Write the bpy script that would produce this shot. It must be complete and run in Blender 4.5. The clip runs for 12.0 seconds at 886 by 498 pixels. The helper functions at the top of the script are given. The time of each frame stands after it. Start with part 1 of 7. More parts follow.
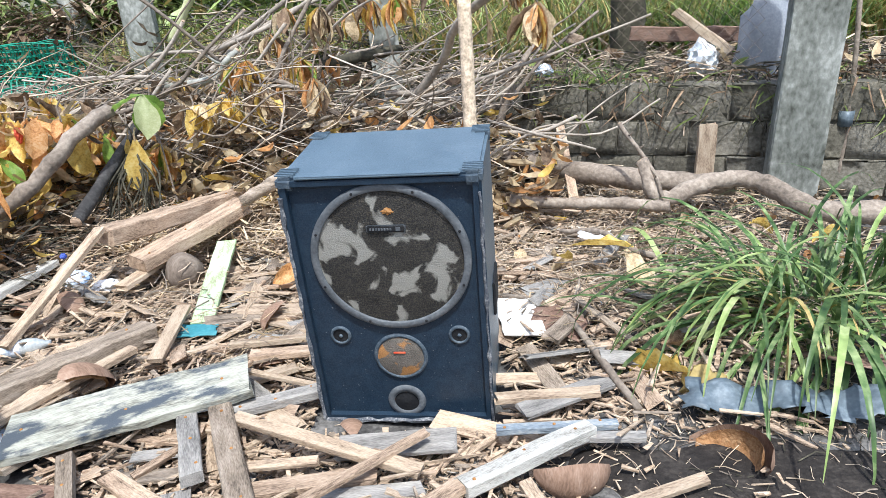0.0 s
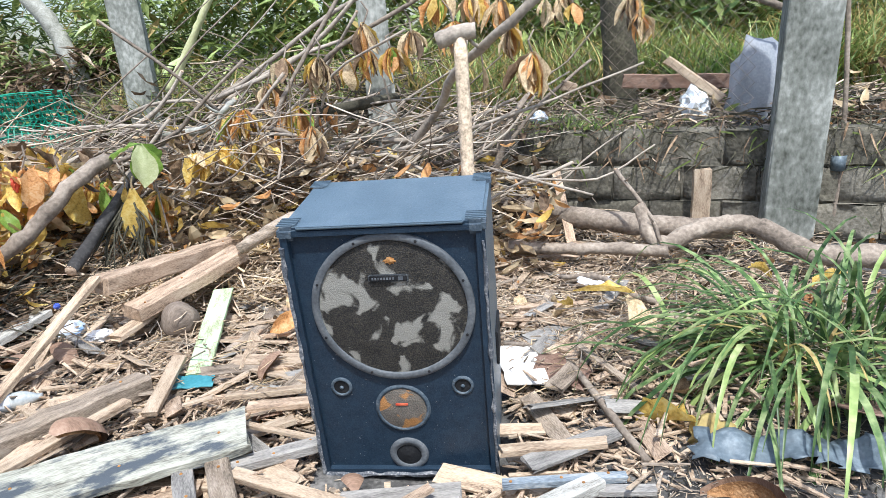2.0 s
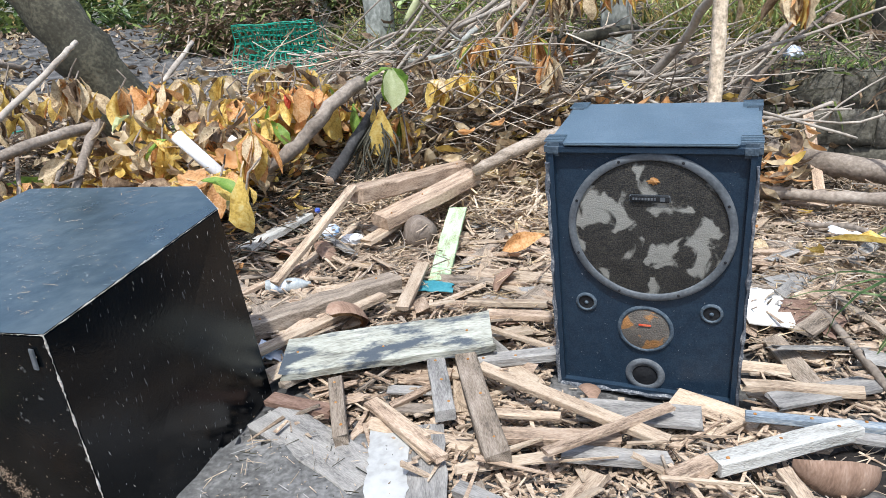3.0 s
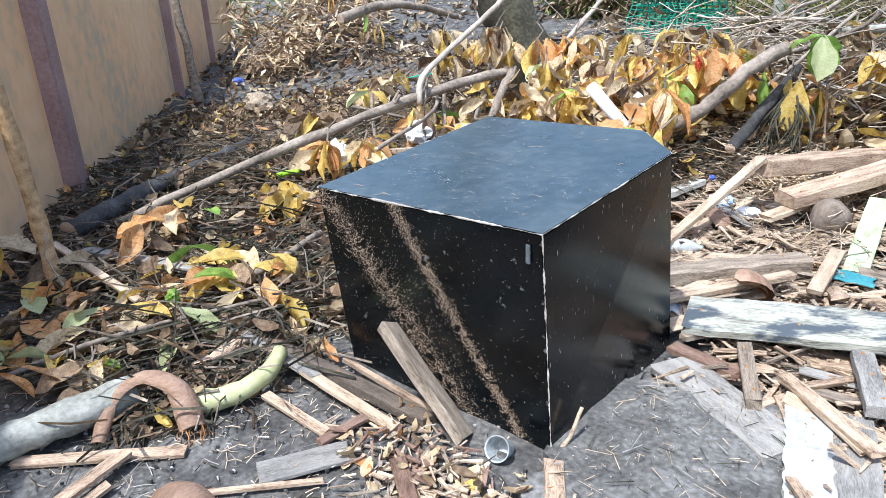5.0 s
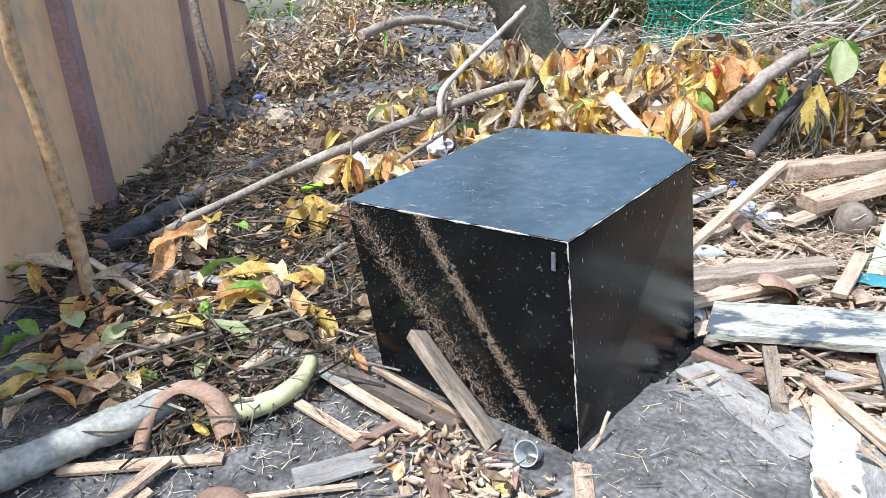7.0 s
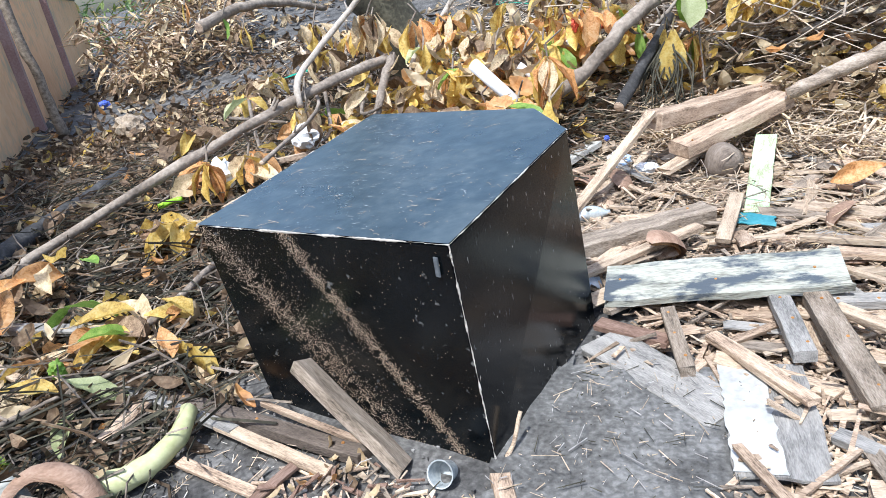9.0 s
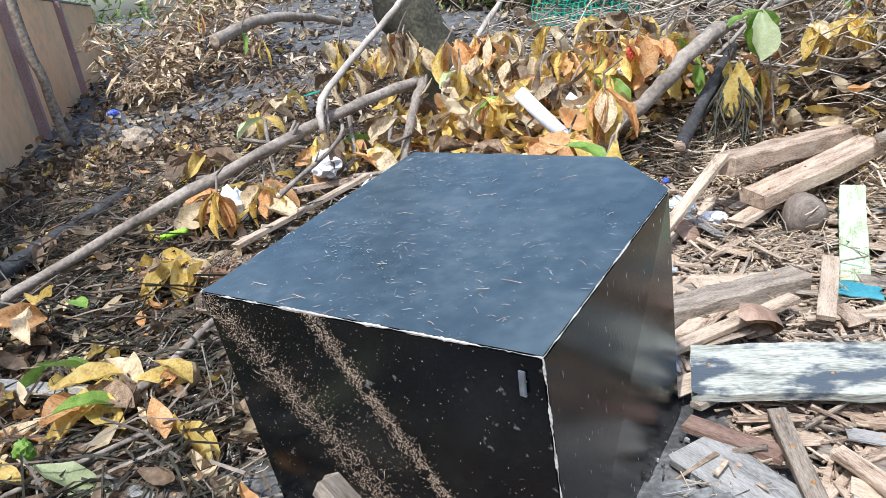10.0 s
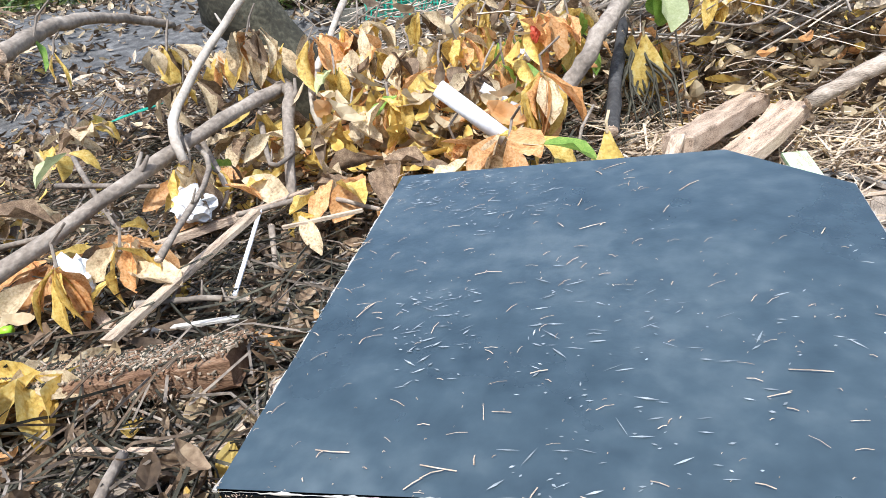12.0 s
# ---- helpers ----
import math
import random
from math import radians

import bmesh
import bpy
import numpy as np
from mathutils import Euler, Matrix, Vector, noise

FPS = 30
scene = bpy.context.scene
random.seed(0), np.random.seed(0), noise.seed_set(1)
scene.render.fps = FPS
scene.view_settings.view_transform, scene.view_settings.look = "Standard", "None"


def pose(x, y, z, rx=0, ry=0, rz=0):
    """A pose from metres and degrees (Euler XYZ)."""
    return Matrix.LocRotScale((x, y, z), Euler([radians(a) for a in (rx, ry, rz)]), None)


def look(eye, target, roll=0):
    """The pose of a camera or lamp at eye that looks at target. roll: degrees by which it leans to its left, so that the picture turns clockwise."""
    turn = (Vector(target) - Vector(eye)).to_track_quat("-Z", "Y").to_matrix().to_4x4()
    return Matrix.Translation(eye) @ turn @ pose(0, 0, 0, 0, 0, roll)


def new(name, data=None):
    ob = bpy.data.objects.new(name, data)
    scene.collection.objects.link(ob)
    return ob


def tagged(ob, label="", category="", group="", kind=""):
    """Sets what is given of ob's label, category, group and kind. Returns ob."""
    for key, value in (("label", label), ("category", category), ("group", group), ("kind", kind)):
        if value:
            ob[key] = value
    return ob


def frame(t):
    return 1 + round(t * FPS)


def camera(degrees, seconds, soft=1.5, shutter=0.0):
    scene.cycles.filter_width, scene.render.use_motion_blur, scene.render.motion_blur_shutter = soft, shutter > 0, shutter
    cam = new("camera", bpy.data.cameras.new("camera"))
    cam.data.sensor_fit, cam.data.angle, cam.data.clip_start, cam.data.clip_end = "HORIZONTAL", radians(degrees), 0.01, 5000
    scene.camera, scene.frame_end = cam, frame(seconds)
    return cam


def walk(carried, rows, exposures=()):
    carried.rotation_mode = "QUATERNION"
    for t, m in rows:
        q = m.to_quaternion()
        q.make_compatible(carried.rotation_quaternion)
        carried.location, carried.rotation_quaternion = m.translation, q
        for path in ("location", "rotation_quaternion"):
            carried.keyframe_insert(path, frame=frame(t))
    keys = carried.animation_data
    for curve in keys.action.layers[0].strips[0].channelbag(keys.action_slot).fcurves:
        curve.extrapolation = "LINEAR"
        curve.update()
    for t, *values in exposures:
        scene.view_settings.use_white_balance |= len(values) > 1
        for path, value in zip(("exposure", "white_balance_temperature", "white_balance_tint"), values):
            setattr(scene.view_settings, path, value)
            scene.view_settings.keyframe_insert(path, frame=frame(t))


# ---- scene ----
cam = camera(66.5, 12.0, soft=0.5)
PATH = [
    (0, (0.273, 0.430, 1.113), (0.052, 2.296, 0.429), -3.71),
    (0.5, (0.280, 0.449, 1.131), (0.141, 2.343, 0.507), -3.99),
    (1, (0.271, 0.438, 1.129), (0.075, 2.354, 0.591), -3.16),
    (1.5, (0.267, 0.449, 1.124), (0.058, 2.355, 0.558), -3.78),
    (2, (0.247, 0.448, 1.123), (0.050, 2.357, 0.559), -3.86),
    (2.5, (0.173, 0.392, 1.104), (-0.245, 2.245, 0.482), -3.77),
    (3, (0.087, 0.311, 1.088), (-0.642, 2.043, 0.403), -4.12),
    (3.5, (-0.004, 0.214, 1.091), (-1.010, 1.788, 0.381), -5.62),
    (3.7, (-0.020, 0.189, 1.091), (-1.108, 1.714, 0.391), -5.23),
    (5.3, (-0.144, 0.014, 1.051), (-1.630, 1.145, 0.334), -1.71),
    (5.5, (-0.142, 0.001, 1.051), (-1.646, 1.109, 0.335), -1.23),
    (6, (-0.132, 0.009, 1.053), (-1.634, 1.127, 0.352), -1.22),
    (6.5, (-0.119, 0.009, 1.069), (-1.588, 1.183, 0.392), -3.56),
    (6.7, (-0.118, 0.003, 1.066), (-1.602, 1.163, 0.393), -3.97),
    (8.3, (-0.097, 0.010, 1.079), (-1.475, 1.259, 0.344), -5.57),
    (8.5, (-0.139, 0.073, 1.076), (-1.453, 1.374, 0.316), -7.30),
    (9, (-0.218, 0.164, 1.078), (-1.468, 1.512, 0.291), -9.62),
    (9.5, (-0.398, 0.307, 1.068), (-1.712, 1.634, 0.352), -8.26),
    (10, (-0.556, 0.374, 1.081), (-1.824, 1.731, 0.339), -7.51),
    (10.5, (-0.738, 0.411, 1.069), (-1.917, 1.829, 0.293), -8.01),
    (11, (-0.917, 0.438, 1.082), (-1.904, 1.971, 0.261), -10.36),
    (11.5, (-1.068, 0.472, 1.092), (-1.930, 2.054, 0.223), -10.80),
    (12, (-1.281, 0.555, 1.044), (-2.048, 2.212, 0.229), -9.63),
]
walk(cam, [(t, look(eye, target, roll)) for t, eye, target, roll in PATH],
     ((0, 0.8, 5950, 9), (2.5, 0.8, 5950, 9), (3.5, 0.5, 5850, 9), (5.5, 1.08, 5750, 9), (8.5, 0.98, 5750, 9), (10, 0.8, 5700, 9), (12, 0.98, 5850, 9)))

# ---- light ----
SUN_AZ, SUN_EL = Vector((0.22, -0.975, 0)).normalized(), radians(63.5)
world = bpy.data.worlds.new("sky")
scene.world = world
world.use_nodes = True
wn = world.node_tree.nodes
sky = wn.new("ShaderNodeTexSky")
sky.sky_type, sky.sun_disc = "NISHITA", False
sky.sun_elevation, sky.sun_rotation = SUN_EL, math.atan2(SUN_AZ.x, SUN_AZ.y)
wn["Background"].inputs["Strength"].default_value = 0.15
sky.dust_density, sky.air_density = 3.0, 1.2
world.node_tree.links.new(sky.outputs[0], wn["Background"].inputs["Color"])
sun_data = bpy.data.lights.new("sun", "SUN")
sun_data.energy, sun_data.angle, sun_data.color = 2.85, radians(1.2), (1.0, 0.965, 0.91)
sun = new("sun", sun_data)
sun_from = SUN_AZ * math.cos(SUN_EL) + Vector((0, 0, math.sin(SUN_EL)))
sun.matrix_world = look(sun_from * 20, (0, 0, 0))

# ---- materials ----
MATS = {}


def material(name, dark, mid, light, scale=6.0, rough=0.75, bump=0.35, fine=60.0, stretch=(1, 1, 1), vary=0.18, metal=0.0, coat=0.0, contrast=0.22, gloss_vary=0.1, spec=0.35):
    """A procedural surface: broad stains, fine grain, object-to-object variation and relief."""
    m = bpy.data.materials.new(name)
    m.use_nodes = True
    n, l = m.node_tree.nodes, m.node_tree.links
    b = n["Principled BSDF"]
    tc, mp = n.new("ShaderNodeTexCoord"), n.new("ShaderNodeMapping")
    mp.inputs["Scale"].default_value = stretch
    info = n.new("ShaderNodeObjectInfo")
    geo = n.new("ShaderNodeNewGeometry")
    off = n.new("ShaderNodeVectorMath")
    off.operation = "SCALE"
    off.inputs[0].default_value = (13.1, 7.7, 5.3)
    both = n.new("ShaderNodeMath")
    both.operation = "ADD"
    l.new(info.outputs["Random"], both.inputs[0])
    l.new(geo.outputs["Random Per Island"], both.inputs[1])
    l.new(both.outputs[0], off.inputs["Scale"])
    l.new(tc.outputs["Object"], mp.inputs["Vector"])
    l.new(off.outputs[0], mp.inputs["Location"])
    big, small = n.new("ShaderNodeTexNoise"), n.new("ShaderNodeTexNoise")
    big.inputs["Scale"].default_value, big.inputs["Detail"].default_value = scale, 6
    small.inputs["Scale"].default_value, small.inputs["Detail"].default_value = fine, 5
    for x in (big, small):
        l.new(mp.outputs[0], x.inputs["Vector"])
    mix = n.new("ShaderNodeMath")
    mix.operation = "MULTIPLY_ADD"
    mix.inputs[1].default_value = 0.45
    l.new(small.outputs["Fac"], mix.inputs[0])
    half = n.new("ShaderNodeMath")
    half.operation = "MULTIPLY"
    half.inputs[1].default_value = 0.55
    l.new(big.outputs["Fac"], half.inputs[0])
    l.new(half.outputs[0], mix.inputs[2])
    ramp = n.new("ShaderNodeValToRGB")
    e = ramp.color_ramp.elements
    e[0].position, e[1].position = 0.5 - contrast, 0.5 + contrast
    e[0].color, e[1].color = (*dark, 1), (*light, 1)
    k = ramp.color_ramp.elements.new(0.5)
    k.color = (*mid, 1)
    l.new(mix.outputs[0], ramp.inputs[0])
    hsv = n.new("ShaderNodeHueSaturation")
    spread = n.new("ShaderNodeMapRange")
    spread.inputs["From Max"].default_value = 2.0
    spread.inputs["To Min"].default_value, spread.inputs["To Max"].default_value = 1 - vary * 1.6, 1 + vary * 1.6
    l.new(both.outputs[0], spread.inputs["Value"])
    l.new(spread.outputs[0], hsv.inputs["Value"])
    l.new(ramp.outputs[0], hsv.inputs["Color"])
    l.new(hsv.outputs[0], b.inputs["Base Color"])
    rr = n.new("ShaderNodeMapRange")
    rr.inputs["To Min"].default_value, rr.inputs["To Max"].default_value = max(rough - gloss_vary, 0.03), min(rough + gloss_vary, 1)
    l.new(big.outputs["Fac"], rr.inputs["Value"])
    l.new(rr.outputs[0], b.inputs["Roughness"])
    bp = n.new("ShaderNodeBump")
    bp.inputs["Strength"].default_value, bp.inputs["Distance"].default_value = bump, 0.01
    l.new(mix.outputs[0], bp.inputs["Height"])
    l.new(bp.outputs[0], b.inputs["Normal"])
    b.inputs["Metallic"].default_value, b.inputs["Coat Weight"].default_value = metal, coat
    b.inputs["Specular IOR Level"].default_value = spec
    MATS[name] = m
    return m


def wood(name, dark, mid, light, **k):
    return material(name, dark, mid, light, scale=k.pop("scale", 5), fine=k.pop("fine", 48), stretch=(1.5, 7, 7), bump=k.pop("bump", 0.75), rough=0.8, contrast=k.pop("contrast", 0.17), **k)


wood("wood_pale", (0.17, 0.115, 0.075), (0.48, 0.37, 0.26), (0.62, 0.52, 0.39))
wood("wood_tan", (0.09, 0.058, 0.036), (0.43, 0.315, 0.22), (0.64, 0.51, 0.38))
wood("wood_old", (0.07, 0.053, 0.038), (0.28, 0.225, 0.168), (0.47, 0.395, 0.315))
wood("wood_grey", (0.12, 0.115, 0.105), (0.29, 0.275, 0.25), (0.43, 0.41, 0.37))
wood("wood_dark", (0.045, 0.035, 0.028), (0.12, 0.095, 0.075), (0.2, 0.165, 0.135))
wood("wood_white", (0.30, 0.27, 0.22), (0.56, 0.52, 0.45), (0.70, 0.67, 0.61))
wood("red_wood", (0.08, 0.045, 0.03), (0.20, 0.125, 0.09), (0.32, 0.22, 0.17))
wood("wood_rot", (0.09, 0.04, 0.02), (0.24, 0.135, 0.075), (0.36, 0.25, 0.16), fine=60)
wood("blue_grey_wood", (0.10, 0.12, 0.14), (0.25, 0.30, 0.34), (0.5, 0.5, 0.47))
wood("white_paint_wood", (0.15, 0.135, 0.11), (0.44, 0.43, 0.385), (0.60, 0.59, 0.54), contrast=0.17)
wood("green_paint_wood", (0.24, 0.2, 0.12), (0.46, 0.63, 0.36), (0.60, 0.74, 0.50), contrast=0.15, vary=0.02)
material("bark", (0.06, 0.048, 0.037), (0.225, 0.185, 0.145), (0.43, 0.37, 0.30), scale=7, fine=55, bump=1.0, contrast=0.24, rough=0.9)
material("bark_pale", (0.12, 0.10, 0.08), (0.37, 0.32, 0.26), (0.58, 0.52, 0.43), scale=6, fine=50, bump=0.8, contrast=0.25, rough=0.85)
material("bark_white", (0.13, 0.13, 0.105), (0.30, 0.30, 0.26), (0.48, 0.48, 0.43), scale=16, fine=70, bump=0.5, rough=0.85)
material("bark_dark", (0.014, 0.013, 0.008), (0.05, 0.046, 0.031), (0.15, 0.14, 0.095), scale=6, fine=50, bump=0.9, rough=0.92)
material("charred", (0.018, 0.017, 0.017), (0.05, 0.048, 0.046), (0.13, 0.125, 0.12), scale=9, fine=60, bump=0.8, rough=0.85)
material("mud", (0.02, 0.019, 0.018), (0.085, 0.082, 0.077), (0.22, 0.213, 0.2), scale=9, fine=70, bump=1.0, rough=0.92, vary=0.0, contrast=0.19)
material("slab_concrete", (0.035, 0.033, 0.03), (0.125, 0.122, 0.114), (0.28, 0.275, 0.26), scale=7, fine=70, contrast=0.19, bump=1.0, rough=0.9, vary=0.0)
material("post_concrete", (0.06, 0.064, 0.05), (0.225, 0.235, 0.205), (0.52, 0.525, 0.48), scale=5, fine=42, stretch=(1, 1, 0.6), bump=0.7, rough=0.9, vary=0.05, contrast=0.19)
material("block_concrete", (0.03, 0.028, 0.019), (0.125, 0.115, 0.088), (0.27, 0.25, 0.205), scale=4, fine=55, bump=1.0, rough=0.95, vary=0.12, contrast=0.2)
material("terracotta_paint", (0.54, 0.43, 0.28), (0.86, 0.52, 0.27), (0.90, 0.60, 0.35), scale=0.8, contrast=0.16, fine=9, bump=0.04, rough=0.82, vary=0.0)
material("maroon_paint", (0.24, 0.14, 0.125), (0.37, 0.235, 0.21), (0.5, 0.37, 0.34), scale=3, fine=50, bump=0.15, rough=0.6, vary=0.0)
material("chips", (0.06, 0.04, 0.026), (0.38, 0.28, 0.19), (0.72, 0.60, 0.46), scale=30, fine=90, vary=0.42, rough=0.85)
material("straw", (0.12, 0.088, 0.055), (0.44, 0.35, 0.25), (0.72, 0.61, 0.46), scale=30, fine=90, vary=0.4, rough=0.85)
material("dead_leaf", (0.045, 0.028, 0.017), (0.18, 0.12, 0.072), (0.40, 0.30, 0.19), scale=9, fine=60, vary=0.5, bump=0.4, rough=0.7)
material("leaf_yellow", (0.34, 0.18, 0.04), (0.75, 0.53, 0.13), (0.86, 0.74, 0.34), scale=7, fine=24, vary=0.22, bump=0.6, rough=0.5, contrast=0.2)
material("leaf_orange", (0.30, 0.11, 0.035), (0.70, 0.37, 0.14), (0.82, 0.58, 0.33), scale=6, fine=24, vary=0.25, bump=0.6, rough=0.5)
material("leaf_tan", (0.20, 0.125, 0.065), (0.58, 0.45, 0.27), (0.78, 0.67, 0.46), scale=6, fine=24, vary=0.3, bump=0.6, rough=0.6)
material("leaf_green", (0.10, 0.20, 0.03), (0.24, 0.40, 0.07), (0.42, 0.52, 0.13), scale=6, fine=40, vary=0.15, bump=0.2, rough=0.45)
material("leaf_pale_green", (0.28, 0.32, 0.14), (0.44, 0.48, 0.24), (0.58, 0.60, 0.37), scale=6, fine=40, vary=0.15, bump=0.3, rough=0.5)
material("grass_blade", (0.025, 0.055, 0.02), (0.09, 0.16, 0.05), (0.36, 0.43, 0.20), scale=7, fine=30, stretch=(1, 1, 1), vary=0.55, contrast=0.16, bump=0.15, rough=0.38)
material("grass_light", (0.16, 0.25, 0.07), (0.33, 0.43, 0.15), (0.58, 0.62, 0.33), scale=7, fine=30, vary=0.3, contrast=0.18, bump=0.15, rough=0.38)
material("grass_dry", (0.2, 0.13, 0.05), (0.42, 0.32, 0.12), (0.56, 0.47, 0.22), scale=5, fine=40, vary=0.3, rough=0.6)
material("bush", (0.05, 0.075, 0.02), (0.17, 0.22, 0.06), (0.40, 0.45, 0.17), scale=5, fine=30, vary=0.5, rough=0.6)
# cabinet navy for top and sides, its base lightened for the sun on top
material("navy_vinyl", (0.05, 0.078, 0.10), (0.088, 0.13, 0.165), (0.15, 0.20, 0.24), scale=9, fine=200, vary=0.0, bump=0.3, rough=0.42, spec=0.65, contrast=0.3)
material("worn_edge", (0.03, 0.04, 0.055), (0.12, 0.13, 0.145), (0.48, 0.48, 0.47), scale=40, fine=160, vary=0.0, bump=0.5, rough=0.7)
material("grey_plastic", (0.06, 0.068, 0.076), (0.11, 0.122, 0.132), (0.19, 0.205, 0.215), scale=20, fine=120, vary=0.0, bump=0.25, rough=0.6)
material("black_gap", (0.006, 0.007, 0.009), (0.012, 0.013, 0.015), (0.03, 0.03, 0.03), scale=20, fine=120, vary=0.0, rough=0.8)
material("rust", (0.13, 0.05, 0.015), (0.36, 0.17, 0.05), (0.5, 0.32, 0.16), scale=20, fine=120, vary=0.0, bump=0.5, rough=0.85)
material("coco_husk", (0.14, 0.085, 0.055), (0.29, 0.185, 0.125), (0.42, 0.30, 0.22), scale=10, fine=70, stretch=(1, 1, 4), bump=0.5, rough=0.7)
material("coco_shell", (0.085, 0.065, 0.05), (0.20, 0.16, 0.125), (0.31, 0.26, 0.21), scale=10, fine=70, stretch=(1, 1, 4), bump=0.8, rough=0.9)
material("coco_fibre", (0.18, 0.085, 0.03), (0.38, 0.20, 0.085), (0.52, 0.32, 0.16), scale=30, fine=120, bump=1.0, rough=0.95)
material("white_plastic", (0.60, 0.60, 0.60), (0.78, 0.78, 0.77), (0.88, 0.88, 0.87), scale=12, fine=80, bump=0.15, rough=0.45, vary=0.04)
material("clear_plastic", (0.22, 0.25, 0.26), (0.38, 0.41, 0.41), (0.62, 0.64, 0.63), scale=25, fine=80, bump=0.4, rough=0.25, vary=0.04)
material("blue_white_bag", (0.16, 0.26, 0.42), (0.62, 0.68, 0.74), (0.85, 0.86, 0.87), scale=18, fine=40, bump=0.3, rough=0.4, contrast=0.12)
material("white_sacking", (0.42, 0.50, 0.58), (0.74, 0.78, 0.80), (0.88, 0.88, 0.87), scale=18, fine=40, bump=0.4, rough=0.6)
material("white_card", (0.55, 0.52, 0.46), (0.74, 0.71, 0.64), (0.84, 0.82, 0.77), scale=9, fine=60, bump=0.2, rough=0.8, vary=0.02)
material("teal_plastic", (0.03, 0.14, 0.17), (0.05, 0.23, 0.27), (0.11, 0.33, 0.36), scale=12, fine=80, bump=0.15, rough=0.5, vary=0.0)
material("green_wire", (0.01, 0.16, 0.10), (0.015, 0.27, 0.17), (0.05, 0.38, 0.26), scale=12, fine=60, bump=0.1, rough=0.45, vary=0.05)
material("lime_plastic", (0.22, 0.48, 0.02), (0.34, 0.66, 0.04), (0.46, 0.76, 0.12), scale=12, fine=60, bump=0.1, rough=0.35, vary=0.0)
material("galvanised", (0.05, 0.066, 0.08), (0.125, 0.16, 0.185), (0.28, 0.33, 0.36), scale=6, fine=60, bump=0.3, rough=0.5, metal=0.1, vary=0.0)
material("grey_tarp", (0.19, 0.205, 0.225), (0.28, 0.30, 0.325), (0.38, 0.40, 0.43), scale=7, fine=70, bump=0.3, rough=0.6, vary=0.0)
material("stem_green", (0.34, 0.36, 0.16), (0.50, 0.51, 0.27), (0.62, 0.61, 0.39), scale=5, fine=50, bump=0.15, rough=0.45, vary=0.0)
material("blue_scrap", (0.04, 0.06, 0.35), (0.07, 0.12, 0.5), (0.2, 0.28, 0.6), scale=9, fine=60, rough=0.5)
material("red_scrap", (0.35, 0.04, 0.02), (0.55, 0.08, 0.04), (0.6, 0.2, 0.1), scale=9, fine=60, rough=0.5)
material("navy_rubber", (0.01, 0.018, 0.035), (0.02, 0.035, 0.07), (0.05, 0.075, 0.12), scale=9, fine=60, rough=0.5)
material("scuffed_lacquer", (0.06, 0.075, 0.08), (0.18, 0.2, 0.205), (0.42, 0.44, 0.44), scale=20, fine=90, rough=0.5, vary=0.3)
material("humus", (0.008, 0.006, 0.005), (0.024, 0.02, 0.017), (0.07, 0.06, 0.05), scale=14, fine=90, bump=1.0, rough=0.95, vary=0.0)
material("pebble", (0.16, 0.15, 0.14), (0.33, 0.31, 0.29), (0.52, 0.5, 0.47), scale=14, fine=60, rough=0.85, vary=0.3)

material("flat_white_paint", (0.36, 0.35, 0.32), (0.60, 0.60, 0.57), (0.70, 0.70, 0.68), scale=9, fine=40, contrast=0.2, bump=0.3, rough=0.6)
wood("stake_wood", (0.2, 0.11, 0.05), (0.5, 0.33, 0.17), (0.66, 0.48, 0.29))


def let_light_through(name, share):
    """Thin leaves pass part of the light on to their other side."""
    nt = MATS[name].node_tree
    b, out = nt.nodes["Principled BSDF"], nt.nodes["Material Output"]
    back, mix = nt.nodes.new("ShaderNodeBsdfTranslucent"), nt.nodes.new("ShaderNodeMixShader")
    nt.links.new(b.inputs["Base Color"].links[0].from_socket, back.inputs["Color"])
    mix.inputs[0].default_value = share
    nt.links.new(b.outputs[0], mix.inputs[1])
    nt.links.new(back.outputs[0], mix.inputs[2])
    nt.links.new(mix.outputs[0], out.inputs["Surface"])


for leaf_name, leaf_share in (("leaf_yellow", 0.4), ("leaf_orange", 0.4), ("leaf_tan", 0.3), ("dead_leaf", 0.2), ("leaf_green", 0.4), ("leaf_pale_green", 0.35), ("grass_blade", 0.3), ("grass_light", 0.3), ("grass_dry", 0.3), ("bush", 0.3)):
    let_light_through(leaf_name, leaf_share)


# ---- building helpers ----
def mesh_of(bm, mat, smooth=False):
    me = bpy.data.meshes.new("mesh")
    bm.to_mesh(me)
    bm.free()
    for x in (mat if isinstance(mat, (list, tuple)) else [mat]):
        me.materials.append(MATS[x] if isinstance(x, str) else x)
    if smooth:
        me.polygons.foreach_set("use_smooth", [True] * len(me.polygons))
    return me


def part(name, bm, mat, parent, label="", smooth=False):
    ob = new(name, bm if isinstance(bm, bpy.types.Mesh) else mesh_of(bm, mat, smooth))
    ob.parent = parent
    return tagged(ob, label)


def thing(name, bm, mat, label, category, m=None, smooth=False, group="", kind=""):
    ob = new(name, bm if isinstance(bm, bpy.types.Mesh) else mesh_of(bm, mat, smooth))
    if m is not None:
        ob.matrix_world = m
    return tagged(ob, label, category, group, kind)


def empty(name, label, category, m=None, group="", kind=""):
    ob = new(name)
    ob.empty_display_size = 0.05
    if m is not None:
        ob.matrix_world = m
    return tagged(ob, label, category, group, kind)


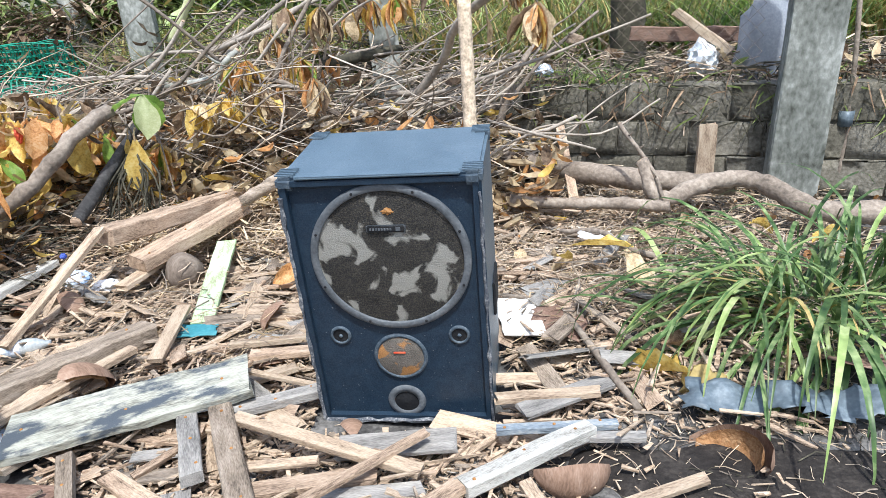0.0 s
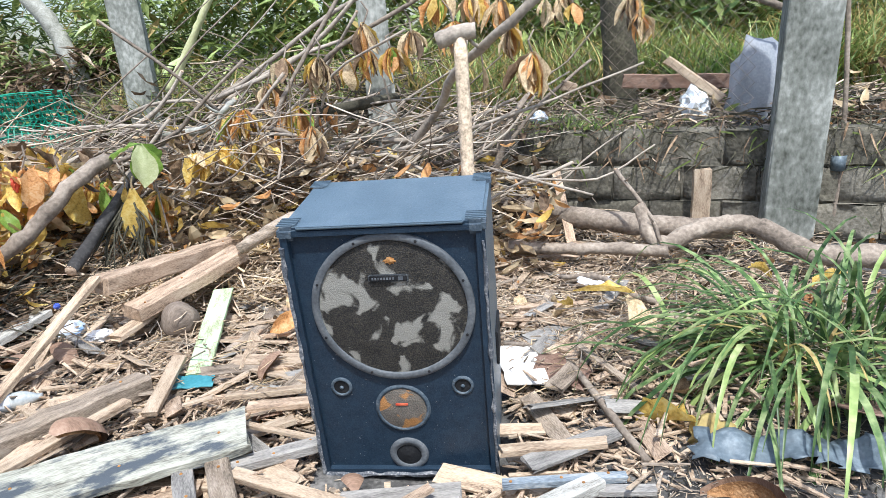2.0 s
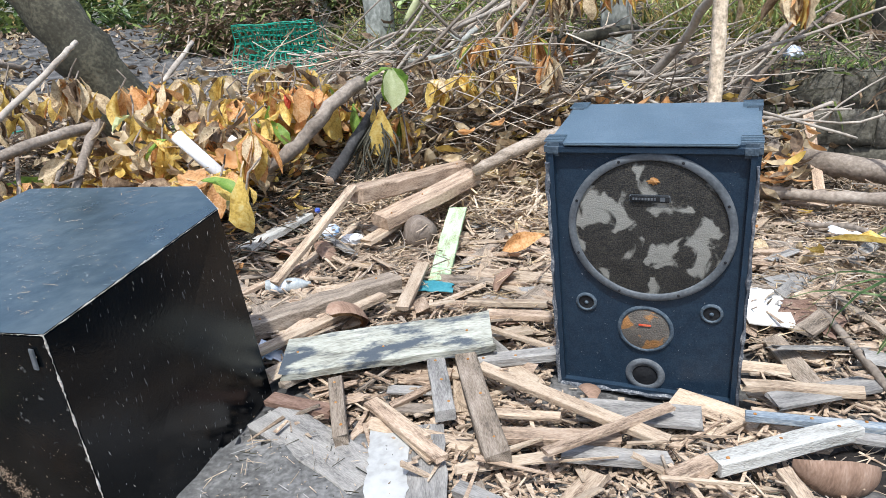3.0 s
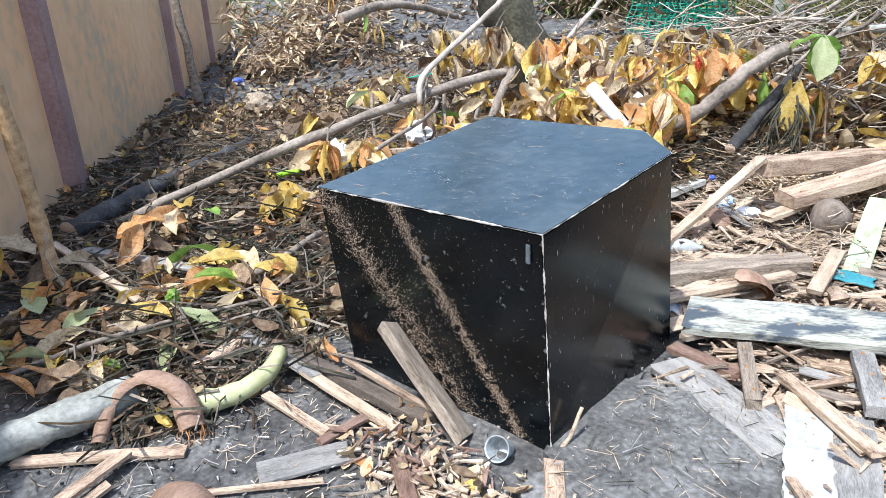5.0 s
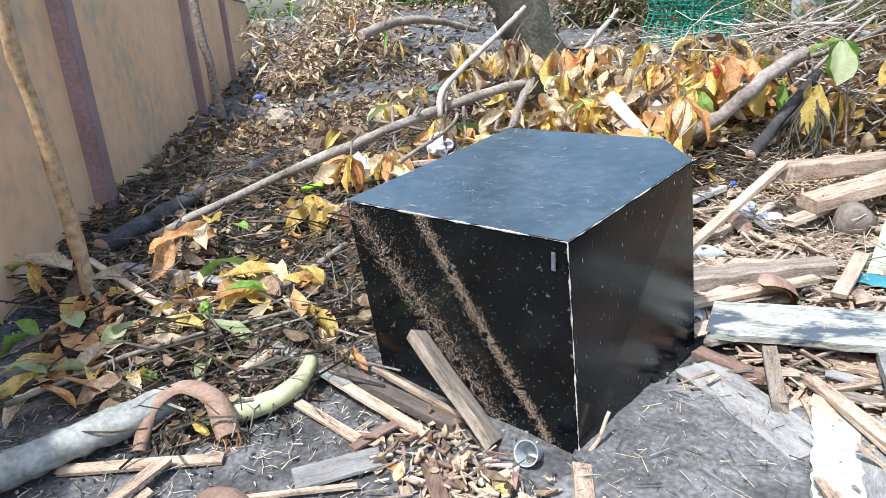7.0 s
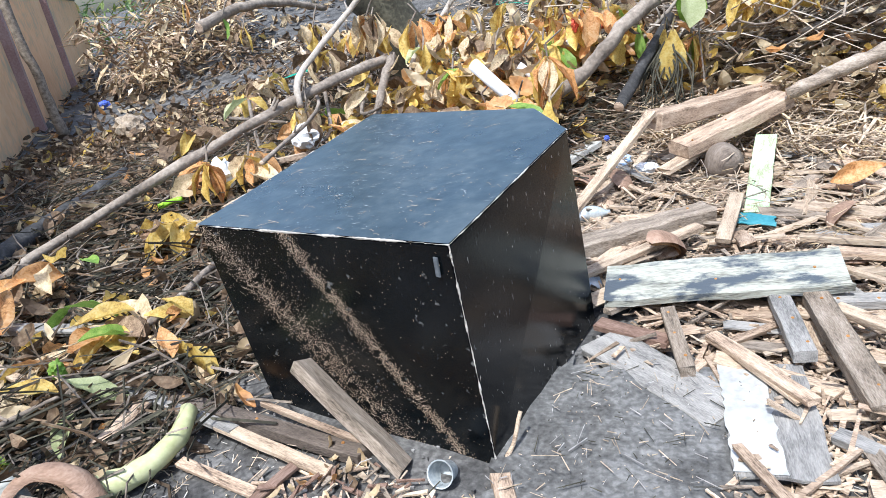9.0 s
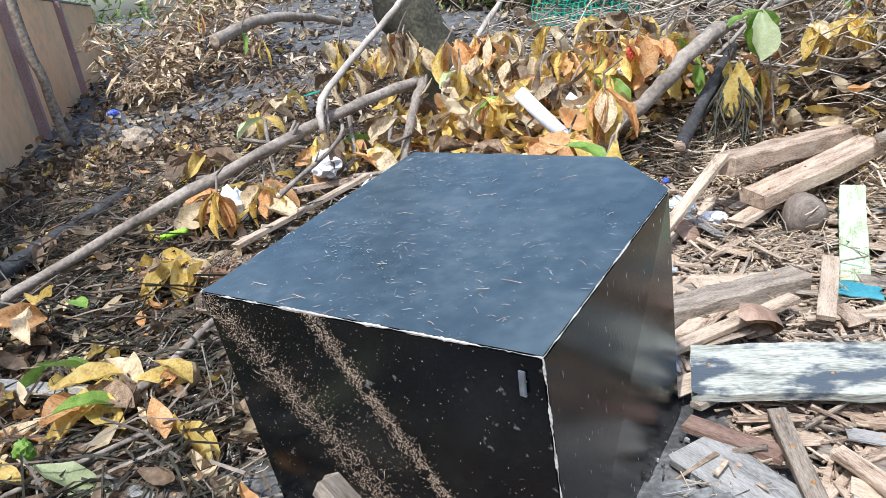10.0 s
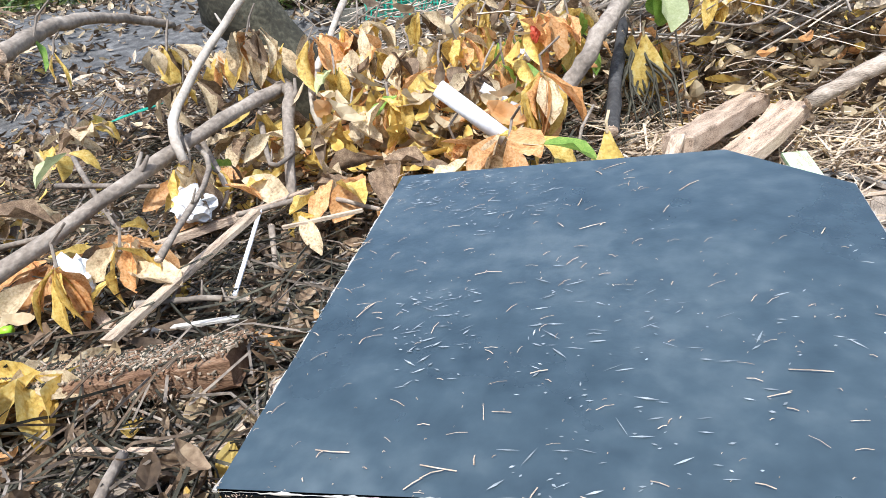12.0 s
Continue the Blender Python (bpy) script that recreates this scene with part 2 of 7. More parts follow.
def along(a, b, roll=0.0):
    """A pose at a whose x axis runs to b, with z as upright as it can be."""
    a, b = Vector(a), Vector(b)
    x = (b - a).normalized()
    up = Vector((0, 0, 1)) if abs(x.z) < 0.97 else Vector((0, 1, 0))
    y = up.cross(x).normalized()
    z = x.cross(y)
    return Matrix.Translation(a) @ Matrix((x, y, z)).transposed().to_4x4() @ Matrix.Rotation(roll, 4, "X")


def box_bm(x0, x1, y0, y1, z0, z1, bevel=0.0, bm=None):
    bm = bm or bmesh.new()
    v = [bm.verts.new((x, y, z)) for x in (x0, x1) for y in (y0, y1) for z in (z0, z1)]
    f = [bm.faces.new([v[i] for i in q]) for q in ((0, 1, 3, 2), (4, 6, 7, 5), (0, 4, 5, 1), (2, 3, 7, 6), (0, 2, 6, 4), (1, 5, 7, 3))]
    if bevel:
        bmesh.ops.bevel(bm, geom=list({e for q in f for e in q.edges}), offset=bevel, segments=2, affect="EDGES")
    return bm


def tube_bm(points, radii, sides=8, cap=True, bm=None, rough=0.0, rnd=None):
    """A bent, tapering round rod through points."""
    bm = bm or bmesh.new()
    pts = [Vector(p) for p in points]
    prev, rings = None, []
    for i, p in enumerate(pts):
        d = (pts[min(i + 1, len(pts) - 1)] - pts[max(i - 1, 0)]).normalized()
        ref = prev if prev is not None else (Vector((0, 0, 1)) if abs(d.z) < 0.9 else Vector((1, 0, 0)))
        u = (ref - d * ref.dot(d)).normalized()
        w = d.cross(u)
        prev = u
        r = radii[i] if isinstance(radii, (list, tuple)) else radii
        rings.append([bm.verts.new(p + (u * math.cos(t) + w * math.sin(t)) * r * (1 + (rnd.uniform(-rough, rough) if rnd else 0))) for t in (2 * math.pi * k / sides for k in range(sides))])
    for a, b in zip(rings, rings[1:]):
        for k in range(sides):
            bm.faces.new((a[k], a[(k + 1) % sides], b[(k + 1) % sides], b[k]))
    if cap:
        bm.faces.new(rings[0][::-1])
        bm.faces.new(rings[-1])
    return bm


def smooth_path(points, steps=4):
    """Catmull-Rom through the points."""
    p = [Vector(q) for q in points]
    p = [2 * p[0] - p[1]] + p + [2 * p[-1] - p[-2]]
    out = []
    for i in range(1, len(p) - 2):
        for s in range(steps):
            t = s / steps
            out.append(0.5 * (2 * p[i] + (p[i + 1] - p[i - 1]) * t + (2 * p[i - 1] - 5 * p[i] + 4 * p[i + 1] - p[i + 2]) * t * t + (3 * p[i] - p[i - 1] - 3 * p[i + 1] + p[i + 2]) * t ** 3))
    return out + [p[-2]]


def lathe_bm(profile, sides=32, bm=None):
    """Turns (radius, z) pairs round z."""
    bm = bm or bmesh.new()
    rings = [[bm.verts.new((r * math.cos(2 * math.pi * k / sides), r * math.sin(2 * math.pi * k / sides), z)) for k in range(sides)] for r, z in profile]
    for a, b in zip(rings, rings[1:]):
        for k in range(sides):
            bm.faces.new((a[k], a[(k + 1) % sides], b[(k + 1) % sides], b[k]))
    return bm


def fence_y(x):
    """Where the block wall stands."""
    return 4.22 - 0.30 * (x - 1.7) if x > -0.55 else 4.9 - 0.44 * (x + 0.55)


def smoothstep(a, b, v):
    v = min(max((v - a) / (b - a), 0), 1)
    return v * v * (3 - 2 * v)


def ground_z(x, y):
    z = 0.012 * noise.noise((x * 3, y * 3, 0)) + 0.02 * noise.noise((x * 0.9, y * 0.9, 4))
    heap = math.exp(-((x + 2.4) / 0.68) ** 2 - ((y - 3.35) / 0.65) ** 2)
    z += 0.30 * heap
    z += 0.16 * math.exp(-((x + 1.0) / 1.3) ** 2 - ((y - 4.15) / 0.42) ** 2)
    z -= 0.055 * math.exp(-((x + 0.06) / 0.42) ** 2 - ((y - 2.15) / 0.36) ** 2)
    z += 0.14 * math.exp(-((x + 3.4) / 1.0) ** 2 - ((y - 1.9) / 0.7) ** 2)
    z += 0.10 * math.exp(-((x - 0.9) / 0.5) ** 2 - ((y - 2.6) / 0.4) ** 2)
    wall_gap = (x + 4.47) * 0.463 + (y - 0.83) * 0.886
    z += 1.0 * smoothstep(6.8, 13.0, 0.66 * y - 0.75 * x) * smoothstep(0.8, 2.6, wall_gap) * smoothstep(-3.5, -5.5, x)      # the yard rises towards its far end
    f = y - fence_y(x)
    z += 0.50 * smoothstep(0.02, 0.16, f) * smoothstep(-7.0, -3.6, x) + 0.09 * max(f, 0) * smoothstep(-7.0, -3.6, x) * (1 if f < 8 else 8 / f)
    return z


# ---- ground ----
def build_ground():
    xs = sorted({*np.round(np.arange(-6, 3.2, 0.05), 3), *(-6 - 1.22 ** k for k in range(0, 34)), *(3.2 + 1.22 ** k for k in range(0, 34))})
    ys = sorted({*np.round(np.arange(-1.5, 7.0, 0.05), 3), *(-1.5 - 1.22 ** k for k in range(0, 34)), *(7.0 + 1.22 ** k for k in range(0, 34))})
    verts = [(x, y, ground_z(x, y)) for y in ys for x in xs]
    w = len(xs)
    faces = [(j * w + i, j * w + i + 1, (j + 1) * w + i + 1, (j + 1) * w + i) for j in range(len(ys) - 1) for i in range(w - 1)]
    me = bpy.data.meshes.new("ground")
    me.from_pydata(verts, [], faces)
    me.materials.append(MATS["mud"])
    me.polygons.foreach_set("use_smooth", [True] * len(faces))
    tagged(new("ground", me), "damp grey mud strewn with wood chips and litter", "ground", kind="structure")


build_ground()

# ---- painted wall with pillars ----
WALL = along((-4.47, 0.83, 0), (-6.2, 1.735, 0))      # x runs away from the camera along the wall, y to its back


def build_wall():
    holder = empty("wall_west", "terracotta painted garden wall with maroon pillars, stained at its foot", "wall", WALL, kind="structure")
    bm = box_bm(-6.5, 16, 0.0, 0.15, -0.1, 1.46)
    part("wall_panel", bm, "terracotta_paint", holder)
    for s in (-4.5, 0.0, 4.5, 9.0):
        part("pillar", box_bm(s - 0.085, s + 0.085, -0.09, 0.02, -0.1, 1.46, 0.012), "maroon_paint", holder, "maroon painted pillar")
    part("coping", box_bm(-6.5, 16, -0.02, 0.17, 1.462, 1.50, 0.01), "post_concrete", holder)
    return holder


build_wall()

# ---- block wall and fence posts ----
rng = random.Random(5)


def build_block_wall():
    holder = empty("wall_north", "low weathered concrete block wall holding back the bank", "wall", kind="structure")
    protos = []
    for k in range(6):
        bm = box_bm(0, 0.381, -0.07, 0.07, 0, 0.193, 0.005)
        bmesh.ops.subdivide_edges(bm, edges=[e for e in bm.edges if e.calc_length() > 0.1], cuts=3, use_grid_fill=True)
        for v in bm.verts:
            v.co += Vector((rng.uniform(-.005, .005), rng.uniform(-.007, .007), rng.uniform(-.005, .005)))
        protos.append(mesh_of(bm, "block_concrete", True))
    for x0, x1 in ((3.3, -0.55), (-0.55, -4.7)):
        a, b = Vector((x0, fence_y(x0) + 0.03, 0)), Vector((x1, fence_y(x1) + 0.03, 0))
        seam = part("mortar", box_bm(0, (b - a).length, -0.056, 0.06, -0.1, 0.595), "block_concrete", holder)
        seam.matrix_world = along(a, b)
    for row in range(3):
        s = 3.3 - (0.2 if row % 2 else 0)
        while s > -4.6:
            nx = s - 0.37
            a, b = (s, fence_y(s) + 0.03, 0.0), (nx, fence_y(nx) + 0.03, 0.0)
            ob = new("block", rng.choice(protos))
            ob.parent = holder
            ob.matrix_world = Matrix.Translation((0, 0, 0.02 + row * 0.197 + rng.uniform(-.004, .004))) @ along(a, b) @ pose(0, rng.uniform(-.012, .012), 0, 0, 0, rng.uniform(-1.5, 1.5))
            s = nx
    return holder


def fence_post(x, y, z, w, h, lean=0.0, turn=0.0, label="weathered grey concrete fence post"):
    bm = bmesh.new()
    levels = 9
    rings = []
    for k in range(levels + 1):
        zz = -0.25 + (h + 0.25) * k / levels
        rings.append([bm.verts.new((sx * w / 2 + rng.uniform(-.004, .004), sy * w * 0.42 + rng.uniform(-.004, .004), zz)) for sx, sy in ((-.93, -1), (.93, -1), (1, -.93), (1, .93), (.93, 1), (-.93, 1), (-1, .93), (-1, -.93))])
    for a, b in zip(rings, rings[1:]):
        for k in range(8):
            bm.faces.new((a[k], a[(k + 1) % 8], b[(k + 1) % 8], b[k]))
    bm.faces.new(rings[-1])
    return thing("fence_post", bm, "post_concrete", label, "fence post", pose(x, y, z, 0, lean, turn), group="fence posts along the block wall")


build_block_wall()
fence_post(1.70, 4.05, 0.1, 0.245, 2.0, 2.5, -14, "thick grey concrete fence post with pale stains")
fence_post(-0.53, 4.86, 0.1, 0.18, 2.1, -1.0, 10, "grey mossy concrete fence post behind fallen branches")
fence_post(-2.74, 6.02, 0.3, 0.24, 2.2, -2.0, 20, "grey cracked concrete fence post beside grass")


# ---- loudspeaker ----
material("guard_plastic", (0.03, 0.045, 0.06), (0.065, 0.09, 0.115), (0.17, 0.2, 0.22), scale=30, fine=140, vary=0.0, bump=0.5, rough=0.6)


def build_speaker():
    W, H, D, B = 0.516, 0.771, 0.38, 0.510       # top width, height, depth, bottom width
    m = pose(-0.061, 2.104, -0.039, 6.78, -0.42, -1.48)
    sp = empty("loudspeaker", "scuffed navy loudspeaker cabinet with a mottled round grille", "loudspeaker", m)

    def wid(z):
        return (B + (W - B) * z / H) / 2

    # carcass: five sides round a recessed front
    bm = bmesh.new()
    t, rec = 0.022, 0.018
    def ring(y, z_in, inset):
        return [bm.verts.new((s * (wid(z) - inset), y, z)) for s, z in ((-1, inset), (1, inset), (1, H - inset), (-1, H - inset))]
    of, ob_, inn = ring(0, 0, 0), ring(D, 0, 0), ring(0, 0, t)
    deep = [bm.verts.new((v.co.x, rec, v.co.z)) for v in inn]
    for k in range(4):
        j = (k + 1) % 4
        bm.faces.new((of[k], of[j], ob_[j], ob_[k]))
        bm.faces.new((of[j], of[k], inn[k], inn[j]))
        bm.faces.new((inn[j], inn[k], deep[k], deep[j]))
    bm.faces.new(ob_)
    bmesh.ops.recalc_face_normals(bm, faces=bm.faces)
    sharp = [e for e in bm.edges if e.calc_length() > 0.3 and len(e.link_faces) == 2 and all(v in of + ob_ for v in e.verts)]
    bmesh.ops.bevel(bm, geom=sharp, offset=0.008, segments=2, affect="EDGES")
    bm.normal_update()
    # front and lip faces take the darker navy, so shade is in the colour
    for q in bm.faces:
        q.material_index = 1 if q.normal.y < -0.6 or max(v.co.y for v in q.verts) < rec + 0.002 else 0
    part("cabinet_body", bm, ["navy_vinyl", SHADED_NAVY], sp)
    # baffle with the holes' dark cups
    bm = bmesh.new()
    v = [bm.verts.new((s * (wid(z) - t + .001), rec, z)) for s, z in ((-1, t), (1, t), (1, H - t), (-1, H - t))]
    bm.faces.new(v)
    part("front_baffle", bm, SHADED_NAVY, sp)
    face = pose(0, rec, 0, 90, 0, 0)           # local z of a lathe points out of the front

    def disc(name, x, z, profile, mat, label="", sides=40, parent=None):
        ob = part(name, lathe_bm(profile, sides), mat, sp, label, True)
        ob.matrix_local = Matrix.Translation((x, 0, z)) @ face
        return ob

    ring_ob = disc("grille_ring", 0.008, 0.535, [(0.193, 0.002), (0.193, 0.010), (0.195, 0.012), (0.210, 0.012), (0.213, 0.009), (0.213, 0.0)], "grey_plastic", "grey plastic rim", 64)
    disc("grille", 0.008, 0.535, [(0.0005, 0.013), (0.06, 0.0125), (0.12, 0.011), (0.16, 0.008), (0.194, 0.005)], GRILLE, "dark mesh grille with pale mould patches", 64)
    for k in range(8):
        a = 2 * math.pi * (k + 0.5) / 8
        o = part("screw", lathe_bm([(0.0004, 0.003), (0.003, 0.003), (0.004, 0.0)], 8), "black_gap", sp)
        o.matrix_local = Matrix.Translation((0.008 + 0.203 * math.cos(a), 0, 0.535 + 0.203 * math.sin(a))) @ face @ pose(0, 0, 0.0118)
    # name badge with an unreadable mark
    badge = part("badge", box_bm(-0.052, 0.052, -0.006, 0, -0.0105, 0.0105, 0.003), "grey_plastic", sp, "small black badge with grey rim")
    badge.matrix_local = pose(0.008, rec - 0.011, 0.627, -1.5)
    part("badge_plate", box_bm(-0.049, 0.049, -0.0075, -0.004, -0.0085, 0.0085, 0.002), "black_gap", badge)
    bm = bmesh.new()
    for k in range(8):
        box_bm(-0.042 + k * 0.0075, -0.0375 + k * 0.0075, -0.0085, -0.007, -0.003, 0.003, bm=bm)
    box_bm(0.026, 0.038, -0.0085, -0.007, -0.005, 0.005, bm=bm)
    part("badge_mark", bm, "grey_plastic", badge)
    for x in (-0.164, 0.171):
        disc("port_rim", x, 0.294, [(0.0215, 0.001), (0.022, 0.005), (0.025, 0.006), (0.029, 0.004), (0.030, 0.0)], "guard_plastic", "scuffed dark rim", 28)
        disc("port", x, 0.294, [(0.0005, 0.0012), (0.022, 0.0015)], "black_gap", "dark round port", 28)
        disc("port_dome", x, 0.292, [(0.0005, 0.006), (0.004, 0.005), (0.006, 0.0015)], "guard_plastic", "", 16)
    disc("horn_rim", 0.0, 0.222, [(0.066, 0.0), (0.066, 0.005), (0.073, 0.006), (0.077, 0.0)], "guard_plastic", "", 40)
    part("horn_label", box_bm(-0.017, 0.017, rec - 0.0145, rec - 0.011, 0.239, 0.245, 0.0008), "red_scrap", sp, "tiny faded red label")
    disc("horn_grille", 0.0, 0.222, [(0.0005, 0.012), (0.03, 0.0105), (0.055, 0.006), (0.067, 0.003)], RUSTY, "rusty round mesh", 40)
    disc("tweeter_rim", 0.001, 0.064, [(0.036, 0.001), (0.036, 0.007), (0.053, 0.006), (0.056, 0.0)], "grey_plastic", "grey plastic rim", 36)
    disc("tweeter_cone", 0.001, 0.064, [(0.0005, 0.008), (0.02, 0.006), (0.038, 0.002)], "black_gap", "", 36)
    # worn corner guards and torn edge binding
    for sx in (-1, 1):
        for y0 in (0, D):
            bm = bmesh.new()
            s = 1 if y0 == 0 else -1
            xx = sx * (wid(H) + 0.003)
            box_bm(min(xx, xx - sx * 0.05), max(xx, xx - sx * 0.05), min(y0 - s * 0.004, y0 + s * 0.075), max(y0 - s * 0.004, y0 + s * 0.075), H - 0.034, H + 0.003, 0.01, bm)
            cg = part("corner_guard", bm, "guard_plastic", sp, "scuffed grey plastic corner")
            for k in range(5):
                yy = y0 + s * (0.012 + k * 0.012)
                part("rib", box_bm(min(xx, xx - sx * 0.05), max(xx, xx - sx * 0.05), yy - 0.002, yy + 0.002, H + 0.003, H + 0.0065), "navy_vinyl", cg)
    r2 = random.Random(3)
    for sx in (-1, 1):
        pts = [(sx * (wid(z) - 0.004 + r2.uniform(-.002, .002)), -0.002, z) for z in np.linspace(0.01, H - 0.05, 26)]
        part("edge_binding", tube_bm(pts, [0.0045 + r2.uniform(-.002, .002) for _ in pts], 6, rnd=r2, rough=0.4), "worn_edge", sp, "frayed grey edge binding")
    pts = [(x, -0.003, 0.007 + r2.uniform(-.003, .003)) for x in np.linspace(-wid(0) + .01, wid(0) - .01, 20)]
    part("edge_binding", tube_bm(pts, [0.006 + r2.uniform(-.003, .003) for _ in pts], 6, rnd=r2, rough=0.5), "worn_edge", sp)
    part("top_lip", box_bm(-wid(H) + 0.05, wid(H) - 0.05, -0.004, 0.03, H - 0.004, H + 0.004, 0.003), "navy_vinyl", sp)
    # pale scuffs and dust specks on the vinyl
    fv, ff = [], []
    for k in range(420):
        if k < 240:
            x, z = r2.uniform(-0.23, 0.23), abs(r2.gauss(0, 0.25)) if k % 2 else r2.random() * H
            z = min(max(z, 0.03), H - 0.04)
            c0, d, n_ = Vector((x, rec - 0.0015, z)), Vector((r2.gauss(0, 1), 0, r2.gauss(0, 1))).normalized(), Vector((0, -1, 0))
        else:
            x, y = r2.uniform(-0.25, 0.25), r2.uniform(0.01, D - 0.01)
            c0, d, n_ = Vector((x, y, H + 0.0012)), Vector((r2.gauss(0, 1), r2.gauss(0, 1), 0)).normalized(), Vector((0, 0, 1))
        if n_.y and (c0.x - 0.008) ** 2 + (c0.z - 0.535) ** 2 < 0.214 ** 2 or n_.y and c0.x ** 2 + (c0.z - 0.222) ** 2 < 0.08 ** 2:
            continue
        L, w = (r2.uniform(0.0008, 0.004), r2.uniform(0.0004, 0.001))
        e2 = d.cross(n_)
        i = len(fv)
        fv += [c0 - d * L, c0 + e2 * w, c0 + d * L, c0 - e2 * w]
        ff.append((i, i + 1, i + 2, i + 3))
    me = bpy.data.meshes.new("scuffs")
    me.from_pydata(fv, [], ff)
    me.materials.append(MATS["worn_edge"])
    tagged(part("scuffs", me, None, sp, "pale scuffs and dust specks"), kind="stuff")
    # rust bloom near the top of the grille
    bm = bmesh.new()
    hub = bm.verts.new((0.018, rec - 0.0145, 0.672))
    rim = [bm.verts.new((0.018 + (0.017 + r2.uniform(-.008, .005)) * math.cos(a), rec - 0.0108, 0.672 + (0.010 + r2.uniform(-.005, .003)) * math.sin(a))) for a in np.linspace(0, 6.283, 19)[:-1]]
    for k in range(18):
        bm.faces.new((hub, rim[k], rim[(k + 1) % 18]))
    part("rust_bloom", bm, "rust", sp, "orange rust bloom on the grille")
    part("handle_plate", box_bm(wid(.3) - 0.001, wid(.3) + 0.008, 0.18, 0.32, 0.25, 0.36, 0.003), "black_gap", sp, "black side handle plate")


def mottled(name, base, patch, spots, scale, cut, rough=0.7, dusting=0.55, relief=0.8):
    """Two-tone surface: irregular patches over a fine mesh."""
    m = material(name, *base, scale=30, fine=300, vary=0.0, bump=relief, rough=rough)
    n, l = m.node_tree.nodes, m.node_tree.links
    b = n["Principled BSDF"]
    tc = n.new("ShaderNodeTexCoord")
    warp = n.new("ShaderNodeTexNoise")
    warp.inputs["Scale"].default_value, warp.inputs["Detail"].default_value, warp.inputs["Distortion"].default_value = scale, 8, 0.5
    l.new(tc.outputs["Object"], warp.inputs["Vector"])
    r = n.new("ShaderNodeValToRGB")
    r.color_ramp.elements[0].position, r.color_ramp.elements[1].position = cut, cut + 0.05
    l.new(warp.outputs["Fac"], r.inputs[0])
    mix = n.new("ShaderNodeMix")
    mix.data_type = "RGBA"
    mix.inputs["B"].default_value = (*patch, 1)
    fine = n.new("ShaderNodeTexNoise")
    fine.inputs["Scale"].default_value = 240
    fr = n.new("ShaderNodeValToRGB")
    fr.color_ramp.elements[0].position, fr.color_ramp.elements[1].position = 0.42, 0.62
    l.new(tc.outputs["Object"], fine.inputs["Vector"])
    l.new(fine.outputs["Fac"], fr.inputs[0])
    dust = n.new("ShaderNodeMix")
    dust.data_type = "RGBA"
    dust.inputs["B"].default_value = (*spots, 1)
    old = b.inputs["Base Color"].links[0].from_socket
    weak = n.new("ShaderNodeMath")
    weak.operation = "MULTIPLY"
    weak.inputs[1].default_value = dusting
    l.new(fr.outputs[0], weak.inputs[0])
    l.new(weak.outputs[0], dust.inputs["Factor"])
    l.new(old, dust.inputs["A"])
    l.new(dust.outputs["Result"], mix.inputs["A"])
    l.new(r.outputs[0], mix.inputs["Factor"])
    l.new(mix.outputs["Result"], b.inputs["Base Color"])
    return m


GRILLE = mottled("grille_mesh", ((0.006, 0.007, 0.007), (0.018, 0.019, 0.019), (0.05, 0.047, 0.042)), (0.29, 0.285, 0.25), (0.13, 0.11, 0.08), 12, 0.52, 0.7, 0.34)
RUSTY = mottled("rusty_mesh", ((0.06, 0.055, 0.05), (0.13, 0.12, 0.105), (0.22, 0.2, 0.175)), (0.40, 0.20, 0.07), (0.2, 0.17, 0.13), 16, 0.53)
# darker copy of the cabinet navy: the front's shade is painted in
SHADED_NAVY = mottled("shaded_navy_front", ((0.007, 0.017, 0.032), (0.012, 0.028, 0.050), (0.022, 0.045, 0.072)), (0.024, 0.046, 0.074), (0.045, 0.064, 0.088), 6, 0.64, 0.45, 0.3, 0.2)
build_speaker()


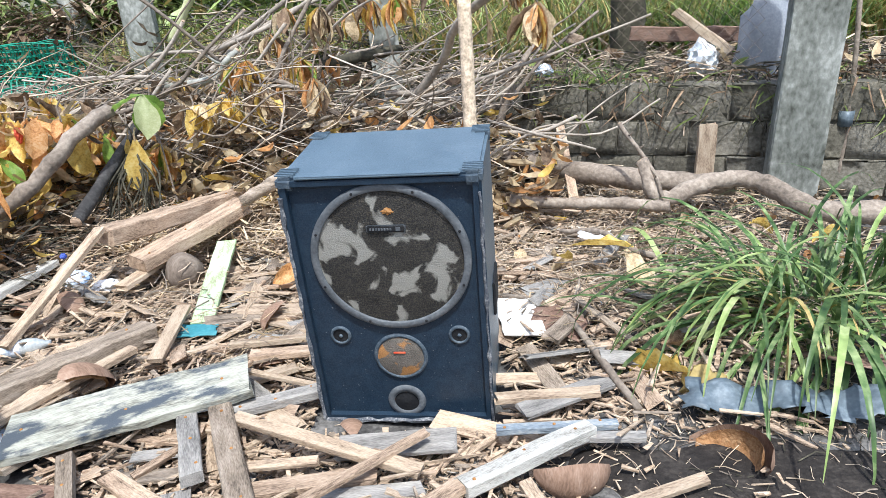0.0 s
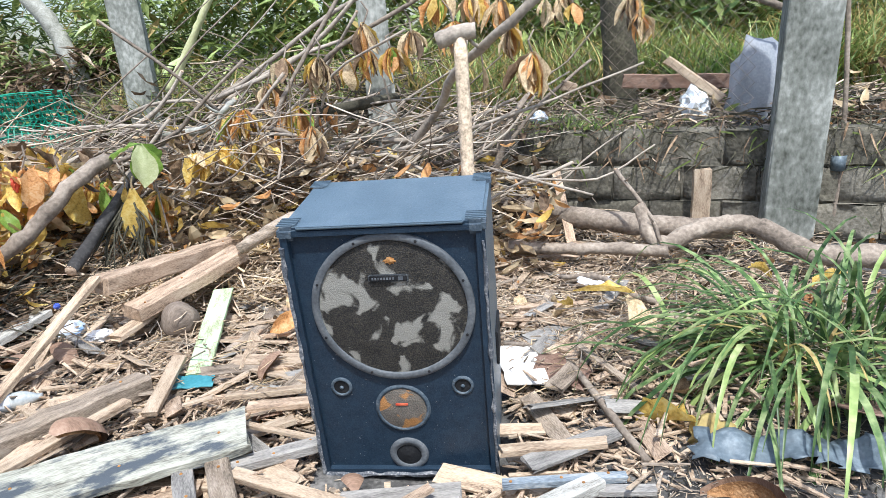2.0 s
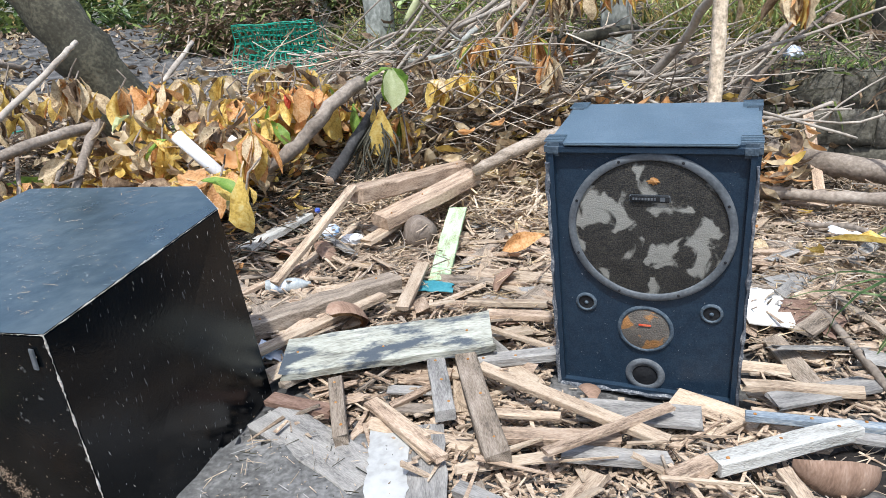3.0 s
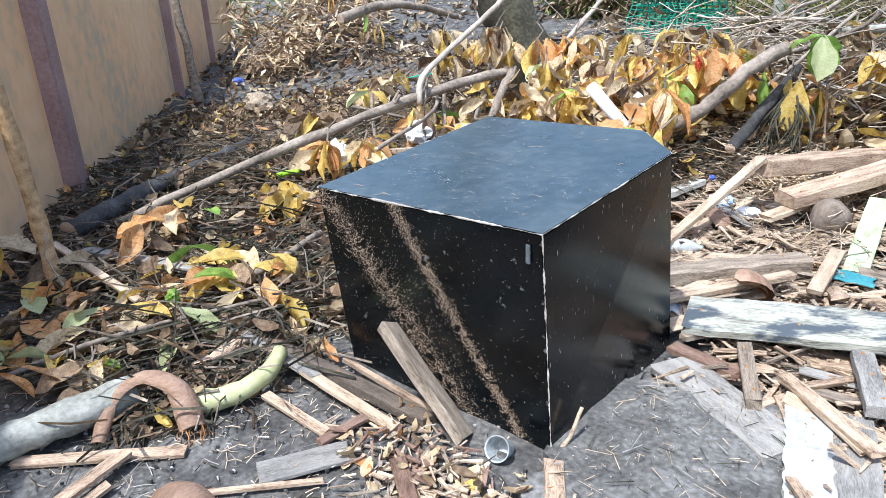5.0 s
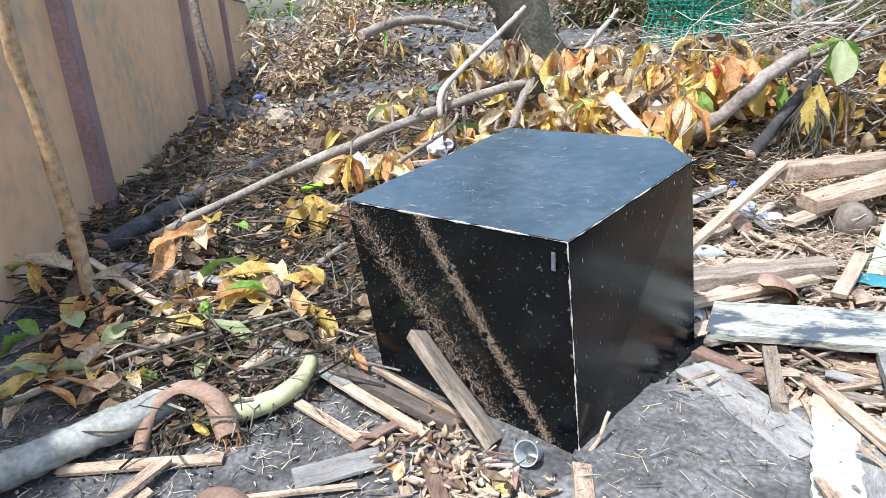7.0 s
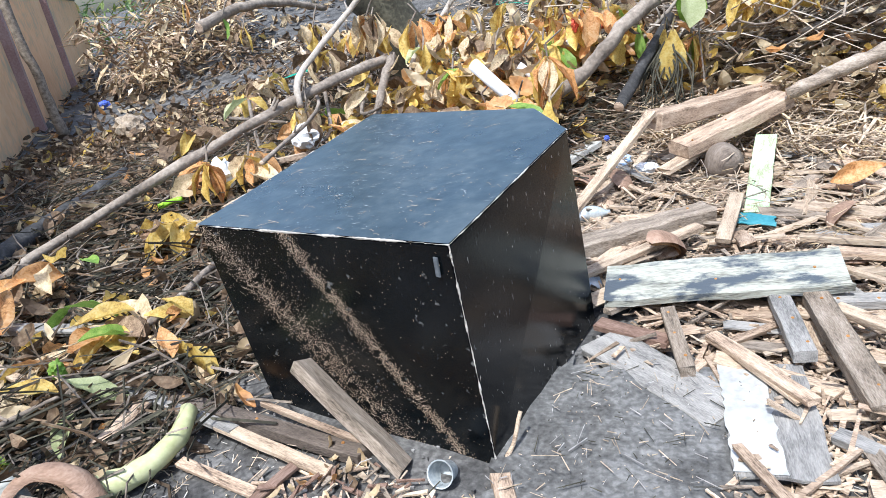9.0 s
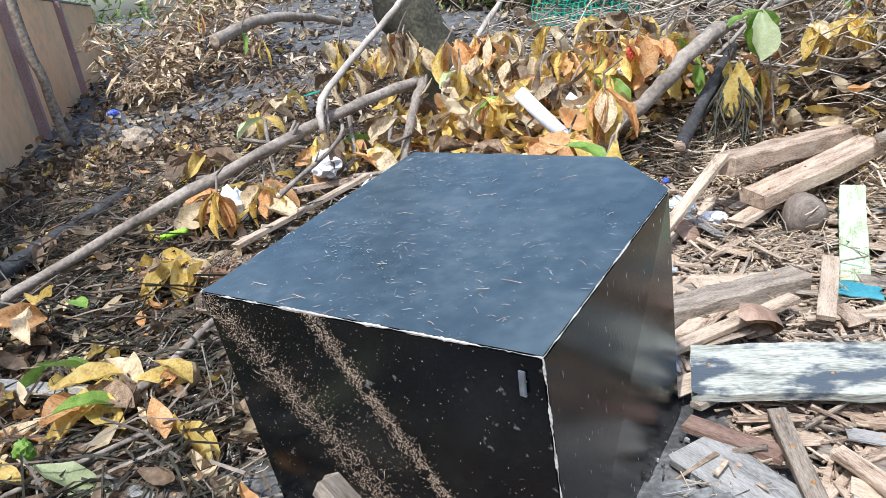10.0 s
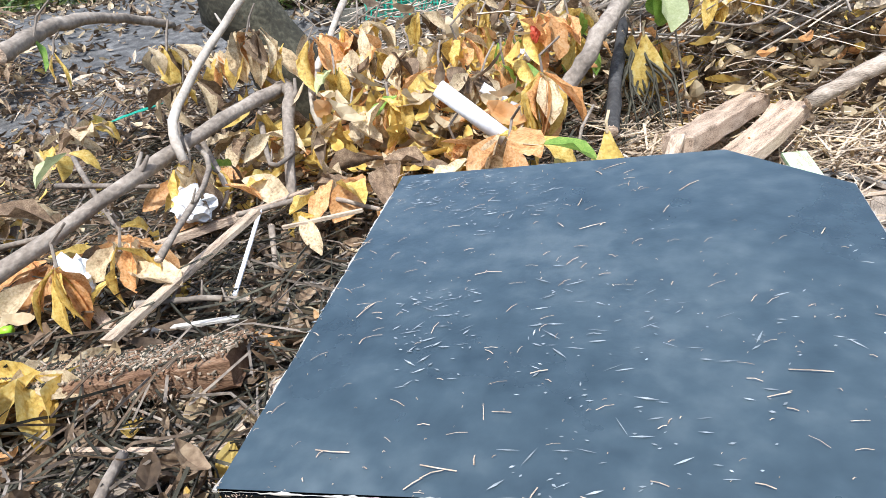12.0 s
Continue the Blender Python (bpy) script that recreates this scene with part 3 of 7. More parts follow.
# ---- black cabinet ----
def build_black_cabinet():
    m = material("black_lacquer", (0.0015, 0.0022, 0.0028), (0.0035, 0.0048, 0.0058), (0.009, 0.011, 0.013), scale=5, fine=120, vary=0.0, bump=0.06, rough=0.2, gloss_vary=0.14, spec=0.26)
    n, l = m.node_tree.nodes, m.node_tree.links
    b = n["Principled BSDF"]
    tc = n.new("ShaderNodeTexCoord")
    mp = n.new("ShaderNodeMapping")
    mp.inputs["Scale"].default_value = (3, 11, 3)
    sc = n.new("ShaderNodeTexNoise")
    sc.inputs["Scale"].default_value, sc.inputs["Detail"].default_value = 14, 9
    r = n.new("ShaderNodeValToRGB")
    r.color_ramp.elements[0].position, r.color_ramp.elements[1].position = 0.66, 0.72
    mix = n.new("ShaderNodeMix")
    mix.data_type = "RGBA"
    mix.inputs["B"].default_value = (0.12, 0.12, 0.115, 1)
    l.new(tc.outputs["Object"], mp.inputs["Vector"])
    l.new(mp.outputs[0], sc.inputs["Vector"])
    l.new(sc.outputs["Fac"], r.inputs[0])
    l.new(r.outputs[0], mix.inputs["Factor"])
    l.new(b.inputs["Base Color"].links[0].from_socket, mix.inputs["A"])
    l.new(mix.outputs["Result"], b.inputs["Base Color"])
    cab = empty("black_cabinet", "scratched black lacquered wooden cabinet with a cut-off corner", "cabinet", Matrix.Translation((-1.42, 1.38, 0)))
    top = [Vector(p) - Vector((-1.42, 1.38, 0)) for p in ((-1.78, 0.956, 0.552), (-1.032, 1.060, 0.565), (-1.100, 1.650, 0.624), (-1.282, 1.788, 0.640), (-1.885, 1.728, 0.628))]
    low = [Vector(p) - Vector((-1.42, 1.38, 0)) for p in ((-1.74, 0.995, -0.01), (-1.018, 1.085, -0.005), (-1.117, 1.755, 0.0), (-1.27, 1.88, 0.0), (-1.86, 1.80, 0.0))]
    bm = bmesh.new()
    a, c = [bm.verts.new(p) for p in top], [bm.verts.new(p) for p in low]
    bm.faces.new(a)
    bm.faces.new(c[::-1])
    for k in range(5):
        j = (k + 1) % 5
        bm.faces.new((a[j], a[k], c[k], c[j]))
    bmesh.ops.recalc_face_normals(bm, faces=bm.faces)
    bmesh.ops.bevel(bm, geom=list(bm.edges), offset=0.004, segments=2, affect="EDGES")
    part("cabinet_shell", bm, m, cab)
    # same lacquer, dusty, with the sky's reflection painted in as paler blue
    sheen_top = material("sky_sheen_lacquer", (0.009, 0.018, 0.023), (0.040, 0.059, 0.068), (0.105, 0.13, 0.135), scale=4.5, fine=26, stretch=(1, 1, 1), vary=0.0, bump=0.28, rough=0.32, gloss_vary=0.2, spec=0.8, contrast=0.3)
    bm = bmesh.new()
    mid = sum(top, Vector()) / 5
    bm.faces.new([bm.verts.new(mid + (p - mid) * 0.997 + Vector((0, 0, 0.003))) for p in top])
    part("top_panel", bm, sheen_top, cab, "dusty scratched black top with sky sheen in its colour")
    r2 = random.Random(8)
    # chipped raw edges
    def chipped(p, q, count, size):
        """One thin line of bare wood along an edge, broken and uneven."""
        pts, rad = [], []
        for k in range(count + 1):
            t = k / count
            worn = noise.noise((t * 14, p.x * 31, q.y * 17)) + 0.35 * noise.noise((t * 60, p.y * 31, 2))
            pts.append(p.lerp(q, t) + Vector((r2.uniform(-1, 1), r2.uniform(-1, 1), r2.uniform(-1, 0.6))) * 0.0008)
            rad.append(max(0.0003, min(size, 0.0012 + 0.004 * worn)))
        part("chipped_edge", tube_bm(pts, rad, 5), "wood_white", cab, "pale raw wood along a chipped edge")
    up3 = Vector((0, 0, 0.001))
    chipped(top[0] + up3, top[1] + up3, 150, 0.0036)
    chipped(top[1] + up3, top[2] + up3, 110, 0.0022)
    chipped(top[1], low[1], 110, 0.0026)
    chipped(top[2] + up3, top[3] + up3, 50, 0.002)
    chipped(top[4] + up3, top[0] + up3, 140, 0.003)
    chipped(top[3] + up3, top[4] + up3, 90, 0.0016)
    # straw and chaff stuck to the front in two slanting bands
    ex, ez = (top[1] - top[0]), (low[0] - top[0])
    nrm = ex.cross(ez).normalized()
    if nrm.y > 0:
        nrm = -nrm
    def on_front(u, v, lift):
        return (top[0].lerp(top[1], u)).lerp(low[0].lerp(low[1], u), v) + nrm * lift

    fv, ff = [], []
    for k in range(9000):
        v = r2.random()
        if k % 5 < 2:                                   # wide band from the upper corner
            u = 0.0 + 0.66 * v + r2.gauss(0, 0.045)
        elif k % 5 < 4:                                 # narrow dense band
            u = 0.40 + 0.50 * v ** 1.1 + r2.gauss(0, 0.02)
        else:
            u = r2.random() if r2.random() < 0.3 else 0.5 * v + abs(r2.gauss(0, 0.16))
        if not 0.01 < u < 0.99 or noise.noise((u * 26, v * 26, 3)) < -0.35:
            continue
        c0 = on_front(u, v, 0.0015)
        ang = r2.uniform(0, 6.28)
        L, w = r2.uniform(0.0008, 0.0030), r2.uniform(0.0003, 0.0008)
        if k % 60 == 0:
            L, w = r2.uniform(0.008, 0.02), 0.0006
        d = (ex.normalized() * math.cos(ang) + ez.normalized() * math.sin(ang))
        e2 = d.cross(nrm)
        i = len(fv)
        fv += [c0 - d * L, c0 + e2 * w + nrm * 0.001, c0 + d * L, c0 - e2 * w + nrm * 0.001]
        ff.append((i, i + 1, i + 2, i + 3))
    me = bpy.data.meshes.new("chaff")
    me.from_pydata(fv, [], ff)
    me.materials.append(MATS["chips"])
    tagged(part("stuck_chaff", me, None, cab, "tan chaff stuck to the front"), kind="stuff")
    # pale nicks on the side face
    ex, ez = (top[2] - top[1]), (low[1] - top[1])
    nrm = ex.cross(ez).normalized()
    if nrm.x < 0:
        nrm = -nrm
    fv, ff = [], []
    for k in range(60):
        u, v = r2.random() ** 0.7, r2.random()
        c0 = top[1] + ex * u + ez * v + (low[2] - top[2] - ez) * u * v + nrm * 0.0025
        L, w, lean = r2.uniform(0.0015, 0.009), r2.uniform(0.0004, 0.0011), r2.gauss(0, 0.3)
        d = (ez.normalized() + ex.normalized() * lean).normalized()
        e2 = d.cross(nrm)
        i = len(fv)
        fv += [c0 - d * L, c0 + e2 * w, c0 + d * L, c0 - e2 * w]
        ff.append((i, i + 1, i + 2, i + 3))
    me = bpy.data.meshes.new("nicks")
    me.from_pydata(fv, [], ff)
    me.materials.append(MATS["wood_white"])
    tagged(part("nicks", me, None, cab, "pale nicks in the lacquer"), kind="stuff")
    # chips and straw lying on the top
    o, ux, uy = top[0], top[1] - top[0], top[4] - top[0]
    nt = ux.cross(uy).normalized()
    fv, ff = [], []
    for k in range(400):
        u, v = r2.random() ** (1.7 if k > 60 else 1), r2.random() ** 1.1
        if u + v > 1.62:
            continue
        c0 = o + ux * u + uy * v * (1 - 0.1 * u) + nt * 0.006
        ang = r2.gauss(0.35, 0.6)
        L, w = (0.001 + 0.012 * r2.random() ** 3, r2.uniform(0.0002, 0.0007)) if k > 16 else (r2.uniform(0.01, 0.024), 0.0008)
        d = ux.normalized() * math.cos(ang) + uy.normalized() * math.sin(ang)
        e2 = d.cross(nt)
        bend = e2 * r2.uniform(-.12, .12) * L
        i = len(fv)
        fv += [c0 - d * L - e2 * w, c0 - d * L + e2 * w, c0 + bend + e2 * w + nt * .0015, c0 + bend - e2 * w + nt * .0015, c0 + d * L + e2 * w, c0 + d * L - e2 * w]
        ff += [(i, i + 1, i + 2, i + 3), (i + 3, i + 2, i + 4, i + 5)]
    me = bpy.data.meshes.new("straw")
    me.from_pydata(fv, [], ff)
    me.materials.append(MATS["wood_pale"])
    tagged(new("straw_bits", me), "pale straw bits lying on the black cabinet", "straw", kind="stuff").matrix_world = cab.matrix_world
    fv, ff = [], []
    for k in range(1200):
        u, v = min(abs(r2.gauss(0, 0.34)), 1) if k % 4 else r2.random(), r2.random()
        if u + v > 1.7 or noise.noise((u * 5, v * 4, 8)) < 0.0:
            continue
        c0 = o + ux * u + uy * v * (1 - 0.1 * u) + nt * 0.0045
        ang = r2.gauss(0.1, 0.5)
        L, w = 0.002 + 0.013 * r2.random() ** 2.5, r2.uniform(0.0005, 0.0017)
        d = ux.normalized() * math.cos(ang) + uy.normalized() * math.sin(ang)
        e2 = d.cross(nt)
        i = len(fv)
        fv += [c0 - d * L, c0 + e2 * w, c0 + d * L, c0 - e2 * w]
        ff.append((i, i + 1, i + 2, i + 3))
    me = bpy.data.meshes.new("scratches")
    me.from_pydata(fv, [], ff)
    me.materials.append(MATS["scuffed_lacquer"])
    tagged(part("scratching", me, None, cab, "pale grey scratches and flaked lacquer"), kind="stuff")
    part("latch", box_bm(-0.006, 0.006, -0.003, 0.001, -0.022, 0.022, 0.001), "grey_plastic", cab, "small grey metal plate").matrix_local = Matrix.Translation(top[1] + Vector((-0.035, -0.006, -0.05)))


build_black_cabinet()


# ---- lumber ----
rng = random.Random(11)


def plank_mesh(L, w, th, mat, ragged=0.5):
    """A sawn piece along x, its top face on z = 0, with uneven edges and torn ends."""
    bm = bmesh.new()
    n = max(3, int(L / 0.07))
    rings = []
    for k in range(n + 1):
        x = L * k / n
        e = min(w, th) * 0.10
        jy, jz = rng.uniform(-1, 1) * w * 0.025, rng.uniform(-1, 1) * th * 0.06
        sec = ((-w / 2 + e, 0), (w / 2 - e, 0), (w / 2, -e), (w / 2, -th + e), (w / 2 - e, -th), (-w / 2 + e, -th), (-w / 2, -th + e), (-w / 2, -e))
        ring = []
        for y, z in sec:
            dx = 0
            if k in (0, n):
                dx = (-1 if k == 0 else 1) * rng.uniform(-0.25, 1.0) * ragged * min(w, 0.06) * 0.5
            ring.append(bm.verts.new((x + dx, y + jy + rng.uniform(-1, 1) * w * 0.012, z + jz + rng.uniform(-1, 1) * th * 0.03)))
        rings.append(ring)
    for a, b in zip(rings, rings[1:]):
        for k in range(8):
            bm.faces.new((a[k], b[k], b[(k + 1) % 8], a[(k + 1) % 8]))
    bm.faces.new(rings[0])
    bm.faces.new(rings[-1][::-1])
    return mesh_of(bm, mat)


def lumber(name, a, b, w, th, mat, label, roll=None):
    full = {"slat": "wood_offcut", "beam": "timber", "board": "wood_offcut", "plank": "timber"}[name]
    L = (Vector(b) - Vector(a)).length
    ob = thing(full, plank_mesh(L, w, th, mat), None, label if len(label.split()) > 4 else label + " in the debris", "wood offcut" if full == "wood_offcut" else "timber", along(a, b, rng.uniform(-.12, .12) if roll is None else roll))
    if name in ("beam", "plank") and th >= 0.02:
        for k in range(3):
            nail = part("nail", NAIL, None, ob, "rusty nail head")
            nail.matrix_local = pose(L * (0.08 + 0.4 * k + rng.uniform(-.03, .03)), rng.uniform(-.25, .25) * w, 0.0)
    return ob


NAIL = mesh_of(lathe_bm([(0.0004, 0.003), (0.003, 0.0028), (0.0045, 0.001), (0.0045, -0.004)], 8), "rust")


PLANK = wood("painted_plank", (0.10, 0.095, 0.075), (0.37, 0.37, 0.305), (0.55, 0.55, 0.47), contrast=0.17, vary=0.0, fine=30, scale=4)
pn, pl_ = PLANK.node_tree.nodes, PLANK.node_tree.links
ptc, pstain, pramp, pmix = pn.new("ShaderNodeTexCoord"), pn.new("ShaderNodeTexNoise"), pn.new("ShaderNodeValToRGB"), pn.new("ShaderNodeMix")
pstain.inputs["Scale"].default_value, pstain.inputs["Detail"].default_value = 4.0, 9
pstain.inputs["Roughness"].default_value = 0.62
pramp.color_ramp.elements[0].position, pramp.color_ramp.elements[1].position = 0.50, 0.58
pmix.data_type = "RGBA"
pmix.inputs["B"].default_value = (0.075, 0.09, 0.105, 1)
pmap = pn.new("ShaderNodeMapping")
pmap.inputs["Scale"].default_value = (1.3, 2.6, 2.6)
pmap.inputs["Location"].default_value = (0.35, 0.0, 0.0)
pl_.new(ptc.outputs["Object"], pmap.inputs["Vector"])
pl_.new(pmap.outputs[0], pstain.inputs["Vector"])
pl_.new(pstain.outputs["Fac"], pramp.inputs[0])
pl_.new(pramp.outputs[0], pmix.inputs["Factor"])
pl_.new(pn["Principled BSDF"].inputs["Base Color"].links[0].from_socket, pmix.inputs["A"])
pl_.new(pmix.outputs["Result"], pn["Principled BSDF"].inputs["Base Color"])
lumber("plank", (-1.115, 1.85, 0.085), (-0.535, 2.11, 0.125), 0.195, 0.028, "painted_plank", "flaking white and grey painted plank across battens", 0.10)
lumber("beam", (-1.430, 2.942, 0.32), (-1.16, 3.70, 0.275), 0.11, 0.075, "wood_tan", "long grey-brown sawn timber on the debris heap", 0.0)
lumber("beam", (-1.32, 2.94, 0.19), (-1.04, 3.43, 0.285), 0.125, 0.06, "wood_tan", "short grey-brown sawn timber on the debris heap", 0.0)
lumber("slat", (-1.432, 2.906, 0.335), (-1.526, 2.376, 0.085), 0.045, 0.022, "wood_pale", "pale lath leaning down from a timber", 0.0)
lumber("board", (-1.049, 3.225, 0.155), (-0.905, 2.60, 0.055), 0.085, 0.02, "green_paint_wood", "narrow board with pale green paint", 0.0)
lumber("beam", (-1.382, 1.976, 0.105), (-1.036, 2.472, 0.115), 0.100, 0.070, "wood_old", "old weathered brown beam lying on wood chips")
lumber("slat", (-1.230, 1.832, 0.095), (-1.009, 2.309, 0.105), 0.042, 0.020, "wood_pale", "pale sawn wood slat under a coconut husk")
lumber("slat", (-0.913, 2.272, 0.085), (-0.983, 2.639, 0.105), 0.050, 0.018, "wood_pale", "short pale wood slat on the chips")
lumber("slat", (-0.702, 2.393, 0.075), (-0.432, 2.444, 0.075), 0.040, 0.020, "wood_pale", "pale sawn lath beside the loudspeaker")
lumber("slat", (-0.607, 2.335, 0.065), (-0.402, 2.368, 0.065), 0.050, 0.020, "wood_tan", "tan wood offcut beside the loudspeaker")
lumber("slat", (-0.603, 2.207, 0.085), (-0.337, 2.143, 0.065), 0.022, 0.012, "wood_pale", "thin pale wedge of split wood")
lumber("plank", (-0.547, 2.003, 0.075), (-0.321, 2.128, 0.065), 0.045, 0.030, "wood_grey", "dark grey weathered plank under the loudspeaker edge")
lumber("beam", (-0.660, 1.966, 0.085), (-0.530, 1.714, 0.075), 0.055, 0.030, "wood_grey", "dark grey batten under the painted plank")
lumber("beam", (-0.578, 1.998, 0.095), (-0.344, 1.572, 0.085), 0.065, 0.045, "wood_old", "long worn brown beam with nail holes")
lumber("beam", (-0.899, 1.772, 0.085), (-0.761, 1.554, 0.065), 0.040, 0.030, "wood_old", "short brown batten under the painted plank")
lumber("slat", (-0.510, 1.951, 0.085), (0.024, 1.750, 0.075), 0.040, 0.020, "wood_pale", "long pale lath across the wood chips")
lumber("slat", (-0.231, 1.594, 0.100), (0.023, 1.891, 0.080), 0.032, 0.012, "wood_tan", "tan lath laid over other scraps")
lumber("board", (-0.203, 1.870, 0.045), (0.089, 1.909, 0.045), 0.090, 0.012, "wood_grey", "flat grey board in front of the loudspeaker")
lumber("board", (-0.382, 1.696, 0.050), (-0.092, 1.764, 0.050), 0.060, 0.020, "wood_tan", "brownish board half buried in chips")
lumber("board", (-0.208, 1.671, 0.050), (0.033, 1.712, 0.050), 0.050, 0.020, "wood_grey", "greyish broken board end")
lumber("slat", (-0.443, 1.779, 0.050), (-0.247, 1.811, 0.050), 0.030, 0.012, "wood_pale", "pale split lath")
lumber("plank", (0.135, 1.701, 0.080), (0.441, 1.939, 0.070), 0.055, 0.035, "white_paint_wood", "white painted rotten batten")
lumber("slat", (0.045, 1.626, 0.070), (0.146, 1.729, 0.070), 0.050, 0.020, "wood_tan", "tan wood offcut")
lumber("slat", (0.277, 1.728, 0.060), (0.318, 1.636, 0.060), 0.035, 0.020, "wood_pale", "short pale offcut")
lumber("slat", (0.204, 2.087, 0.060), (0.488, 2.122, 0.060), 0.040, 0.020, "wood_pale", "pale lath leaning by the loudspeaker")
lumber("board", (0.275, 2.032, 0.050), (0.541, 2.200, 0.050), 0.070, 0.012, "wood_grey", "flat weathered board beside the loudspeaker")
lumber("slat", (0.499, 1.670, 0.050), (0.693, 1.765, 0.050), 0.030, 0.015, "wood_pale", "pale lath on dark soil")
lumber("slat", (0.367, 1.917, 0.050), (0.581, 1.924, 0.050), 0.035, 0.015, "wood_grey", "grey lath beside a husk")
lumber("plank", (0.207, 1.953, 0.050), (0.518, 1.981, 0.050), 0.030, 0.020, "blue_grey_wood", "blue-grey painted batten")
lumber("slat", (0.511, 2.365, 0.070), (0.758, 2.428, 0.070), 0.035, 0.012, "wood_tan", "tan split lath under grass blades")
lumber("slat", (-2.381, 3.392, 0.180), (-2.196, 3.768, 0.200), 0.050, 0.025, "wood_old", "old slat on the debris heap")
lumber("slat", (-2.149, 3.379, 0.160), (-1.732, 3.379, 0.160), 0.040, 0.020, "wood_grey", "grey slat on the debris heap")
lumber("board", (-1.807, 2.566, 0.140), (-1.768, 3.001, 0.160), 0.090, 0.030, "white_paint_wood", "board with peeling white paint")
lumber("slat", (-1.585, 3.757, 0.240), (-1.352, 4.170, 0.260), 0.030, 0.015, "wood_pale", "pale split slat on the heap")
lumber("slat", (-1.552, 3.747, 0.220), (-1.554, 3.999, 0.280), 0.030, 0.012, "wood_pale", "short pale upright splinter")
lumber("slat", (-1.701, 3.556, 0.220), (-1.473, 3.822, 0.240), 0.030, 0.020, "wood_tan", "tan slat on the heap")
lumber("board", (-1.341, 2.830, 0.110), (-1.082, 3.591, 0.240), 0.070, 0.020, "wood_pale", "splintered pale board with a frayed end")
lumber("slat", (-1.314, 4.165, 0.270), (-1.101, 4.490, 0.320), 0.030, 0.020, "wood_old", "old stick behind the loudspeaker")
lumber("slat", (-1.062, 1.681, 0.050), (-0.860, 1.672, 0.050), 0.050, 0.020, "red_wood", "reddish wood offcut")
lumber("slat", (-0.761, 1.741, 0.050), (-0.560, 1.625, 0.050), 0.040, 0.020, "wood_pale", "pale sawn offcut")
lumber("slat", (-1.075, 1.757, 0.050), (-1.027, 1.891, 0.040), 0.030, 0.020, "wood_old", "brown lath")
lumber("board", (-1.030, 1.616, 0.035), (-0.640, 1.467, 0.030), 0.130, 0.025, "wood_grey", "wide grey weathered board beside the black cabinet")
lumber("slat", (-0.755, 1.710, 0.070), (-0.477, 1.541, 0.070), 0.035, 0.015, "wood_tan", "tan lath over a painted board")
lumber("slat", (-0.710, 1.681, 0.060), (-0.500, 1.541, 0.055), 0.020, 0.010, "wood_pale", "pale thin lath over a painted board")
lumber("slat", (-0.981, 1.048, 0.030), (-0.843, 0.905, 0.030), 0.045, 0.025, "wood_tan", "tan block end by the black cabinet")
lumber("slat", (-0.981, 1.126, 0.020), (-0.928, 1.074, 0.020), 0.025, 0.015, "wood_pale", "small pale wood chip")
lumber("slat", (-0.413, 1.487, 0.040), (-0.314, 1.464, 0.040), 0.040, 0.020, "wood_grey", "grey lath")
lumber("slat", (-0.327, 1.353, 0.040), (-0.265, 1.377, 0.040), 0.050, 0.020, "wood_pale", "pale block end")
lumber("slat", (-2.207, 0.760, 0.070), (-1.667, 0.823, 0.050), 0.035, 0.015, "wood_grey", "greenish grey split slat")
lumber("slat", (-1.724, 0.814, 0.050), (-1.339, 0.855, 0.030), 0.035, 0.012, "wood_pale", "pale split slat on mud")
lumber("plank", (-1.953, 0.823, 0.060), (-1.310, 0.944, 0.030), 0.050, 0.030, "wood_dark", "dark brown plank by the black cabinet")
lumber("slat", (-1.694, 0.937, 0.050), (-1.285, 0.975, 0.030), 0.016, 0.016, "wood_tan", "thin tan cane by the black cabinet")
lumber("slat", (-1.890, 0.097, 0.020), (-1.638, 0.424, 0.020), 0.035, 0.012, "wood_tan", "pale tan lath on grey mud")
lumber("slat", (-1.572, 0.025, 0.040), (-1.705, 0.305, 0.040), 0.040, 0.012, "wood_tan", "split tan slat on grey mud")
lumber("slat", (-1.573, 0.089, 0.020), (-1.636, 0.245, 0.020), 0.030, 0.010, "wood_tan", "split brown slat on grey mud")
lumber("slat", (-1.948, 0.594, 0.060), (-2.004, 0.753, 0.060), 0.050, 0.010, "wood_tan", "flat tan bark piece")
lumber("slat", (-1.713, 0.685, 0.030), (-1.457, 0.723, 0.020), 0.030, 0.012, "wood_tan", "split slat on mud")
lumber("board", (-1.425, 0.529, 0.020), (-1.354, 0.718, 0.020), 0.085, 0.010, "wood_grey", "thin grey fibre board on mud")
lumber("slat", (-1.434, 0.692, 0.020), (-1.430, 0.823, 0.030), 0.030, 0.010, "red_wood", "reddish split slat")
lumber("slat", (-1.483, 0.363, 0.020), (-1.303, 0.622, 0.020), 0.015, 0.010, "wood_tan", "thin lath on mud")
lumber("slat", (-1.222, 0.778, 0.040), (-1.044, 0.689, 0.030), 0.040, 0.020, "red_wood", "red-brown split block")
lumber("slat", (-3.174, 0.489, 0.160), (-2.420, 0.614, 0.080), 0.030, 0.015, "wood_pale", "pale lath leaning in leaves")
lumber("plank", (-3.124, 0.591, 0.120), (-2.497, 0.910, 0.100), 0.050, 0.025, "wood_grey", "grey plank among fallen leaves")
lumber("slat", (-2.762, 1.603, 0.250), (-2.788, 2.327, 0.310), 0.040, 0.020, "wood_pale", "pale lath leaning beside the black cabinet")
lumber("slat", (-3.096, 2.126, 0.270), (-2.648, 2.647, 0.300), 0.030, 0.030, "wood_tan", "tan pole beside the black cabinet")
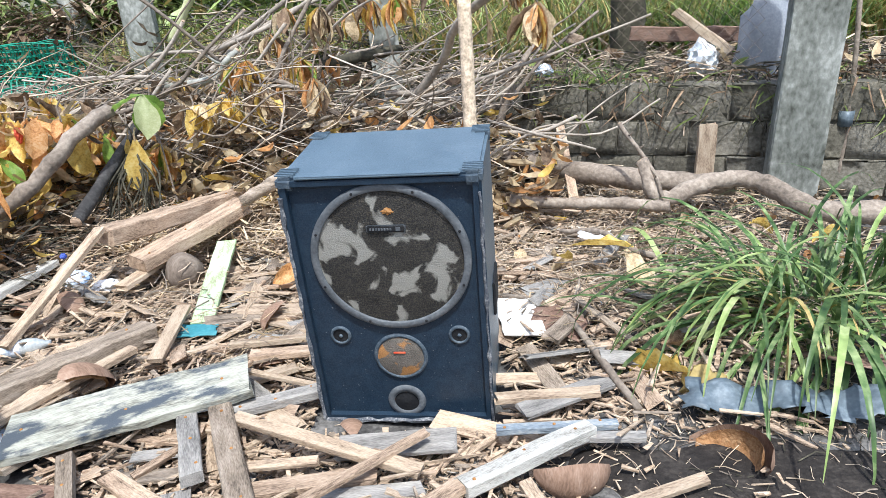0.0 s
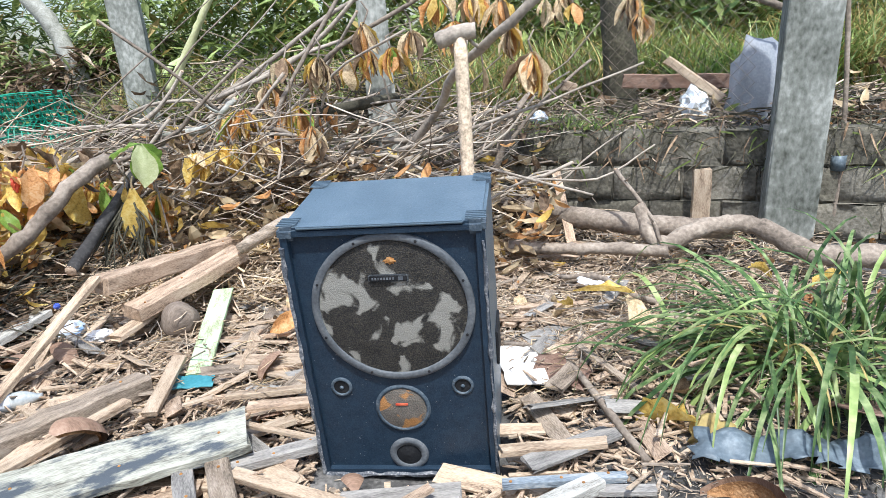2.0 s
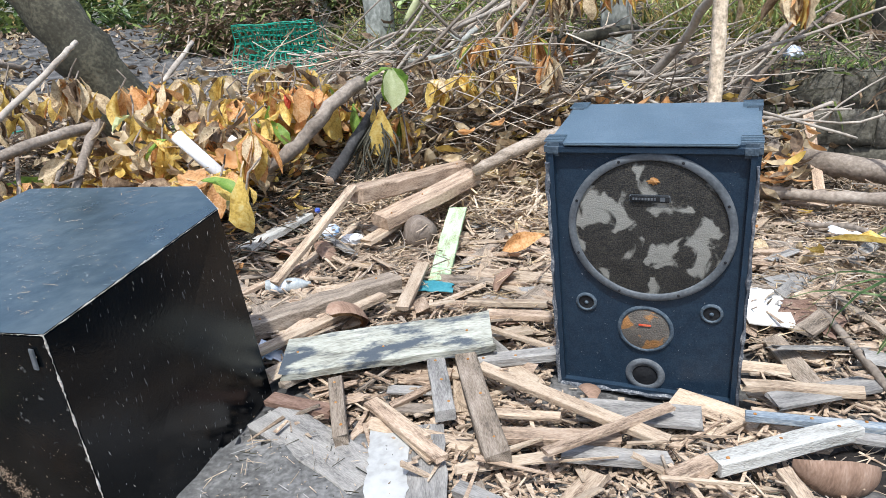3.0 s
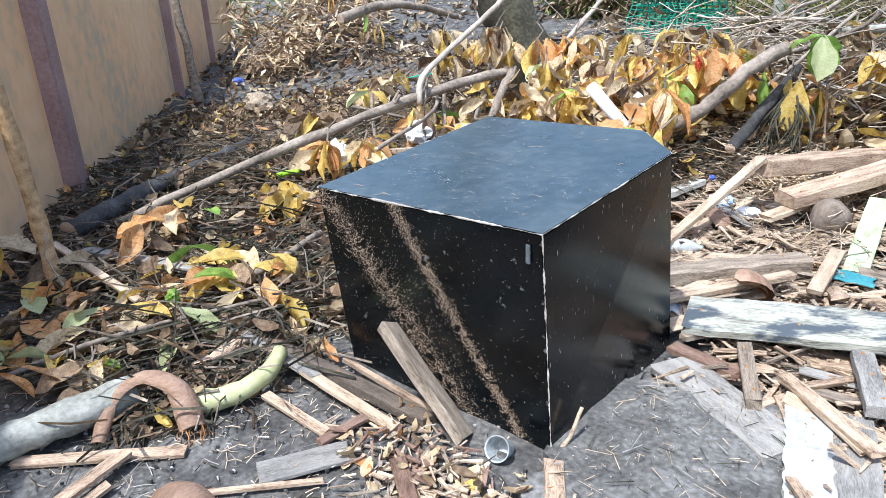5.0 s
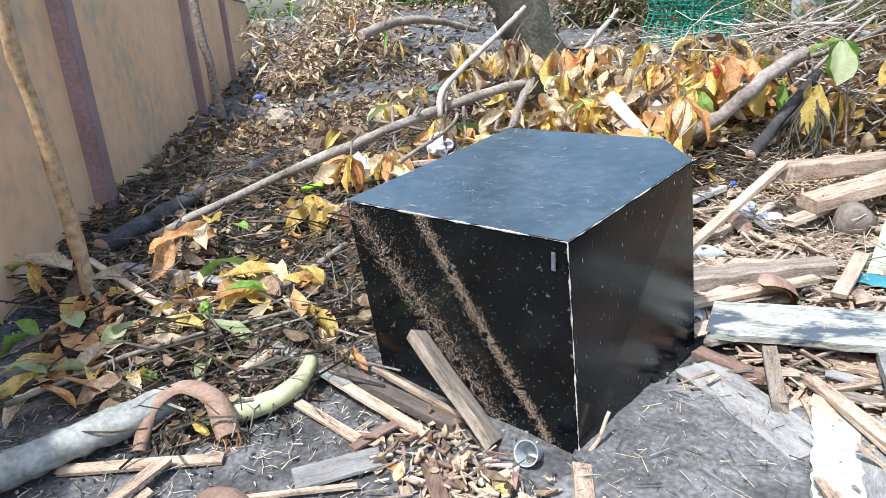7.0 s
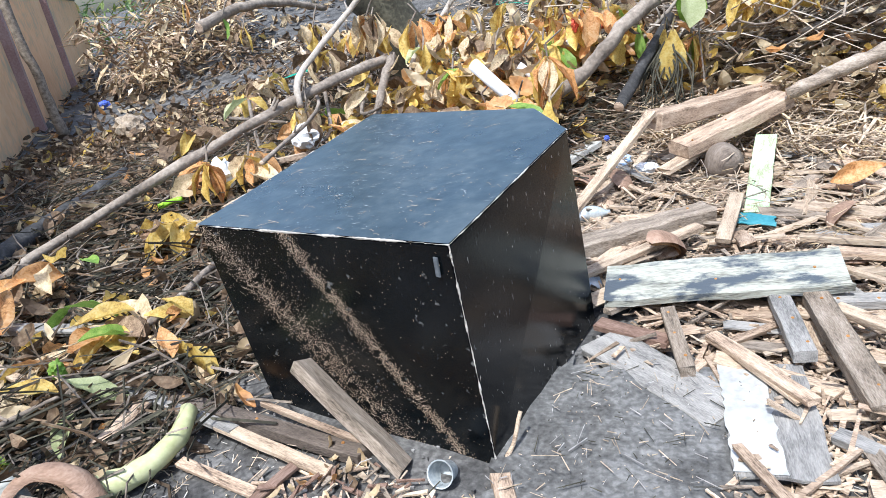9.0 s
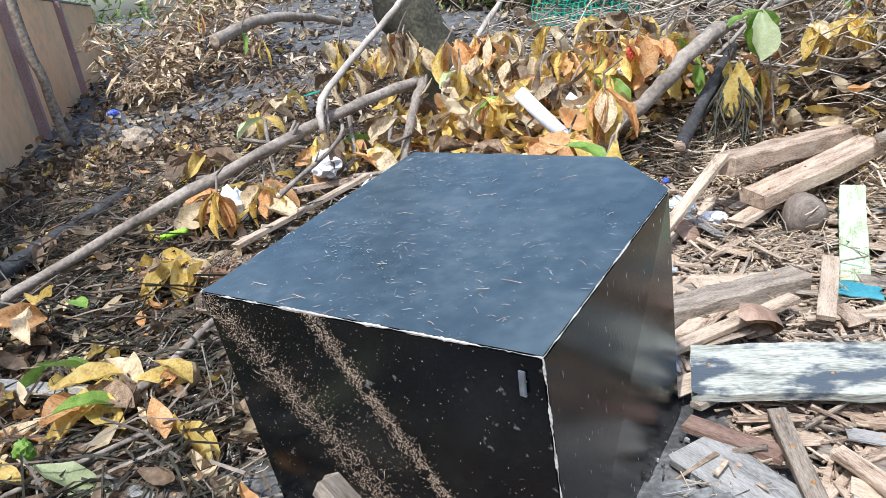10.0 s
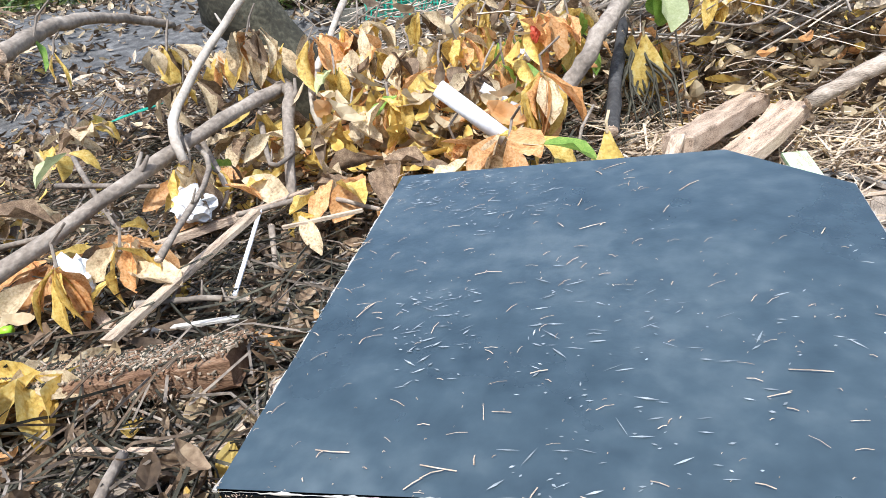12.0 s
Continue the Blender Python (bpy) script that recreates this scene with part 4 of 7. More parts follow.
lumber("slat", (-2.622, 1.944, 0.200), (-2.784, 2.350, 0.300), 0.014, 0.006, "white_plastic", "thin white plastic strip")
lumber("slat", (-3.153, 1.863, 0.220), (-2.850, 1.698, 0.200), 0.035, 0.012, "wood_tan", "short tan slat")
lumber("slat", (-2.803, 1.750, 0.180), (-2.523, 1.825, 0.200), 0.018, 0.010, "wood_white", "thin whitish lath")
lumber("beam", (-3.089, 1.413, 0.190), (-2.414, 1.667, 0.220), 0.140, 0.090, "wood_rot", "thick rotten red-brown timber covered in crumbs")
lumber("plank", (-2.550, 1.250, 0.060), (-2.451, 1.370, 0.080), 0.060, 0.030, "wood_old", "old plank end")
lumber("slat", (-2.679, 1.346, 0.120), (-2.459, 1.388, 0.120), 0.015, 0.012, "wood_tan", "thin stick")
lumber("slat", (-2.302, 1.632, 0.120), (-2.131, 1.876, 0.160), 0.050, 0.015, "wood_tan", "tan bark strip beside the black cabinet")
lumber("slat", (-2.481, 1.490, 0.080), (-2.368, 1.427, 0.060), 0.025, 0.012, "wood_pale", "pale splinter")
lumber("slat", (-2.360, 1.406, 0.080), (-2.310, 1.517, 0.100), 0.030, 0.012, "wood_pale", "pale splinter beside the black cabinet")
lumber("slat", (-2.635, 2.260, 0.280), (-2.380, 2.355, 0.300), 0.015, 0.012, "wood_pale", "thin pale cane")
lumber("slat", (0.526, 4.350, 0.420), (0.577, 3.891, 0.080), 0.050, 0.015, "wood_tan", "tan slat leaning on a fallen branch")
lumber("slat", (0.362, 4.003, 0.150), (0.405, 3.684, 0.060), 0.015, 0.006, "wood_pale", "thin pale strip")
lumber("slat", (0.179, 3.692, 0.050), (0.589, 3.590, 0.050), 0.040, 0.012, "wood_white", "whitish lath on the litter")
lumber("slat", (0.254, 3.880, 0.120), (0.779, 3.882, 0.100), 0.070, 0.050, "wood_tan", "tan sawn timber behind the loudspeaker")
lumber("plank", (1.018, 5.000, 0.902), (1.992, 4.900, 0.847), 0.060, 0.090, "red_wood", "dark red-brown timber lying on the bank")
lumber("plank", (1.269, 4.850, 0.993), (1.553, 4.700, 0.767), 0.080, 0.050, "wood_pale", "pale sawn timber leaning on the bank")
lumber("slat", (0.608, 4.700, 0.899), (0.682, 4.700, 0.881), 0.080, 0.060, "wood_tan", "short tan block on the bank")


# ---- branches, trunks and sticks ----
def limb(name, points, r0, r1, mat, label, category="branch", steps=4, sides=8, wob=0.2):
    if r0 >= 0.03 and category == "branch":
        steps, sides, wob = 9, 14, wob * 0.5
    pts = smooth_path(points, steps)
    for p in pts[1:-1]:
        p += Vector((rng.uniform(-1, 1), rng.uniform(-1, 1), rng.uniform(-1, 1))) * r0 * wob
    n = len(pts) - 1
    rad = [(r0 + (r1 - r0) * i / n) * (1 + rng.uniform(-.1, .1) + 0.12 * noise.noise(pts[i] * 9)) for i in range(n + 1)]
    cat = {"fallen_log": "log", "leaning_stick": "stick", "splinter": "splinter"}.get(name, category)
    ob = thing(name, tube_bm(pts, rad, sides, rnd=rng, rough=0.10), mat, label, cat, smooth=True)
    if r0 >= 0.012 and category not in ("stake", "tree trunk") and mat not in ("coco_husk", "stem_green", "lime_plastic"):
        for p, q, r in ((pts[0], pts[1], rad[0]), (pts[-1], pts[-2], rad[-1])):
            end = part("cut_end", lathe_bm([(0.0004, 0.006), (r * 0.6, 0.005), (r * 0.93, 0.0015), (r * 0.95, -0.004)], 10), "wood_tan", ob, "pale torn wood end")
            end.matrix_local = Matrix.Translation(p) @ (p - q).to_track_quat("Z", "Y").to_matrix().to_4x4()
        for k in range((1 + int(rng.random() * 3)) if name == "fallen_branch" and r0 < 0.03 else 0):
            i = rng.randrange(1, n)
            d = (Vector((rng.uniform(-1, 1), rng.uniform(-1, 1), rng.uniform(0, 1)))).normalized()
            part("side_twig", tube_bm([pts[i], pts[i] + d * r0 * 2.2, pts[i] + d * r0 * 4 + Vector((rng.uniform(-1, 1), rng.uniform(-1, 1), 1)) * r0], [rad[i] * 0.5, rad[i] * 0.4, rad[i] * 0.22], 6), mat, ob, "", True)
    return ob


limb("fallen_branch", [(-3.44, 0.80, 0.1), (-3.40, 1.25, 0.22), (-3.28, 1.75, 0.36), (-3.15, 2.2, 0.48), (-3.08, 2.65, 0.56), (-3.055, 3.07, 0.59)], 0.022, 0.03, "bark", "long crooked brown fallen branch over dead leaves")
limb("fallen_branch", [(-3.055, 3.07, 0.585), (-2.97, 2.95, 0.57), (-2.86, 2.70, 0.40), (-2.80, 2.56, 0.22)], 0.027, 0.022, "bark", "bent end of a brown fallen branch")
# mossy trunk; very dark bark stands in for shade from an unbuilt canopy
limb("tree_trunk", [(-3.30, 3.75, -0.05), (-3.36, 3.6, 0.5), (-3.50, 3.47, 0.95), (-3.72, 3.35, 1.4), (-4.0, 3.25, 2.0), (-4.3, 3.15, 2.8)], 0.185, 0.14, "bark_dark", "mossy leaning tree trunk, bark darkened for canopy shade", "tree trunk", sides=16, wob=0.05)
limb("tree_trunk", [(1.03, 5.3, 0.2), (1.04, 5.3, 0.8), (1.0, 5.3, 1.4), (0.95, 5.3, 2.2)], 0.115, 0.10, "bark_dark", "brown tree trunk behind the block wall", "tree trunk", sides=14)
limb("tree_trunk", [(-4.05, 7.5, 0.2), (-4.2, 7.5, 0.9), (-4.35, 7.5, 1.5), (-4.6, 7.5, 1.9), (-5.0, 7.5, 2.8)], 0.09, 0.08, "bark_white", "whitish tree trunk behind the fence", "tree trunk", sides=14)
limb("wall_stake", [(-2.931, 0.433, 0.0), (-2.93, 0.42, 0.4), (-2.90, 0.40, 0.8), (-2.857, 0.376, 1.07), (-2.77, 0.39, 1.5)], 0.031, 0.025, "stake_wood", "peeled brown stake standing near the painted wall", "stake", wob=0.06)
limb("wall_stake", [(-7.45, 2.80, 0.0), (-7.48, 2.78, 0.5), (-7.50, 2.75, 1.0), (-7.55, 2.75, 1.9)], 0.05, 0.042, "wood_old", "old brown stake standing by the painted wall", "stake")
limb("fallen_log", [(0.14, 4.45, 0.22), (0.5, 4.15, 0.21), (0.85, 3.95, 0.19), (1.36, 3.82, 0.17)], 0.06, 0.055, "bark", "thick grey-brown fallen log behind the loudspeaker", sides=12)
limb("leaning_pole", [(-1.718, 3.850, 0.604), (-1.714, 3.480, 0.426), (-1.685, 3.130, 0.294)], 0.026, 0.03, "charred", "blackened pole leaning on the debris heap", "pole")
limb("curved_log", [(-1.989, 3.050, 0.360), (-1.855, 3.150, 0.469), (-1.779, 3.250, 0.568), (-1.713, 3.400, 0.677), (-1.667, 3.550, 0.723)], 0.034, 0.037, "bark", "curved grey log across yellow leaves", "log")
limb("bare_root", [(-0.5, 3.5, 0.5), (-0.75, 3.42, 0.42), (-1.0, 3.35, 0.30)], 0.035, 0.03, "wood_old", "weathered grey limb behind the loudspeaker", "branch")


def wood_stump_post():
    """A mallet-like stake: a round pole with a short crosspiece on top."""
    t = empty("mallet_stake", "upright pale pole with a short crosspiece on top", "stake", Matrix.Translation((0.066, 3.5, 0.0)))
    part("shaft", tube_bm(smooth_path([(0, 0, 0), (0.004, 0, 0.6), (0.0, 0, 1.17)], 5), 0.03, 10, rnd=rng, rough=0.05), "straw", t, "peeled tan shaft", True)
    part("crosspiece", tube_bm(smooth_path([(-0.10, 0.0, 1.16), (0.0, 0, 1.19), (0.07, 0, 1.195)], 4), [0.035 + rng.uniform(-.003, .003) for _ in range(9)], 10), "bark_pale", t, "", True)
    return t


wood_stump_post()
lumber("plank", (1.30, 4.22, 0.02), (1.31, 4.23, 0.40), 0.10, 0.03, "wood_pale", "pale board end standing by the block wall", 0.1)

# root mass hanging beside the blackened pole
for k in range(26):
    a = Vector((-1.66 + rng.uniform(-.05, .05), 3.66 + rng.uniform(-.05, .05), 0.50 + rng.uniform(-.04, .03)))
    b = Vector((-1.62 + rng.uniform(-.20, .18), 3.42 + rng.uniform(-.12, .12), 0.22 + rng.uniform(-.04, .06)))
    limb("dry_root", [a, a.lerp(b, 0.5) + Vector((rng.uniform(-.06, .06), rng.uniform(-.05, .05), 0.03)), b], 0.007, 0.003, "bark_dark", "thin dark dried root strand in a bundle", "root", 3, 5)["group"] = "bundle of dried roots"


# ---- leaves ----
def leaf_mesh(L, W, curl, fold, mat, r2, twist=0.0):
    """A broad oval leaf along x with midrib fold, curl and wavy edge."""
    n = 7
    v, f = [], []
    for i in range(n + 1):
        s = i / n
        w = W * (math.sin(math.pi * min(1, s ** 1.45 * 0.97 + 0.02)) ** 0.75) * 0.5 + 0.0015
        ang = curl * s
        cx, cz = L * (math.sin(ang) / curl if abs(curl) > 0.05 else s), -L * ((1 - math.cos(ang)) / curl if abs(curl) > 0.05 else 0)
        tw = twist * s
        for side in (-1, -0.5, 0, 0.5, 1):
            lift = abs(side) * fold * w + r2.uniform(-1, 1) * 0.3 * w * (0.3 + abs(side))
            yy = side * w * math.cos(fold * 0.7)
            v.append((cx + r2.uniform(-1, 1) * 0.006 * L, yy * math.cos(tw) - lift * math.sin(tw), cz + lift * math.cos(tw) + yy * math.sin(tw)))
    for i in range(n):
        for k in range(4):
            a = i * 5 + k
            f.append((a, a + 1, a + 6, a + 5))
    me = bpy.data.meshes.new("leaf")
    me.from_pydata(v, [], f)
    me.materials.append(MATS[mat])
    me.polygons.foreach_set("use_smooth", [True] * len(f))
    return me


LEAF = {"tan": ("leaf_tan", "leaf_tan", "dead_leaf", "leaf_orange", "leaf_yellow"), "yellow": ("leaf_yellow", "leaf_yellow", "leaf_yellow", "leaf_tan", "leaf_orange", "leaf_orange", "leaf_green"), "orange": ("leaf_orange", "leaf_orange", "leaf_yellow", "leaf_tan"),
        "dead": ("dead_leaf", "leaf_tan", "leaf_yellow", "leaf_tan"), "green": ("leaf_pale_green", "leaf_yellow", "leaf_yellow", "leaf_tan"), "lime": ("leaf_yellow", "leaf_green", "leaf_yellow", "leaf_tan"), "dgreen": ("leaf_pale_green", "leaf_green", "dead_leaf", "leaf_pale_green")}
LABEL = {"tan": "tan dried whorl of broad leaves", "yellow": "yellow withered whorl of broad leaves", "orange": "orange-brown withered broad leaves on a twig", "dead": "brown crumpled dead leaves on a twig",
         "green": "half-green wilting broad leaves on a twig", "lime": "yellow-green fallen broad leaves", "dgreen": "grey-green fallen broad leaves"}
lr = random.Random(21)
LEAF_DRY = {m: [leaf_mesh(1.0, lr.uniform(0.17, 0.30), lr.uniform(0.1, 0.9), lr.uniform(0.8, 1.9), m, lr, lr.uniform(-1.2, 1.2)) for _ in range(6)] for m in ("leaf_tan", "leaf_yellow", "leaf_orange", "dead_leaf", "leaf_green", "leaf_pale_green")}
LEAF_MESHES = {m: [leaf_mesh(1.0, lr.uniform(0.36, 0.54), lr.uniform(0.2, 1.3), lr.uniform(0.2, 1.1), m, lr, lr.uniform(-.6, .6)) for _ in range(7)] for m in ("leaf_tan", "leaf_yellow", "leaf_orange", "dead_leaf", "leaf_green", "leaf_pale_green")}


def leaf_cluster(p, count, size, tone, spread):
    """A whorl of leaves: spread near 0.4 hangs down, above 1 lies flat."""
    p = Vector(p)
    flat = spread > 1.2
    c = empty("leaf_whorl" if count > 1 else "fallen_leaf", LABEL[tone], "leaves" if count > 1 else "leaf", Matrix.Translation(p), group="withered leaves on the debris")
    if not flat:
        part("twig", tube_bm([(0, 0, -0.01), (lr.uniform(-.03, .03), lr.uniform(-.02, .05), 0.06), (lr.uniform(-.06, .06), lr.uniform(0, .1), 0.11)], [0.005, 0.005, 0.004], 6), "bark", c)
    a0 = lr.uniform(0, 6.28)
    for k in range(count + (0 if count < 4 else 10 if spread < 0.55 else 6)):
        m = (LEAF_DRY if spread < 0.55 and lr.random() < 0.8 else LEAF_MESHES)[lr.choice(LEAF[tone])]
        ob = new("leaf", lr.choice(m))
        ob.parent = c
        s = size * lr.uniform(0.7, 1.3) * (1.25 if flat else 1.0 if spread < 0.55 else 1.0)
        yaw = a0 + k * 6.283 / max(count, 1) + lr.uniform(-.4, .4)
        pitch = lr.uniform(-0.1, 0.35) if flat else math.pi / 2 - (spread + 0.12) * lr.uniform(0.35, 1.5)
        off = Vector((lr.uniform(-1, 1), lr.uniform(-1, 1), lr.uniform(0, .3))) * (size * 0.45 if flat else 0.012 if spread < 0.55 else size * 0.4)
        ob.matrix_local = Matrix.Translation(off) @ Matrix.Rotation(yaw, 4, "Z") @ Matrix.Rotation(pitch, 4, "Y") @ Matrix.Rotation(lr.uniform(-.7, .7), 4, "X") @ Matrix.Diagonal((s, s * lr.uniform(0.75, 1.15), s, 1))
    return c


leaf_cluster((-0.701, 4.000, 1.126), 7, 0.16, "tan", 0.45)
leaf_cluster((-0.469, 4.100, 1.284), 7, 0.16, "tan", 0.45)
leaf_cluster((0.005, 4.100, 1.257), 6, 0.15, "tan", 0.45)
leaf_cluster((0.296, 4.200, 1.216), 5, 0.15, "tan", 0.45)
leaf_cluster((-1.059, 4.200, 1.004), 6, 0.15, "tan", 0.45)
leaf_cluster((-0.865, 4.100, 0.879), 6, 0.15, "yellow", 0.45)
leaf_cluster((-0.616, 4.300, 1.101), 7, 0.15, "yellow", 0.45)
leaf_cluster((-0.490, 4.300, 1.141), 5, 0.15, "tan", 0.45)
leaf_cluster((-0.346, 4.200, 1.149), 7, 0.15, "yellow", 0.45)
leaf_cluster((-0.232, 4.200, 1.230), 6, 0.14, "tan", 0.45)
leaf_cluster((-0.085, 4.200, 1.408), 6, 0.16, "yellow", 0.45)
leaf_cluster((0.144, 4.100, 1.052), 1, 0.16, "yellow", 0.45)
leaf_cluster((0.399, 4.000, 1.082), 9, 0.20, "tan", 0.45)
leaf_cluster((-1.129, 4.000, 0.885), 7, 0.17, "yellow", 0.45)
leaf_cluster((-1.031, 3.900, 0.757), 6, 0.15, "tan", 0.45)
leaf_cluster((-0.754, 3.900, 0.789), 6, 0.16, "tan", 0.45)
leaf_cluster((0.992, 4.600, 1.371), 6, 0.18, "tan", 0.45)
leaf_cluster((0.110, 4.200, 1.410), 6, 0.17, "tan", 0.45)
leaf_cluster((1.061, 4.700, 1.248), 5, 0.15, "tan", 0.45)
leaf_cluster((-0.946, 4.200, 1.135), 4, 0.13, "tan", 0.45)
leaf_cluster((-0.691, 4.100, 0.886), 2, 0.14, "yellow", 0.45)
leaf_cluster((-1.175, 3.900, 0.719), 5, 0.14, "green", 0.45)
leaf_cluster((0.470, 4.100, 1.341), 3, 0.14, "yellow", 0.45)
leaf_cluster((0.241, 4.200, 1.360), 6, 0.17, "tan", 0.45)
leaf_cluster((0.631, 4.300, 1.315), 3, 0.13, "yellow", 0.45)
leaf_cluster((0.587, 4.500, 1.388), 5, 0.16, "tan", 0.45)
leaf_cluster((-2.530, 3.250, 0.653), 6, 0.16, "tan", 0.80)
leaf_cluster((-2.738, 3.200, 0.663), 6, 0.16, "dead", 0.80)
leaf_cluster((-2.326, 3.300, 0.673), 6, 0.16, "tan", 0.80)
leaf_cluster((-2.102, 3.200, 0.565), 5, 0.15, "yellow", 0.90)
leaf_cluster((-2.013, 3.400, 0.712), 6, 0.18, "orange", 0.80)
leaf_cluster((-1.895, 3.500, 0.695), 5, 0.16, "yellow", 0.90)
leaf_cluster((-1.924, 3.800, 0.558), 6, 0.20, "yellow", 0.60)
leaf_cluster((-1.562, 3.750, 0.514), 6, 0.19, "yellow", 0.50)
leaf_cluster((-1.361, 3.800, 0.685), 5, 0.15, "dead", 0.90)
leaf_cluster((-1.191, 4.000, 0.877), 7, 0.16, "yellow", 0.50)
leaf_cluster((-1.222, 3.900, 0.697), 5, 0.15, "green", 0.70)
leaf_cluster((-0.995, 3.900, 0.718), 6, 0.15, "dead", 0.80)
leaf_cluster((-2.618, 3.600, 0.751), 6, 0.16, "dead", 0.90)
leaf_cluster((-2.801, 3.500, 0.753), 6, 0.16, "dead", 0.90)
leaf_cluster((-3.147, 3.000, 0.828), 6, 0.17, "tan", 0.70)
leaf_cluster((-3.494, 2.900, 0.819), 6, 0.16, "dead", 0.80)
leaf_cluster((-3.038, 2.350, 0.462), 6, 0.16, "dead", 0.70)
leaf_cluster((-2.981, 1.700, 0.398), 5, 0.16, "orange", 0.50)
leaf_cluster((-2.176, 2.750, 0.396), 3, 0.17, "orange", 0.90)
leaf_cluster((-2.966, 1.900, 0.364), 5, 0.17, "tan", 0.70)
leaf_cluster((-4.042, 2.800, 0.864), 3, 0.14, "yellow", 0.50)
leaf_cluster((-2.345, 3.100, 0.584), 5, 0.16, "tan", 0.90)
leaf_cluster((-2.678, 2.900, 0.467), 6, 0.16, "dead", 0.90)
leaf_cluster((-0.984, 4.200, 0.819), 5, 0.16, "tan", 0.60)
leaf_cluster((-0.777, 4.200, 0.836), 3, 0.14, "orange", 0.50)
leaf_cluster((-2.161, 3.050, 0.563), 5, 0.16, "tan", 0.90)
leaf_cluster((-2.352, 3.700, 0.763), 6, 0.16, "dead", 0.90)
leaf_cluster((-2.174, 3.800, 0.761), 5, 0.15, "tan", 0.90)
leaf_cluster((-2.974, 3.500, 0.689), 5, 0.17, "green", 0.80)
leaf_cluster((-3.372, 2.800, 0.671), 6, 0.17, "dead", 0.80)
leaf_cluster((-1.891, 3.700, 0.761), 3, 0.14, "dead", 0.60)
leaf_cluster((-1.657, 3.700, 0.570), 3, 0.14, "orange", 0.70)
leaf_cluster((-1.535, 4.000, 0.806), 6, 0.16, "dead", 0.80)
leaf_cluster((-1.850, 2.800, 0.600), 8, 0.20, "orange", 0.50)
leaf_cluster((-2.500, 2.920, 0.530), 9, 0.17, "yellow", 0.75)
leaf_cluster((-1.690, 2.500, 0.430), 3, 0.10, "green", 0.60)
leaf_cluster((-1.950, 2.650, 0.420), 4, 0.18, "orange", 1.00)
leaf_cluster((-3.710, 2.250, 1.060), 2, 0.13, "orange", 0.20)
leaf_cluster((-3.550, 2.350, 0.970), 1, 0.13, "yellow", 0.20)
leaf_cluster((-3.235, 0.228, 0.160), 2, 0.13, "yellow", 1.4)
leaf_cluster((-3.148, 0.341, 0.170), 1, 0.16, "tan", 1.4)
leaf_cluster((-2.981, 0.408, 0.140), 2, 0.12, "tan", 1.4)
leaf_cluster((-2.608, 0.389, 0.090), 2, 0.13, "yellow", 1.4)
leaf_cluster((-2.499, 0.264, 0.080), 2, 0.15, "orange", 1.4)
leaf_cluster((-2.347, 0.138, 0.070), 3, 0.14, "green", 1.4)
leaf_cluster((-2.232, 0.196, 0.070), 3, 0.15, "orange", 1.4)
leaf_cluster((-2.286, 0.302, 0.060), 3, 0.14, "orange", 1.4)
leaf_cluster((-2.415, 0.083, 0.060), 2, 0.13, "green", 1.4)
leaf_cluster((-2.313, 0.361, 0.070), 2, 0.14, "dead", 1.4)
leaf_cluster((-2.275, 0.441, 0.080), 2, 0.14, "dead", 1.4)
leaf_cluster((-2.935, 0.856, 0.200), 3, 0.16, "orange", 1.4)
leaf_cluster((-2.969, 0.971, 0.220), 2, 0.14, "dead", 1.4)
leaf_cluster((-2.633, 0.925, 0.140), 3, 0.16, "lime", 1.4)
leaf_cluster((-2.494, 0.935, 0.130), 2, 0.14, "dead", 1.4)
leaf_cluster((-2.275, 1.065, 0.140), 1, 0.12, "yellow", 1.4)
leaf_cluster((-2.215, 0.949, 0.100), 1, 0.12, "orange", 1.4)
leaf_cluster((-2.470, 0.808, 0.100), 3, 0.14, "orange", 1.4)
leaf_cluster((-2.392, 0.607, 0.070), 2, 0.15, "lime", 1.4)
leaf_cluster((-2.139, 0.671, 0.060), 3, 0.14, "dgreen", 1.4)
leaf_cluster((-2.795, 0.505, 0.100), 3, 0.13, "orange", 1.4)
leaf_cluster((-2.745, 0.218, 0.080), 1, 0.11, "lime", 1.4)
leaf_cluster((-2.366, 0.945, 0.120), 3, 0.14, "lime", 1.4)
leaf_cluster((-3.259, 1.845, 0.300), 4, 0.16, "orange", 1.4)
leaf_cluster((-4.089, 2.262, 0.300), 5, 0.17, "dead", 1.4)
leaf_cluster((-4.710, 3.098, 0.350), 4, 0.16, "dead", 1.4)
leaf_cluster((-7.888, 5.652, 0.500), 1, 0.15, "yellow", 1.4)
leaf_cluster((-2.866, 1.476, 0.200), 4, 0.15, "dead", 1.4)
leaf_cluster((-17.624, 8.791, 0.300), 8, 0.20, "dead", 1.4)
leaf_cluster((-30.563, 13.647, 0.300), 8, 0.20, "dead", 1.4)
leaf_cluster((-8.739, 4.631, 0.300), 5, 0.16, "dead", 1.4)
leaf_cluster((-3.171, 2.521, 0.350), 4, 0.15, "yellow", 1.4)
leaf_cluster((-3.589, 2.028, 0.200), 3, 0.15, "orange", 1.3)
leaf_cluster((-4.111, 2.374, 0.250), 4, 0.15, "dead", 1.3)
leaf_cluster((-2.951, 1.915, 0.280), 3, 0.16, "dead", 1.3)
leaf_cluster((-3.213, 2.114, 0.300), 3, 0.15, "tan", 1.3)
leaf_cluster((-3.415, 1.955, 0.200), 3, 0.13, "orange", 1.3)
leaf_cluster((-3.001, 2.463, 0.350), 3, 0.15, "tan", 1.3)
leaf_cluster((-2.920, 2.459, 0.350), 3, 0.14, "dead", 1.3)
